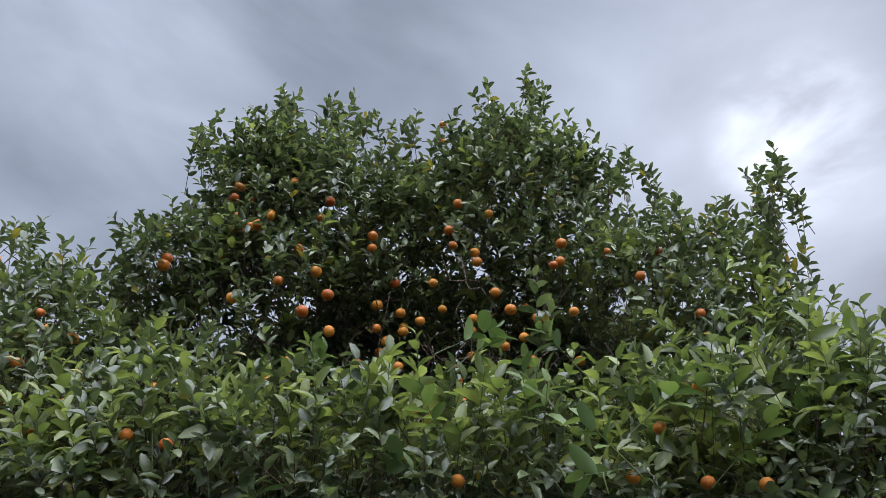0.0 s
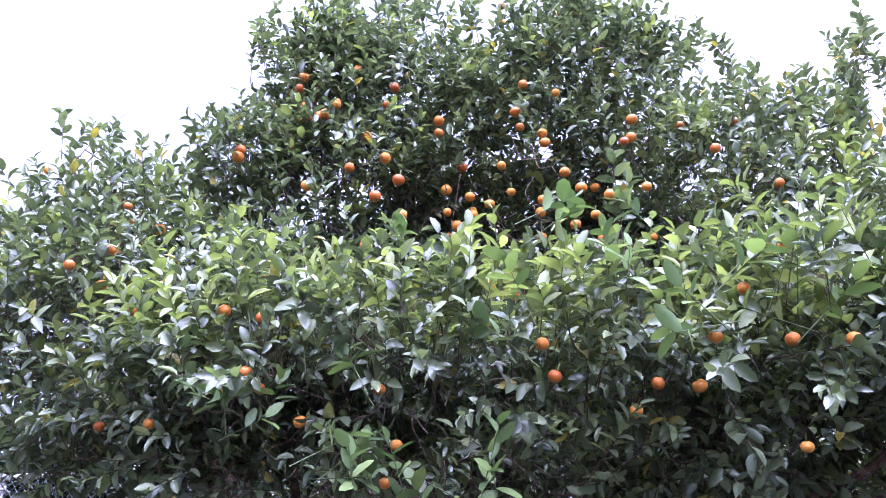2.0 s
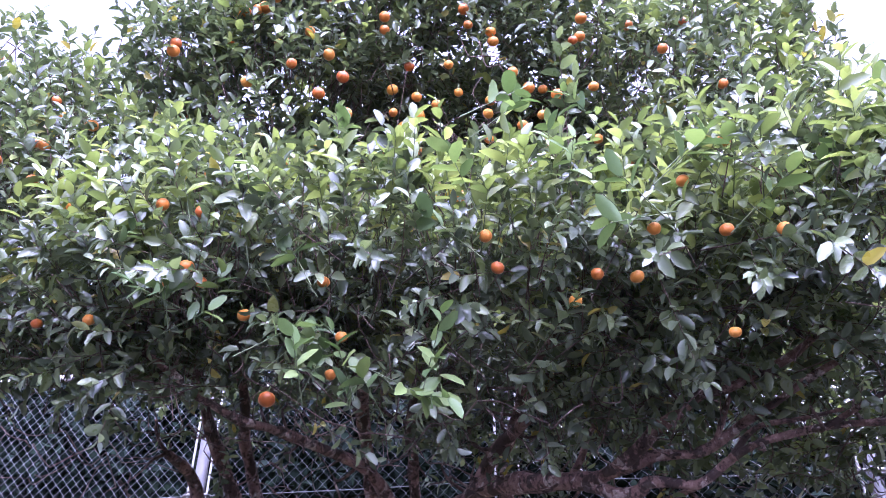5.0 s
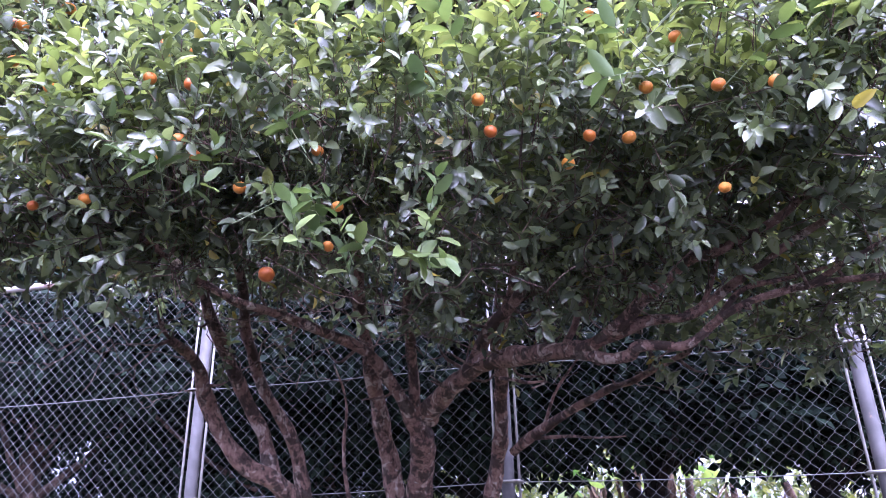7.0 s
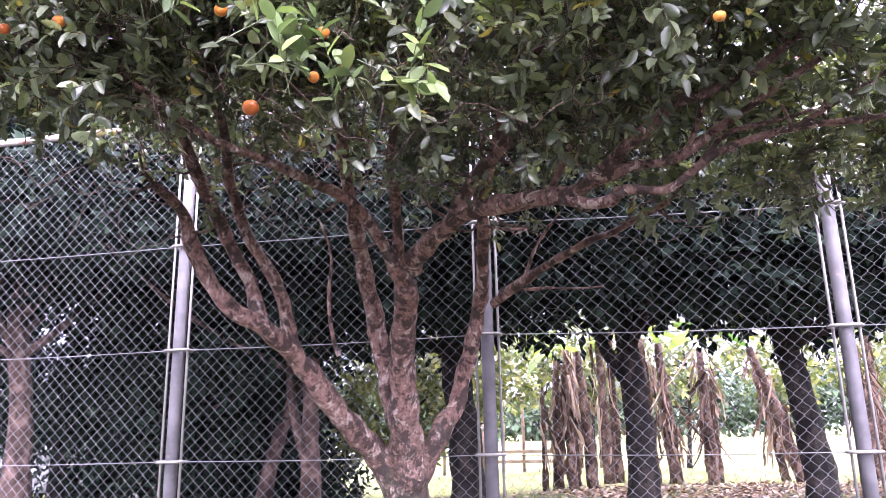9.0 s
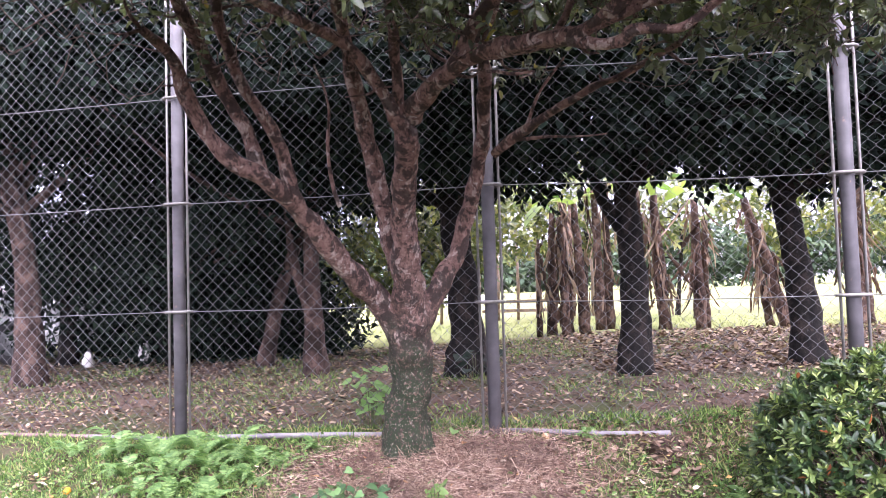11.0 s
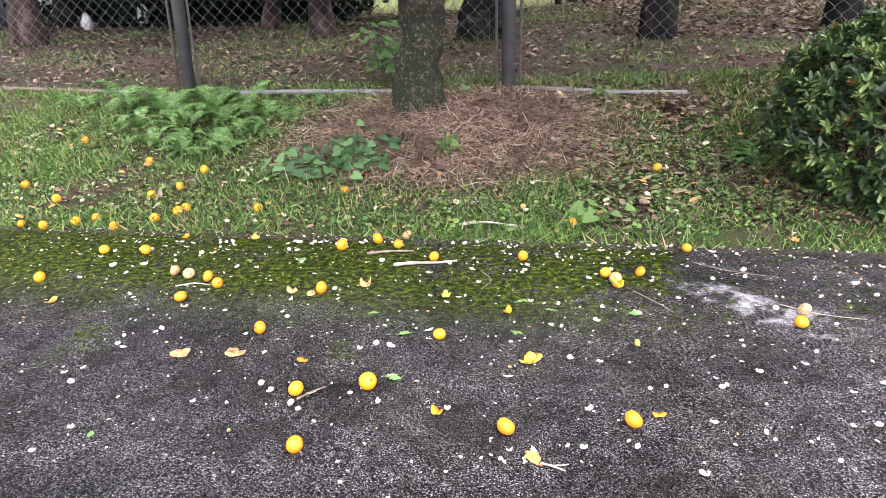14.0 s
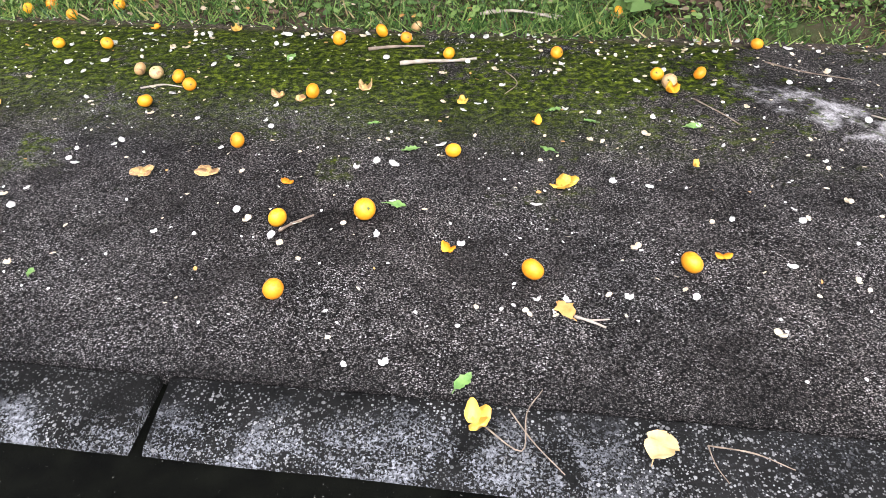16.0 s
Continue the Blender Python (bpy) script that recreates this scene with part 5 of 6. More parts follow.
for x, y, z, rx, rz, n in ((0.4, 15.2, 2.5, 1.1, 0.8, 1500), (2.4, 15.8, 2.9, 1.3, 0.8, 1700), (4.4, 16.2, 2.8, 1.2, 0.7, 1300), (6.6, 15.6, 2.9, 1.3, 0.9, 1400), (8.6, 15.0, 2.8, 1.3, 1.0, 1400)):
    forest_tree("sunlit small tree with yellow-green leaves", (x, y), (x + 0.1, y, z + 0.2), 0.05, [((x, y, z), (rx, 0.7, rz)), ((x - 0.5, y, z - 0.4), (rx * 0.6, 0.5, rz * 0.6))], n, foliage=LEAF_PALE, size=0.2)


def long_leaf(length, width, arch, tatter=0.0, seed=0, fold=0.10):
    """An arching banana blade along y, its edges torn when dead."""
    r = np.random.default_rng(seed)
    v, f, rows = [], [], 9
    for i in range(rows + 1):
        s = i / rows
        y, z = length * math.sin(arch * s) / max(arch, 0.01), -length * (1 - math.cos(arch * s)) / max(arch, 0.01)
        w = width * math.sin(math.pi * min(1, 0.08 + 0.92 * s)) ** 0.6 * 0.5
        j0, j1 = (1 - tatter * r.uniform(0, 1)), (1 - tatter * r.uniform(0, 1))
        v += [(-w * j0, y, z - fold * w), (0, y, z), (w * j1, y, z - fold * w)]
    for i in range(rows):
        a = i * 3
        f += [(a, a + 1, a + 4), (a, a + 4, a + 3), (a + 1, a + 2, a + 5), (a + 1, a + 5, a + 4)]
    return np.array(v), np.array(f)


def banana_plant(x, y, tall, r0, lean, dead, green, seed):
    plant = tagged(new("banana_plant"), "banana stem hung with dry brown leaves" if dead else "young banana stem with green leaves", "banana plant", "banana plants on the lawn")
    z0 = float(height(x, y)) - 0.03
    plant.location = (x, y, z0)
    r = np.random.default_rng(seed)
    line = smooth_line([(0, 0, 0), (lean * 0.4, 0.02, tall * 0.5), (lean, 0, tall)], 6)
    link_mesh("stem", triangles("stem", *tube(line, np.linspace(r0 * 0.95, r0 * 0.48, len(line)), 12, 0.45, seed)), STALK, plant)
    for k in range(int(dead * 2.2)):
        at = line[int(r.integers(3, len(line)))] + unit(r.normal(size=3) * (1, 1, 0)) * r0 * r.uniform(0.8, 1.5)
        mesh = triangles("dead_leaf", *long_leaf(r.uniform(0.25, 0.80) * min(1, at[2] / 1.0), r.uniform(0.025, 0.11), r.uniform(0.05, 0.9), 0.95, seed * 31 + k, r.uniform(0.2, 1.2)))
        ob = link_mesh("dead_leaf", mesh, DEAD_BANANA, plant)
        ob.matrix_basis = pose(*at, r.uniform(-100, -62), r.normal(scale=18), r.uniform(0, 360))
    for k in range(green // 2):
        mesh = triangles("leaf", *long_leaf(r.uniform(0.9, 1.5), r.uniform(0.18, 0.30), r.uniform(0.7, 1.4), 0.25, seed * 17 + k))
        ob = link_mesh("leaf", mesh, LEAF_BANANA, plant)
        ob.matrix_basis = pose(*line[-1], r.uniform(10, 60), r.normal(scale=10), r.uniform(0, 360))


for k, (x, y, tall, r0, lean, dead, green) in enumerate((
        (1.06, 11.6, 1.5, 0.05, 0.02, 3, 0), (1.27, 11.8, 1.9, 0.09, 0.05, 12, 4), (1.45, 11.5, 1.8, 0.08, -0.06, 18, 0), (1.55, 11.9, 2.1, 0.09, -0.05, 9, 6), (1.76, 11.7, 2.0, 0.10, -0.12, 5, 4),
        (2.09, 12.2, 2.3, 0.10, -0.05, 8, 4), (2.26, 12.4, 2.4, 0.09, 0.0, 5, 0), (2.70, 12.0, 2.2, 0.12, -0.05, 22, 5), (3.0, 11.9, 2.1, 0.11, -0.1, 20, 2), (3.52, 11.8, 2.0, 0.10, -0.03, 20, 2),
        (3.66, 12.0, 1.7, 0.07, 0.05, 10, 0), (4.79, 11.8, 2.0, 0.11, -0.55, 18, 2), (4.68, 12.1, 1.6, 0.07, -0.3, 10, 0), (5.86, 11.8, 2.1, 0.13, -0.1, 16, 4), (6.2, 12.2, 2.2, 0.12, 0.0, 14, 4), (1.9, 14.5, 2.3, 0.09, 0.1, 4, 6), (4.3, 14.5, 2.3, 0.09, 0.0, 5, 6))):
    banana_plant(x, y, tall, r0, lean, dead, green, 40 + k)


def far_hedge():
    r = np.random.default_rng(21)
    n = 12000
    x = r.uniform(-60, 110, n)
    y = 62 + r.uniform(0, 6, n)
    top = 5.2 + 1.2 * np.sin(x * 0.31) * np.sin(x * 0.12 + 1) - 3.4 * np.exp(-((x - 4.0) / 5.0) ** 2)
    z = r.uniform(0.1, 1.0, n) ** 0.8 * np.maximum(top, 0.5) + 0.3
    m = shoots(np.stack([x, y, z], 1), r.normal(size=(n, 3)) + np.array((0, -0.4, 0.5)), np.full(n, 0.7), 4, 0.8, 5)
    ob = link_mesh("far_trees", triangles("far_trees", *scatter(*WOOD_LEAF, m)), LEAF_FAR)
    tagged(ob, "far dark green belt of trees beyond the lawn", "trees", kind="stuff")


far_hedge()
sheet("driveway", [-90, -30, -12, 0, 12, 30, 60, 120], lambda x: 33.0, lambda x: 58.0, 3, lambda x, y, s: 0.57, CONCRETE_PALE, "pale concrete drive across the lawn", "driveway", 0.1)


def timber_frame():
    frame_thing = tagged(new("timber_trellis"), "low weathered timber trellis with thin posts", "trellis")
    frame_thing.location = (0.8, 16.8, 0.48)
    for k in range(9):
        x = -1.4 + 0.42 * k
        link_mesh("post", triangles("post", *tube([(x, 0.2 * math.sin(k), 0), (x + 0.02, 0.2 * math.sin(k), 0.9), (x, 0.2 * math.sin(k), 1.9)], [0.04, 0.037, 0.03], 7, 0.2, k)), TIMBER, frame_thing)
    for z in (0.25, 0.45):
        slab("rail", -0.5, 0.9, -0.26, -0.20, z, z + 0.07, TIMBER, frame_thing)


timber_frame()


def parked_car():
    car = tagged(new("car"), "white parked car half hidden by trees", "car")
    car.location = (-7.8, 11.6, float(height(-6, 11.6)))

    def shell(name, sections, material, parent, label=""):
        bm = bmesh.new()
        rings = []
        for x, z0, z1, w in sections:
            rings.append([bm.verts.new(p) for p in ((x, -w, z0), (x, -w * 0.99, (z0 + z1) / 2), (x, -w * 0.9, z1), (x, w * 0.9, z1), (x, w * 0.99, (z0 + z1) / 2), (x, w, z0))])
        for a, b in zip(rings, rings[1:]):
            for k in range(6):
                bm.faces.new((a[k], a[(k + 1) % 6], b[(k + 1) % 6], b[k]))
        bm.faces.new(rings[0])
        bm.faces.new(rings[-1][::-1])
        bmesh.ops.recalc_face_normals(bm, faces=bm.faces)
        bmesh.ops.bevel(bm, geom=bm.edges[:], offset=0.03, segments=2, affect="EDGES")
        mesh = bpy.data.meshes.new(name)
        bm.to_mesh(mesh)
        bm.free()
        for poly in mesh.polygons:
            poly.use_smooth = True
        return link_mesh(name, mesh, material, parent, label)

    shell("body", [(-2.1, 0.35, 0.75, 0.75), (-1.9, 0.25, 0.9, 0.84), (1.0, 0.25, 0.95, 0.85), (2.0, 0.28, 0.8, 0.82), (2.15, 0.35, 0.65, 0.72)], CAR_WHITE, car)
    cabin = shell("cabin", [(-1.75, 0.9, 1.0, 0.72), (-1.3, 0.9, 1.45, 0.68), (0.3, 0.9, 1.48, 0.68), (1.0, 0.9, 0.98, 0.72)], DARK_GLASS, car, "dark glass cabin")
    slab("roof", -1.25, 0.3, -0.62, 0.62, 1.46, 1.50, CAR_WHITE, cabin, bevel=0.015)
    for x in (-1.3, 1.35):
        for y in (-0.83, 0.83):
            wheel = link_mesh("wheel", triangles("wheel", *tube([(x, y - 0.1, 0.31), (x, y - 0.08, 0.31), (x, y + 0.08, 0.31), (x, y + 0.1, 0.31)], [0.24, 0.31, 0.31, 0.24], 20)), RUBBER, car)
            link_mesh("rim", triangles("rim", *tube([(x, y - 0.11, 0.31), (x, y + 0.11, 0.31)], [0.18, 0.18], 16)), WIRE, wheel)


parked_car()


def plastic_sack(x, y, z, size, seed):
    """A crumpled white lump low among the stems, standing for an unidentified pale thing."""
    v, f = ball(size, 1.5, 12, 18)
    v = np.array([p * (1 + 0.35 * noise.noise(Vector(p / size * 1.7 + seed)) + 0.12 * noise.noise(Vector(p / size * 5.0 + seed))) for p in v])
    ob = link_mesh("plastic_sack", triangles("plastic_sack", v, f), PETAL)
    ob.location = (x, y, max(z, float(height(x, y)) + size * 1.2))
    tagged(ob, "small crumpled white lump among dark shrubs", "sack", "sacks under the trees")


plastic_sack(-5.09, 10.2, 0.41, 0.07, 3.0)
plastic_sack(-4.33, 10.2, 0.58, 0.075, 8.0)


# ---- plants and litter on the bank ----
def settle(x, y, lift=0.0):
    return np.stack([x, y, height(x, y) + lift], 1)


def in_straw(x, y):
    return 1.1 * (x + 0.2) ** 2 + 2.6 * (y - 4.72) ** 2


def stuff(name, arrays, material, label, category):
    ob = link_mesh(name, triangles(name, *arrays), material)
    return tagged(ob, label, category, kind="stuff")


BLADE = (np.array([(-0.5, 0, 0), (0.5, 0, 0), (-0.42, 0.45, 0.05), (0.42, 0.45, 0.05), (-0.25, 0.8, 0.0), (0.25, 0.8, 0.0), (0, 1, -0.12)]),
         np.array([(0, 1, 3), (0, 3, 2), (2, 3, 5), (2, 5, 4), (4, 5, 6)]))


def grass_patch(n, x0, x1, d0, d1, tall, seed, keep):
    r = np.random.default_rng(seed)
    x = r.uniform(x0, x1, n)
    y = edge(np.clip(x, -6, 6)) + r.uniform(d0, d1, n)
    ok = keep(x, y, r)
    x, y = x[ok], y[ok]
    clump = np.array([noise.noise(Vector((a * 2.3, b * 2.3, 7))) for a, b in zip(x, y)])
    ok = r.uniform(size=len(x)) < 0.62 + 0.9 * clump
    x, y, clump = x[ok], y[ok], clump[ok]
    n = len(x)
    lie = np.stack([r.normal(scale=0.55, size=n), r.normal(scale=0.55, size=n) - 0.15, r.uniform(0.35, 1.0, n)], 1)
    size = np.stack([r.uniform(0.0035, 0.0085, n), tall * r.uniform(0.4, 1.15, n) * (1 + 0.5 * clump)], 1)
    up = unit(r.normal(size=(n, 3)) * (1, 1, 0.2))
    return scatter(*BLADE, frames_for(lie, up, settle(x, y, -0.008), size))


stuff("grass", grass_patch(125000, -4.2, 3.2, -0.02, 1.95, 0.070, 1, lambda x, y, r: (in_straw(x, y) + 0.25 * r.normal(size=len(x)) > 0.95) & ((x < 0.4) | (r.uniform(size=len(x)) < 0.72))), GRASS, "short uneven turf with dry blades", "grass")
stuff("verge_grass", grass_patch(6000, -4.6, 3.6, -0.05, 0.16, 0.10, 2, lambda x, y, r: r.uniform(size=len(x)) < 0.7), GRASS, "longer grass tufts leaning over the road edge", "grass")
stuff("shade_grass", grass_patch(60000, -6, 6.5, 1.95, 7.5, 0.075, 3, lambda x, y, r: np.array([noise.noise(Vector((a * 0.7, b * 0.7, 3))) for a, b in zip(x, y)]) > 0.02), GRASS, "thin grass in the shade behind the fence", "grass")
stuff("lawn_grass", grass_patch(16000, -6, 9, 7.5, 12.0, 0.09, 4, lambda x, y, r: r.uniform(size=len(x)) < 0.9), LAWN, "sunlit pale lawn beyond the trees", "grass")

ROUND = (np.array([(0, 0, 0), (-0.42, 0.28, 0.06), (-0.40, 0.72, 0.08), (0, 1.0, 0.0), (0.40, 0.72, 0.08), (0.42, 0.28, 0.06), (0, 0.5, -0.02)]),
         np.array([(0, 6, 1), (1, 6, 2), (2, 6, 3), (3, 6, 4), (4, 6, 5), (5, 6, 0)]))
HEART = (np.array([(0, 0.06, 0), (-0.30, -0.08, 0.05), (-0.48, 0.18, 0.08), (-0.36, 0.55, 0.04), (0, 1.0, -0.10), (0.36, 0.55, 0.04), (0.48, 0.18, 0.08), (0.30, -0.08, 0.05), (0, 0.45, -0.02)]),
         np.array([(0, 8, 1), (1, 8, 2), (2, 8, 3), (3, 8, 4), (4, 8, 5), (5, 8, 6), (6, 8, 7), (7, 8, 0)]))


def herbs(n, cx, cy, sx, sy, size, lift, seed):
    r = np.random.default_rng(seed)
    x, y = r.normal(cx, sx, n), r.normal(cy, sy, n)
    ok = y > edge(x) + 0.02
    x, y = x[ok], y[ok]
    n = len(x)
    way = unit(np.stack([r.normal(size=n), r.normal(size=n), r.uniform(-0.1, 0.4, n)], 1))
    up = unit(np.stack([r.normal(scale=0.35, size=n), r.normal(scale=0.35, size=n) - 0.2, np.ones(n)], 1))
    return scatter(*ROUND, frames_for(way, up, settle(x, y) + np.stack([0 * x, 0 * x, r.uniform(0.01, lift, n)], 1), size * r.uniform(0.42, 0.95, n)))


stuff("clover", merge([herbs(700, 1.05, 4.2, 0.34, 0.24, 0.018, 0.05, 5), herbs(1100, -2.6, 4.8, 0.55, 0.4, 0.024, 0.06, 6), herbs(900, 0.6, 3.95, 0.5, 0.15, 0.019, 0.045, 7),
                       herbs(700, -1.5, 4.90, 0.45, 0.28, 0.030, 0.07, 8), herbs(260, 0.9, 4.3, 0.45, 0.3, 0.035, 0.06, 11), herbs(260, -0.6, 3.72, 0.8, 0.05, 0.04, 0.05, 9), herbs(500, 1.5, 3.8, 0.5, 0.15, 0.02, 0.05, 10), herbs(1500, -1.9, 4.4, 0.9, 0.45, 0.026, 0.06, 13), herbs(200, 1.0, 4.2, 0.6, 0.4, 0.022, 0.05, 14), herbs(600, -0.2, 3.85, 0.9, 0.12, 0.028, 0.06, 15)]), LEAF_HERB, "low round-leaved weeds among the grass", "weeds")


def straw_mat():
    r = np.random.default_rng(12)
    n = 38000
    x, y = r.normal(-0.2, 0.62, n), r.normal(4.66, 0.36, n)
    ok = (in_straw(x, y) < 1.25 + 0.35 * r.normal(size=n)) & (y > edge(x) + 0.1)
    x, y = x[ok], y[ok]
    n = len(x)
    way = unit(np.stack([r.normal(size=n), r.normal(scale=0.7, size=n), r.normal(scale=0.30, size=n)], 1))
    size = np.stack([r.uniform(0.0018, 0.0042, n), r.uniform(0.03, 0.12, n)], 1)
    up = unit(np.stack([r.normal(scale=0.4, size=n), r.normal(scale=0.4, size=n), np.ones(n)], 1))
    at = settle(x, y) + np.stack([0 * x, 0 * x, r.uniform(0.0, 0.06, n)], 1)
    stuff("straw", scatter(*BLADE, frames_for(way, up, at, size)), STRAW, "heap of dry pinkish straw mulch round the trunk", "straw")


straw_mat()


def litter(n, x0, x1, y0, y1, size, seed, keep):
    r = np.random.default_rng(seed)
    x, y = r.uniform(x0, x1, n), r.uniform(y0, y1, n)
    ok = keep(x, y)
    x, y = x[ok], y[ok]
    n = len(x)
    way = unit(np.stack([r.normal(size=n), r.normal(size=n), r.normal(scale=0.18, size=n)], 1))
    up = unit(np.stack([r.normal(scale=0.35, size=n), r.normal(scale=0.35, size=n), np.ones(n)], 1))
    shape = leaf_shape(0.5, 0.12, -0.15)
    return scatter(*shape, frames_for(way, up, settle(x, y, 0.008), size * r.uniform(0.5, 1.3, n)))


stuff("leaf_litter", merge([litter(26000, -6.5, 6.5, 5.2, 11.5, 0.048, 31, lambda x, y: y > 5.35 - 0.157 * x),
                            litter(6000, 1.2, 6.5, 7.2, 11.8, 0.080, 32, lambda x, y: y > 0),
                            litter(5200, -3.2, 2.8, 3.7, 5.4, 0.042, 33, lambda x, y: y > edge(x) + 0.03),
                            litter(2000, 0.3, 2.2, 3.75, 5.4, 0.056, 34, lambda x, y: y > edge(x) + 0.03)]), LITTER, "brown and tan fallen leaves on the soil", "leaf litter")


def fern(x, y, fronds, reach, seed):
    plant = tagged(new("fern"), "bright green fern clump growing on the bank", "fern", "ferns on the bank")
    plant.location = (x, y, float(height(x, y)))
    r = np.random.default_rng(seed)
    for k in range(fronds):
        a, rise, size = r.uniform(0, 6.28), r.uniform(0.7, 1.6), reach * r.uniform(0.65, 1.25)
        out = np.array((math.cos(a), math.sin(a), 0))
        line = smooth_line([(0, 0, 0), out * size * 0.35 + np.array((0, 0, size * 0.45 * rise)), out * size * 0.8 + np.array((0, 0, size * 0.55 * rise)), out * size * 1.2 + np.array((0, 0, size * 0.35 * rise))], 8)
        parts = [tube(line, np.linspace(0.003, 0.001, len(line)), 4)]
        side = unit(np.cross(out, (0, 0, 1)))
        run = unit(np.gradient(line, axis=0))
        at, ways, sizes, ups = [], [], [], []
        for j in range(4, len(line)):
            s = j / len(line)
            for sg in (-1, 1):
                at.append(line[j])
                ways.append(side * sg + run[j] * 0.45 + np.array((0, 0, -0.10)) + r.normal(scale=0.07, size=3))
                sizes.append(size * 0.40 * (1.08 - s) * min(1, s * 3) * r.uniform(0.85, 1.1))
                ups.append(np.cross(side, run[j]) * (1 if np.cross(side, run[j])[2] > 0 else -1))
        ups = unit(np.array(ups) + r.normal(scale=0.12, size=(len(at), 3)))
        ln = np.array(sizes)
        parts.append(scatter(*leaf_shape(1.0, 0.1, 0.25, 0.3), frames_for(np.array(ways), ups, np.array(at), np.stack([ln * 0.24, ln], 1))))
        link_mesh("frond", triangles("frond", *merge(parts)), LEAF_FERN, plant)


for k, (x, y, n, reach) in enumerate(((-2.35, 5.35, 11, 0.28), (-2.05, 5.25, 12, 0.28), (-1.78, 5.3, 13, 0.27), (-1.52, 5.22, 13, 0.29), (-1.62, 5.0, 12, 0.25), (-1.88, 4.98, 11, 0.24), (-1.35, 5.05, 11, 0.24), (-1.45, 4.85, 9, 0.18), (-1.75, 4.78, 8, 0.16),
                                      (-2.15, 5.02, 7, 0.2), (1.52, 4.12, 7, 0.2), (1.36, 4.22, 6, 0.17), (-1.0, 5.25, 6, 0.18), (0.72, 5.15, 5, 0.13), (-2.7, 5.4, 7, 0.2), (1.75, 3.85, 5, 0.15), (-1.72, 4.62, 9, 0.22), (-1.48, 4.62, 8, 0.2), (-1.28, 4.80, 9, 0.22), (-1.95, 4.74, 8, 0.2), (-1.15, 5.0, 7, 0.2))):
    fern(x, y, n + 4, reach * 0.72, 60 + k)


def leafy_plant(name, label, x, y, leaves, sx, sy, tall, size, seed, material=LEAF_HERB, category="plant"):
    """A low plant with separate heart-shaped leaves on stalks."""
    plant = tagged(new(name), label, category)
    base = np.array((x, y, float(height(x, y))))
    plant.location = base
    r = np.random.default_rng(seed)
    mesh = triangles("leaf", *HEART)
    mesh.materials.append(material)
    stalks = []
    for _ in range(leaves):
        px, py = r.normal(scale=sx), r.normal(scale=sy)
        top = np.array((px, py, float(height(x + px, y + py)) - base[2] + r.uniform(0.25, 1.0) * tall))
        stalks.append(tube(smooth_line([(px * 0.6, py * 0.6, float(height(x + px * 0.6, y + py * 0.6)) - base[2] - 0.01), top * 0.6 + np.array((0, 0, 0.01)), top], 3), [0.0022] * 7, 4))
        a = r.uniform(0, 6.28)
        m = frames_for(np.array([(math.cos(a), math.sin(a) - 0.4, -0.25)]), unit(np.array([(r.normal(scale=0.3), -0.45 + r.normal(scale=0.3), 1.0)])), top[None], np.array([size * r.uniform(0.65, 1.2)]))[0]
        link_mesh("leaf", mesh, None, plant, at=Matrix(m.tolist()))
    ob = link_mesh("stalk_spray", triangles("stalk_spray", *merge(stalks)), TWIG_GREEN, plant)
    ob["kind"] = "stuff"


leafy_plant("creeping_plant", "patch of dark heart-shaped creeping leaves", -0.78, 4.33, 115, 0.19, 0.10, 0.13, 0.066, 71, LEAF_IVY)
leafy_plant("sapling", "young green sapling beside the trunk", -0.70, 5.62, 34, 0.07, 0.06, 0.42, 0.085, 72, LEAF_FERN)
leafy_plant("weed", "small tufted weed in the straw", -0.20, 4.38, 16, 0.04, 0.03, 0.13, 0.05, 73)
leafy_plant("lobed_weed", "leafy green weed at the road edge", 0.47, 3.76, 20, 0.09, 0.05, 0.09, 0.065, 74)
leafy_plant("seedling", "dark round-leaved seedling behind the trunk", 0.05, 7.4, 14, 0.12, 0.1, 0.32, 0.13, 75, LEAF_WOOD_SHADED)
leafy_plant("trunk_sprout", "single bright leaf at the foot of the trunk", -0.10, 5.02, 3, 0.02, 0.01, 0.14, 0.07, 76, LEAF_FERN)


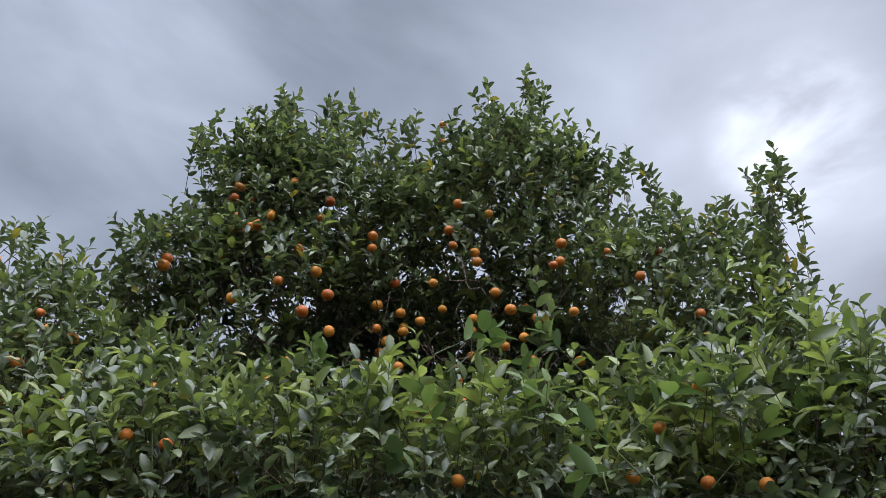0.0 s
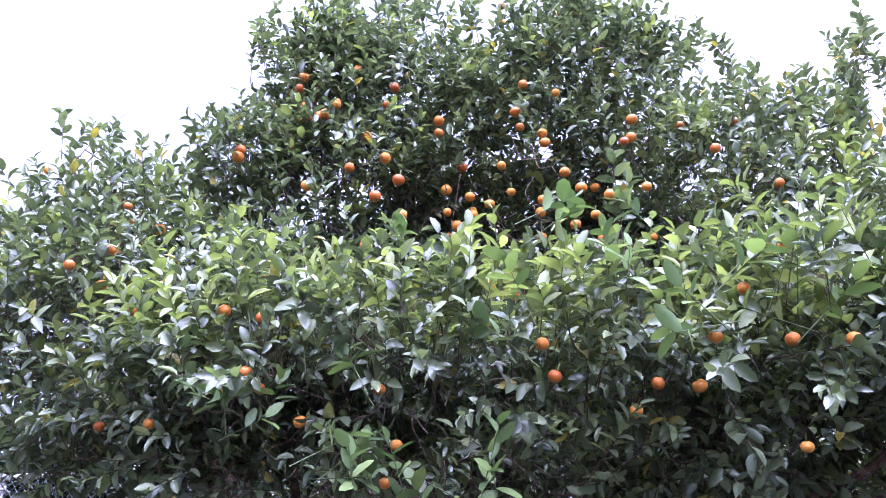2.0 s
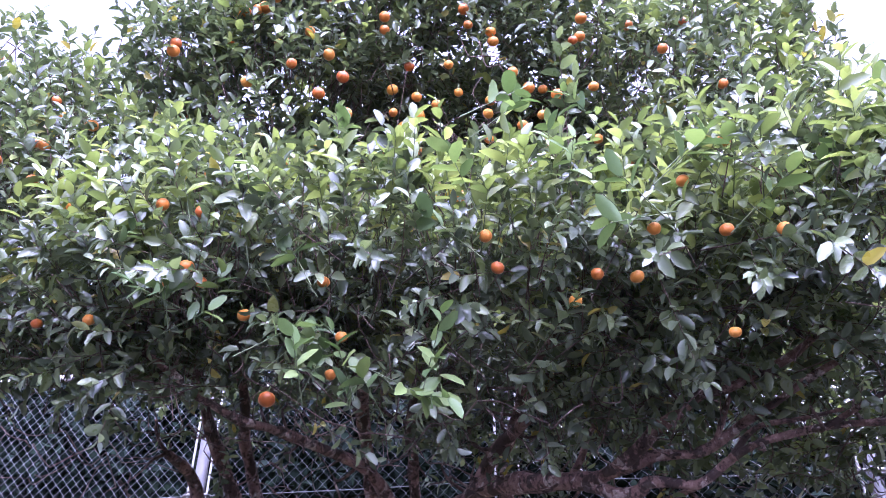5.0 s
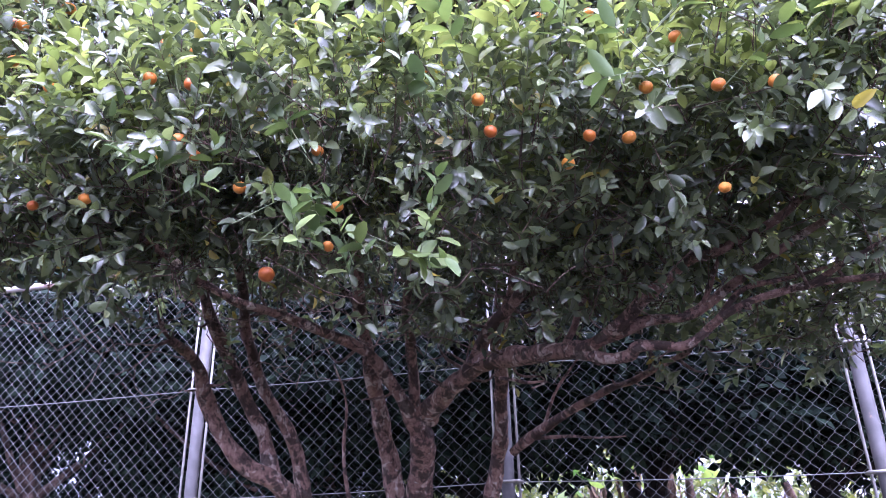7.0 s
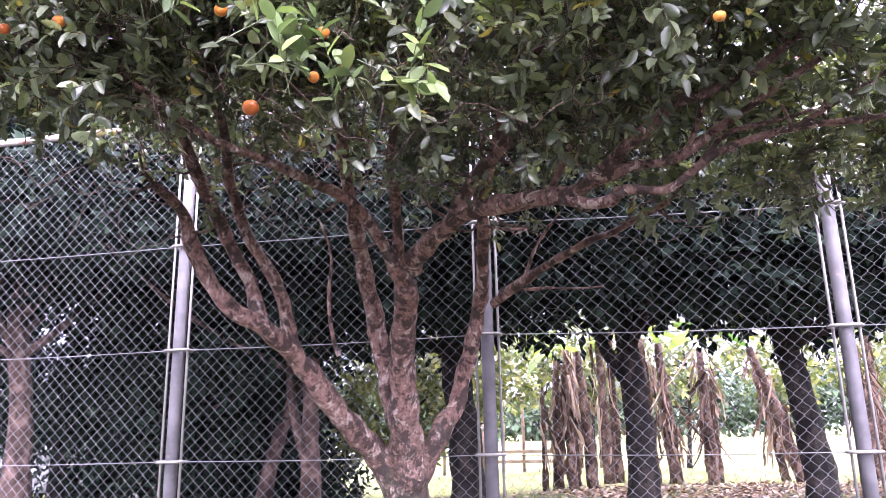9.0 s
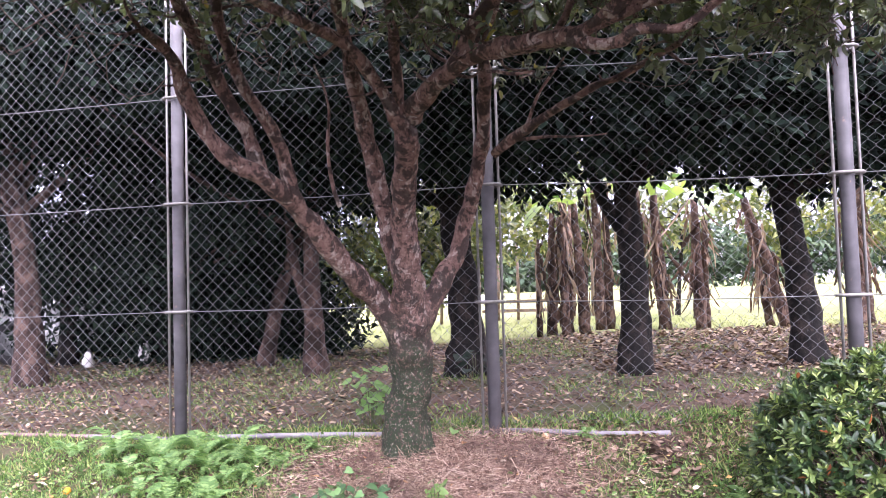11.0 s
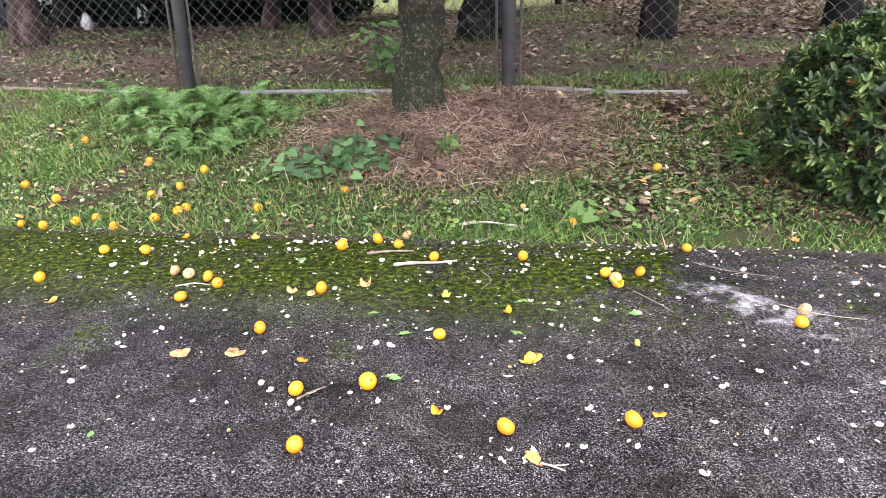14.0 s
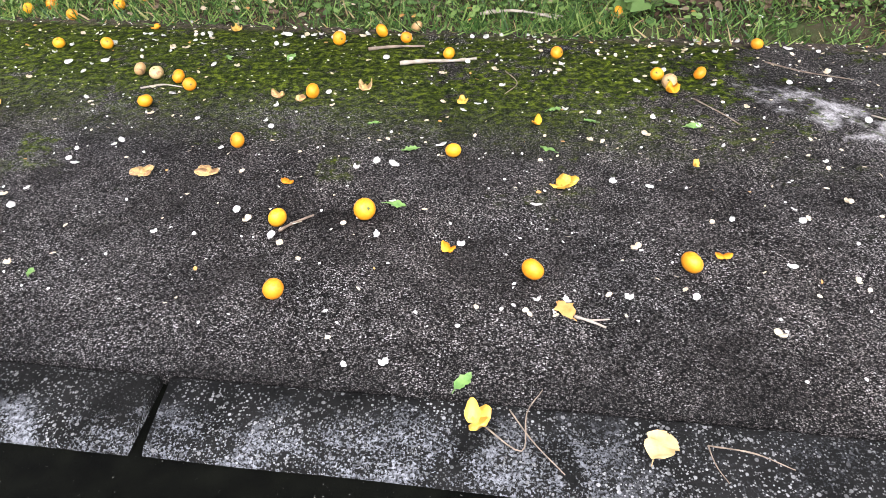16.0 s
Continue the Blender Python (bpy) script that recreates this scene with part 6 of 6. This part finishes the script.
def ixora_bush():
    bush = tagged(new("ixora_bush"), "dense rounded dark green bush with small red flowers", "bush")
    c = np.array((2.02, 4.00, 0.47))
    bush.location = (c[0], c[1], float(height(c[0], c[1])))
    shift = -np.array(bush.location)
    r = np.random.default_rng(81)
    q = np.array((0.65, 0.55, 0.455))
    n = 1500
    u = unit(r.normal(size=(n, 3)))
    lump = 1 + 0.13 * np.array([noise.noise(Vector(p * 2.4)) for p in u])
    p = c + u * q * (r.uniform(0.55, 1.0, (n, 1)) ** 0.35) * lump[:, None]
    ok = p[:, 2] > height(p[:, 0], p[:, 1]) + 0.02
    p, u = p[ok], u[ok]
    way = u * 0.7 + np.array((0, -0.05, 0.55)) + r.normal(scale=0.25, size=p.shape)
    m = shoots(p, way, r.uniform(0.04, 0.07, len(p)), 9, 0.058, 82)
    ob = link_mesh("foliage", triangles("foliage", *(lambda a: (a[0] + shift, a[1]))(scatter(*leaf_shape(0.36, 0.07, 0.12), m))), LEAF_BUSH, bush)
    ob["kind"] = "stuff"
    tip = r.permutation(len(p))[:700]
    m = shoots(p[tip] + u[tip] * 0.03, way[tip], r.uniform(0.03, 0.05, len(tip)), 8, 0.044, 83)
    ob = link_mesh("young_growth", triangles("young_growth", *(lambda a: (a[0] + shift, a[1]))(scatter(*leaf_shape(0.32, 0.08, 0.12), m))), LEAF_TIP, bush, "bright green young leaf tips")
    ob["kind"] = "stuff"
    ends = p[r.integers(0, len(p), 160)]
    foot = c + np.stack([r.normal(scale=0.10, size=160), r.normal(scale=0.10, size=160), np.full(160, -0.34)], 1)
    ob = link_mesh("stem_spray", triangles("stem_spray", *(lambda a: (a[0] + shift, a[1]))(prism_twigs(foot, ends, 0.006, 0.002))), BARK_TWIG, bush)
    ob["kind"] = "stuff"
    for x, y, z in ((1.98, 3.50, 0.82), (2.06, 3.52, 0.70), (1.92, 3.47, 0.50), (2.02, 3.55, 0.90), (1.72, 3.62, 0.56), (2.10, 3.50, 0.58)):
        k = 14
        way = unit(r.normal(size=(k, 3)) + np.array((0, -1.0, 0.8)))
        m = frames_for(way, unit(r.normal(size=(k, 3))), np.tile((x, y, z), (k, 1)) + shift, np.full(k, 0.022))
        link_mesh("flower", triangles("flower", *scatter(*leaf_shape(0.5, 0.02, 0.1), m)), FLOWER, bush)


ixora_bush()


# ---- fallen fruit, petals, peel and twigs ----
def build_tangerine(name, material, label, flat=0.86, radius=0.0255, group="fallen tangerines"):
    mesh = triangles(name, *ball(radius, flat, 12, 20, 0.003))
    ob = link_mesh(name, mesh, material)
    tagged(ob, label, "tangerine", group)
    star = []
    for k in range(5):
        a = k * 1.2566
        star += [(0.006 * math.cos(a), 0.006 * math.sin(a), 0), (0.0025 * math.cos(a + 0.63), 0.0025 * math.sin(a + 0.63), 0.0012)]
    v = [(0, 0, 0.003)] + star
    v = np.array(v) + np.array((0, 0, radius * flat - 0.0025))
    f = np.array([(0, 1 + k, 1 + (k + 1) % 10) for k in range(10)])
    link_mesh("calyx", triangles("calyx", v, f), CALYX, ob)
    return ob


def rest(x, y, radius, scale):
    z = float(height(x, y)) if y > edge(x) else 0.0
    return z + radius * scale * 0.93


ROAD_FRUIT = [(-1.794, 3.187), (-1.676, 3.491), (-1.49, 3.491), (-1.108, 3.197), (-1.049, 3.138), (-1.147, 3.011), (-0.628, 3.089), (-0.775, 2.766), (-0.628, 3.54), (-0.481, 3.618), (-0.383, 3.559), (-0.216, 3.412), (-0.157, 2.726), (0.156, 3.422), (0.47, 3.246), (0.607, 3.256), (0.852, 3.51), (1.058, 2.824), (-0.353, 2.423), (-0.559, 2.383), (-0.5, 2.119), (0.048, 2.207), (0.391, 2.246)]
BANK_FRUIT = [(-2.258, 3.834), (-2.13, 3.804), (-1.992, 3.853), (-1.903, 3.882), (-1.775, 3.794), (-1.607, 3.872), (-2.419, 4.837), (-2.482, 4.273), (-1.89, 4.526), (-1.724, 4.126), (-1.536, 4.399), (-1.606, 4.214), (-1.518, 3.941), (-1.488, 3.98), (-2.217, 4.098), (-1.114, 3.95), (-0.71, 4.106), (0.394, 3.744), (0.875, 4.241)]
PALE_FRUIT = [(-1.265, 3.256), (-1.196, 3.226), (-0.355, 3.666), (0.499, 3.187), (1.107, 2.922), (0.46, 5.161)]
fresh = build_tangerine("tangerine", PEEL, "ripe orange tangerine fallen on the ground")
spoilt = build_tangerine("tangerine", PEEL_PALE, "pale rotting tangerine on the ground", 0.75)
for thing, spots in ((fresh, ROAD_FRUIT + BANK_FRUIT), (spoilt, PALE_FRUIT)):
    for k, (x, y) in enumerate(spots):
        size = rnd.uniform(0.84, 1.0) if y > 2.6 else rnd.uniform(0.92, 1.08)
        m = pose(x, y, rest(x, y, 0.0245, size), rnd.uniform(-75, 75), rnd.uniform(-75, 75), rnd.uniform(0, 360))
        one = thing if k == 0 else copy_thing(thing, m)
        one.matrix_basis = m @ Matrix.Diagonal((size * rnd.uniform(0.92, 1.06), size, size * rnd.uniform(0.92, 1.10), 1))


def curl(seed, lobes, size, lift, broad=(0.6, 0.95)):
    """A torn piece of peel: lobes round a middle, curled up at their ends."""
    r = np.random.default_rng(seed)
    parts = []
    for k in range(lobes):
        a = (6.28 if lobes < 3 else 4.2) * k / lobes + r.uniform(-0.5, 0.5)
        v, f, rows, ln, w = [], [], 6, size * r.uniform(0.7, 1.2), size * r.uniform(*broad)
        for i in range(rows + 1):
            s = i / rows
            wid = w * math.sin(math.pi * (0.18 + 0.78 * s)) * 0.5 + 0.001
            y, z = ln * s * (1 - 0.25 * s), lift * s * s * r.uniform(0.6, 1.7) + 0.004
            for q, dz in ((-1, 0.25 * wid), (0, 0), (1, 0.25 * wid)):
                v.append((q * wid, y, z + dz))
        for i in range(rows):
            b = i * 3
            f += [(b, b + 1, b + 4), (b, b + 4, b + 3), (b + 1, b + 2, b + 5), (b + 1, b + 5, b + 4)]
        v = np.array(v)
        n = len(v)
        under = v - np.array((0, 0, 0.0022))
        f = f + [(c2 + n, b2 + n, a2 + n) for a2, b2, c2 in f]
        border = [0] + [i * 3 for i in range(1, rows + 1)] + [rows * 3 + 1] + [i * 3 + 2 for i in range(rows, -1, -1)] + [1]
        for i in range(len(border)):
            p0, p1 = border[i], border[(i + 1) % len(border)]
            f += [(p0, p1, p1 + n), (p0, p1 + n, p0 + n)]
        v = np.vstack([v, under])
        ca, sa = math.cos(a), math.sin(a)
        parts.append((v @ np.array([(ca, sa, 0), (-sa, ca, 0), (0, 0, 1)]), np.array(f)))
    return merge(parts)


for k, (x, y, lobes, size, lift, material, label) in enumerate((
        (0.126, 2.575, 4, 0.055, 0.022, PEEL_YELLOW, "torn yellow tangerine peel lying open"), (-0.063, 1.796, 3, 0.045, 0.02, PEEL_YELLOW, "curled yellow peel in the gutter"),
        (0.50, 3.14, 3, 0.034, 0.02, PEEL, "half-eaten tangerine lying on asphalt"), (-0.15, 3.05, 3, 0.03, 0.012, PEEL_YELLOW, "small torn piece of peel"), (0.08, 2.92, 2, 0.03, 0.012, PEEL, "small torn piece of peel"),
        (-1.64, 2.99, 4, 0.034, 0.014, PEEL_YELLOW, "flattened tangerine peel on asphalt"), (-0.14, 2.29, 2, 0.030, 0.015, PEEL, "scrap of orange peel on asphalt"), (-0.58, 2.57, 2, 0.028, 0.006, PEEL, "scrap of orange peel on asphalt"),
        (0.47, 2.29, 2, 0.026, 0.006, PEEL, "scrap of orange peel on asphalt"), (-0.47, 3.14, 3, 0.032, 0.02, PULP, "dried curl of tangerine peel"), (-0.74, 3.08, 3, 0.032, 0.012, PULP, "dried curl of tangerine peel"),
        (-0.99, 2.60, 3, 0.048, 0.006, PULP, "crushed tangerine pulp on asphalt"), (-0.81, 2.61, 4, 0.042, 0.006, PULP, "crushed tangerine pulp on asphalt"), (-1.05, 3.66, 4, 0.035, 0.012, PEEL_YELLOW, "flattened tangerine peel on asphalt"),
        (0.49, 2.69, 3, 0.020, 0.012, PEEL_YELLOW, "small crushed tangerine on asphalt"), (-0.66, 3.06, 3, 0.03, 0.008, PULP, "crushed tangerine pulp on asphalt"), (-1.38, 3.68, 3, 0.03, 0.012, PEEL, "torn orange peel on asphalt"))):
    ob = link_mesh("peel", triangles("peel", *curl(100 + k, lobes, size, lift)), material)
    ob.matrix_basis = pose(x, y, 0.002 if y < edge(x) else float(height(x, y)) + 0.01, 0, 0, rnd.uniform(0, 360))
    tagged(ob, label, "peel", "scraps of tangerine peel")


def loose_leaf(seed, length, width, wave):
    r = np.random.default_rng(seed)
    v, f, rows = [], [], 8
    for i in range(rows + 1):
        s = i / rows
        w = width * 0.5 * math.sin(math.pi * (0.04 + 0.94 * s)) ** 0.75 * (1 + 0.17 * r.normal())
        for q in (-1, -0.5, 0, 0.5, 1):
            v.append((q * w, length * s, 0.004 + wave * length * (0.5 * q * q + 0.3 * math.sin(4 * s + q)) + 0.002 * r.normal()))
    for i in range(rows):
        for k in range(4):
            b = i * 5 + k
            f += [(b, b + 1, b + 6), (b, b + 6, b + 5)]
    a = (np.array(v), np.array(f))
    return merge([a, tube([(0, 0, 0.003), (0.001, -length * 0.1, 0.004), (0.003, -length * 0.22, 0.003)], [0.0015, 0.0011, 0.0009], 5)])


for k, (x, y, ln, wd, wave, material, label) in enumerate((
        (0.235, 1.735, 0.060, 0.054, 0.16, DRY_LEAF, "round pale dry leaf on concrete"), (0.125, 2.075, 0.052, 0.044, 0.12, ORANGE_LEAF, "torn orange dead leaf on asphalt"), (0.50, 2.91, 0.050, 0.032, 0.05, GREEN_LEAF, "pale green leaf on asphalt"),
        (0.11, 3.00, 0.045, 0.022, 0.08, GREEN_LEAF, "green leaf fallen on asphalt"), (0.25, 2.93, 0.040, 0.022, 0.08, GREEN_LEAF, "green leaf fallen on asphalt"), (0.12, 2.75, 0.050, 0.020, 0.05, GREEN_LEAF, "green leaf fallen on asphalt"),
        (-0.31, 2.48, 0.052, 0.026, 0.10, GREEN_LEAF, "green leaf beside a tangerine"), (-0.78, 3.37, 0.05, 0.028, 0.1, GREEN_LEAF, "green leaf fallen on asphalt"), (-0.99, 3.38, 0.04, 0.022, 0.1, GREEN_LEAF, "green leaf fallen on asphalt"),
        (-0.26, 2.76, 0.045, 0.024, 0.1, GREEN_LEAF, "chewed green leaf on asphalt"), (-1.07, 2.18, 0.030, 0.018, 0.1, GREEN_LEAF, "small green leaf on asphalt"), (-0.39, 2.91, 0.035, 0.016, 0.08, GREEN_LEAF, "green leaf fallen on asphalt"),
        (-0.10, 1.87, 0.050, 0.020, 0.08, GREEN_LEAF, "dark green leaf on the gutter"), (0.52, 3.80, 0.06, 0.04, 0.1, ORANGE_LEAF, "orange dead leaf on the grass"), (0.78, 3.92, 0.055, 0.03, 0.1, DRY_LEAF, "yellow dead leaf on the grass"),
        (0.75, 4.1, 0.06, 0.03, 0.1, ORANGE_LEAF, "orange dead leaf on the grass"), (0.66, 3.60, 0.06, 0.03, 0.1, DRY_LEAF, "yellow dead leaf at the road edge"), (1.3, 3.58, 0.06, 0.03, 0.1, ORANGE_LEAF, "orange dead leaf at the road edge"),
        (0.30, 4.75, 0.06, 0.03, 0.1, DRY_LEAF, "yellow dead leaf on the straw"), (-0.5, 4.0, 0.05, 0.03, 0.1, DRY_LEAF, "yellow dead leaf on the grass"), (-0.05, 5.02, 0.07, 0.04, 0.1, ORANGE_LEAF, "orange dead leaf at the trunk"), (1.0, 4.05, 0.05, 0.03, 0.1, ORANGE_LEAF, "orange dead leaf on the grass"))):
    ob = link_mesh("fallen_leaf", triangles("fallen_leaf", *loose_leaf(200 + k, ln, wd, wave)), material)
    ob.matrix_basis = pose(x, y, 0.003 if y < edge(x) else float(height(x, y)) + 0.03, rnd.uniform(-6, 6), rnd.uniform(-6, 6), rnd.uniform(0, 360))
    tagged(ob, label, "leaf", "fallen leaves")

for points, r0, material, label in (
        ([(-0.38, 3.34, 0.012), (-0.30, 3.36, 0.012), (-0.2, 3.365, 0.012), (-0.12, 3.39, 0.01)], 0.0075, STICK_PALE, "thick broken twig on the moss"),
        ([(-0.51, 3.47, 0.01), (-0.42, 3.49, 0.012), (-0.31, 3.50, 0.01)], 0.006, STICK, "short dark twig on the moss"),
        ([(-0.55, 2.35, 0.006), (-0.52, 2.38, 0.009), (-0.48, 2.42, 0.006)], 0.0035, STICK, "small dark twig on asphalt"),
        ([(0.13, 2.08, 0.005), (0.16, 2.065, 0.007), (0.19, 2.05, 0.005)], 0.003, STICK_PALE, "forked bleached twig on asphalt"),
        ([(0.15, 2.07, 0.005), (0.175, 2.07, 0.006), (0.20, 2.075, 0.005)], 0.002, STICK_PALE, "thin bleached twig on asphalt"),
        ([(-0.12, 3.74, 0.03), (0.02, 3.73, 0.045), (0.17, 3.69, 0.03)], 0.006, STICK_PALE, "dry pale stalk lying in the grass"),
        ([(-0.10, 3.76, 0.03), (0.04, 3.72, 0.04), (0.19, 3.70, 0.03)], 0.004, STICK_PALE, "dry pale stalk lying in the grass"),
        ([(0.85, 3.39, 0.004), (0.95, 3.30, 0.008), (1.09, 3.25, 0.004)], 0.0025, STICK, "thin bent twig on asphalt"),
        ([(-0.05, 1.80, 0.0), (0.02, 1.74, 0.006), (0.03, 1.82, 0.008), (0.06, 1.88, 0.004)], 0.0014, STICK, "wiry curved stem in the gutter"),
        ([(0.0, 1.83, 0.004), (0.04, 1.76, 0.006), (0.09, 1.70, 0.002)], 0.0014, STICK, "wiry curved stem in the gutter"),
        ([(0.33, 1.77, 0.004), (0.40, 1.755, 0.008), (0.46, 1.73, 0.002)], 0.0014, STICK, "thin root-like stem in the gutter"),
        ([(0.33, 1.77, 0.004), (0.335, 1.73, 0.004), (0.35, 1.70, 0.0)], 0.0012, STICK, "thin root-like stem in the gutter"),
        ([(0.56, 3.1, 0.004), (0.62, 3.0, 0.006), (0.66, 2.93, 0.004)], 0.0022, STICK, "thin bent twig on asphalt"),
        ([(-0.02, 3.3, 0.004), (0.02, 3.2, 0.006), (-0.02, 3.12, 0.004)], 0.002, STICK, "thin bent twig on asphalt"),
        ([(1.05, 3.0, 0.004), (1.15, 2.92, 0.006), (1.3, 2.88, 0.004)], 0.002, STICK_PALE, "thin pale twig on asphalt"),
        ([(-1.22, 3.14, 0.004), (-1.15, 3.16, 0.008), (-1.08, 3.15, 0.004)], 0.003, STICK_PALE, "short pale twig on asphalt")):
    line = smooth_line(points, 5)
    base = Vector(points[0])
    radii = r0 * (1 - 0.35 * np.linspace(0, 1, len(line))) * (1 + 0.15 * np.sin(np.arange(len(line)) * 1.7))
    ob = link_mesh("twig", triangles("twig", *tube(line - np.array(base), radii, 7, 0.3)), material)
    ob.location = base + Vector((0, 0, float(height(base.x, base.y)) if base.y > edge(base.x) else 0.0))
    tagged(ob, label, "twig", "fallen twigs")

# petals blown over the road, thickest near the verge
cups = [triangles("petal", *curl(300 + k, n, size, 0.005, (0.8, 1.0))) for k, (n, size) in enumerate(((1, 0.021), (2, 0.013), (3, 0.011), (1, 0.027)))]
for k, mesh in enumerate(cups):
    mesh.materials.append(PETAL)
aged = [triangles("petal", *curl(310 + k, n, size, 0.005, (0.7, 1.0))) for k, (n, size) in enumerate(((2, 0.016), (3, 0.014)))]
for mesh in aged:
    mesh.materials.append(PETAL_AGED)
for k in range(215):
    y = 3.62 - 1.75 * rnd.random() ** 2.8
    x = rnd.uniform(-1.9, 1.75) if y > 2.9 else rnd.uniform(-1.4, 1.3)
    if y > edge(x) - 0.03:
        continue
    old = rnd.random() < 0.2
    ob = link_mesh("petal", rnd.choice(aged if old else cups), None)
    ob.matrix_basis = pose(x, y, 0.003, rnd.uniform(-10, 10), rnd.uniform(-10, 10), rnd.uniform(0, 360)) @ Matrix.Scale(rnd.uniform(0.7, 1.25), 4)
    tagged(ob, "browned petal on the asphalt" if old else "white citrus petal on the asphalt", "petal", "fallen petals")


def scraps(n, x0, x1, low, high, size, seed, on_bank):
    """Small torn bits strewn over the ground."""
    r = np.random.default_rng(seed)
    x = r.uniform(x0, x1, n)
    y = edge(x) + r.uniform(low, high, n) if on_bank else edge(x) - 1.7 * r.uniform(0.01, 1, n) ** 1.8
    way = unit(np.stack([r.normal(size=n), r.normal(size=n), r.normal(scale=0.2, size=n)], 1))
    up = unit(np.stack([r.normal(scale=0.4, size=n), r.normal(scale=0.4, size=n), np.ones(n)], 1))
    z = np.where(y > edge(x), height(x, y) + 0.028, 0.004)
    return scatter(*leaf_shape(0.75, 0.1, -0.1), frames_for(way, up, np.stack([x, y, z], 1), size * r.uniform(0.4, 1.3, n)))


stuff("petal_scraps", merge([scraps(1000, -2.2, 1.9, 0, 0, 0.009, 401, False), scraps(150, -3.0, 2.2, 0.02, 1.0, 0.017, 402, True)]), PETAL, "tiny white petal fragments strewn about", "petals")
stuff("rind_scraps", merge([scraps(520, -2.4, 2.0, 0, 0, 0.014, 403, False), scraps(170, -2.8, 2.0, 0.02, 1.3, 0.032, 404, True)]), PETAL_AGED, "small tan scraps of rind and leaf", "scraps")
stuff("yellow_scraps", merge([scraps(60, -2.2, 1.9, 0, 0, 0.013, 405, False), scraps(150, -2.8, 2.0, 0.02, 1.3, 0.034, 406, True)]), ORANGE_LEAF, "small orange scraps of leaf and rind", "scraps")
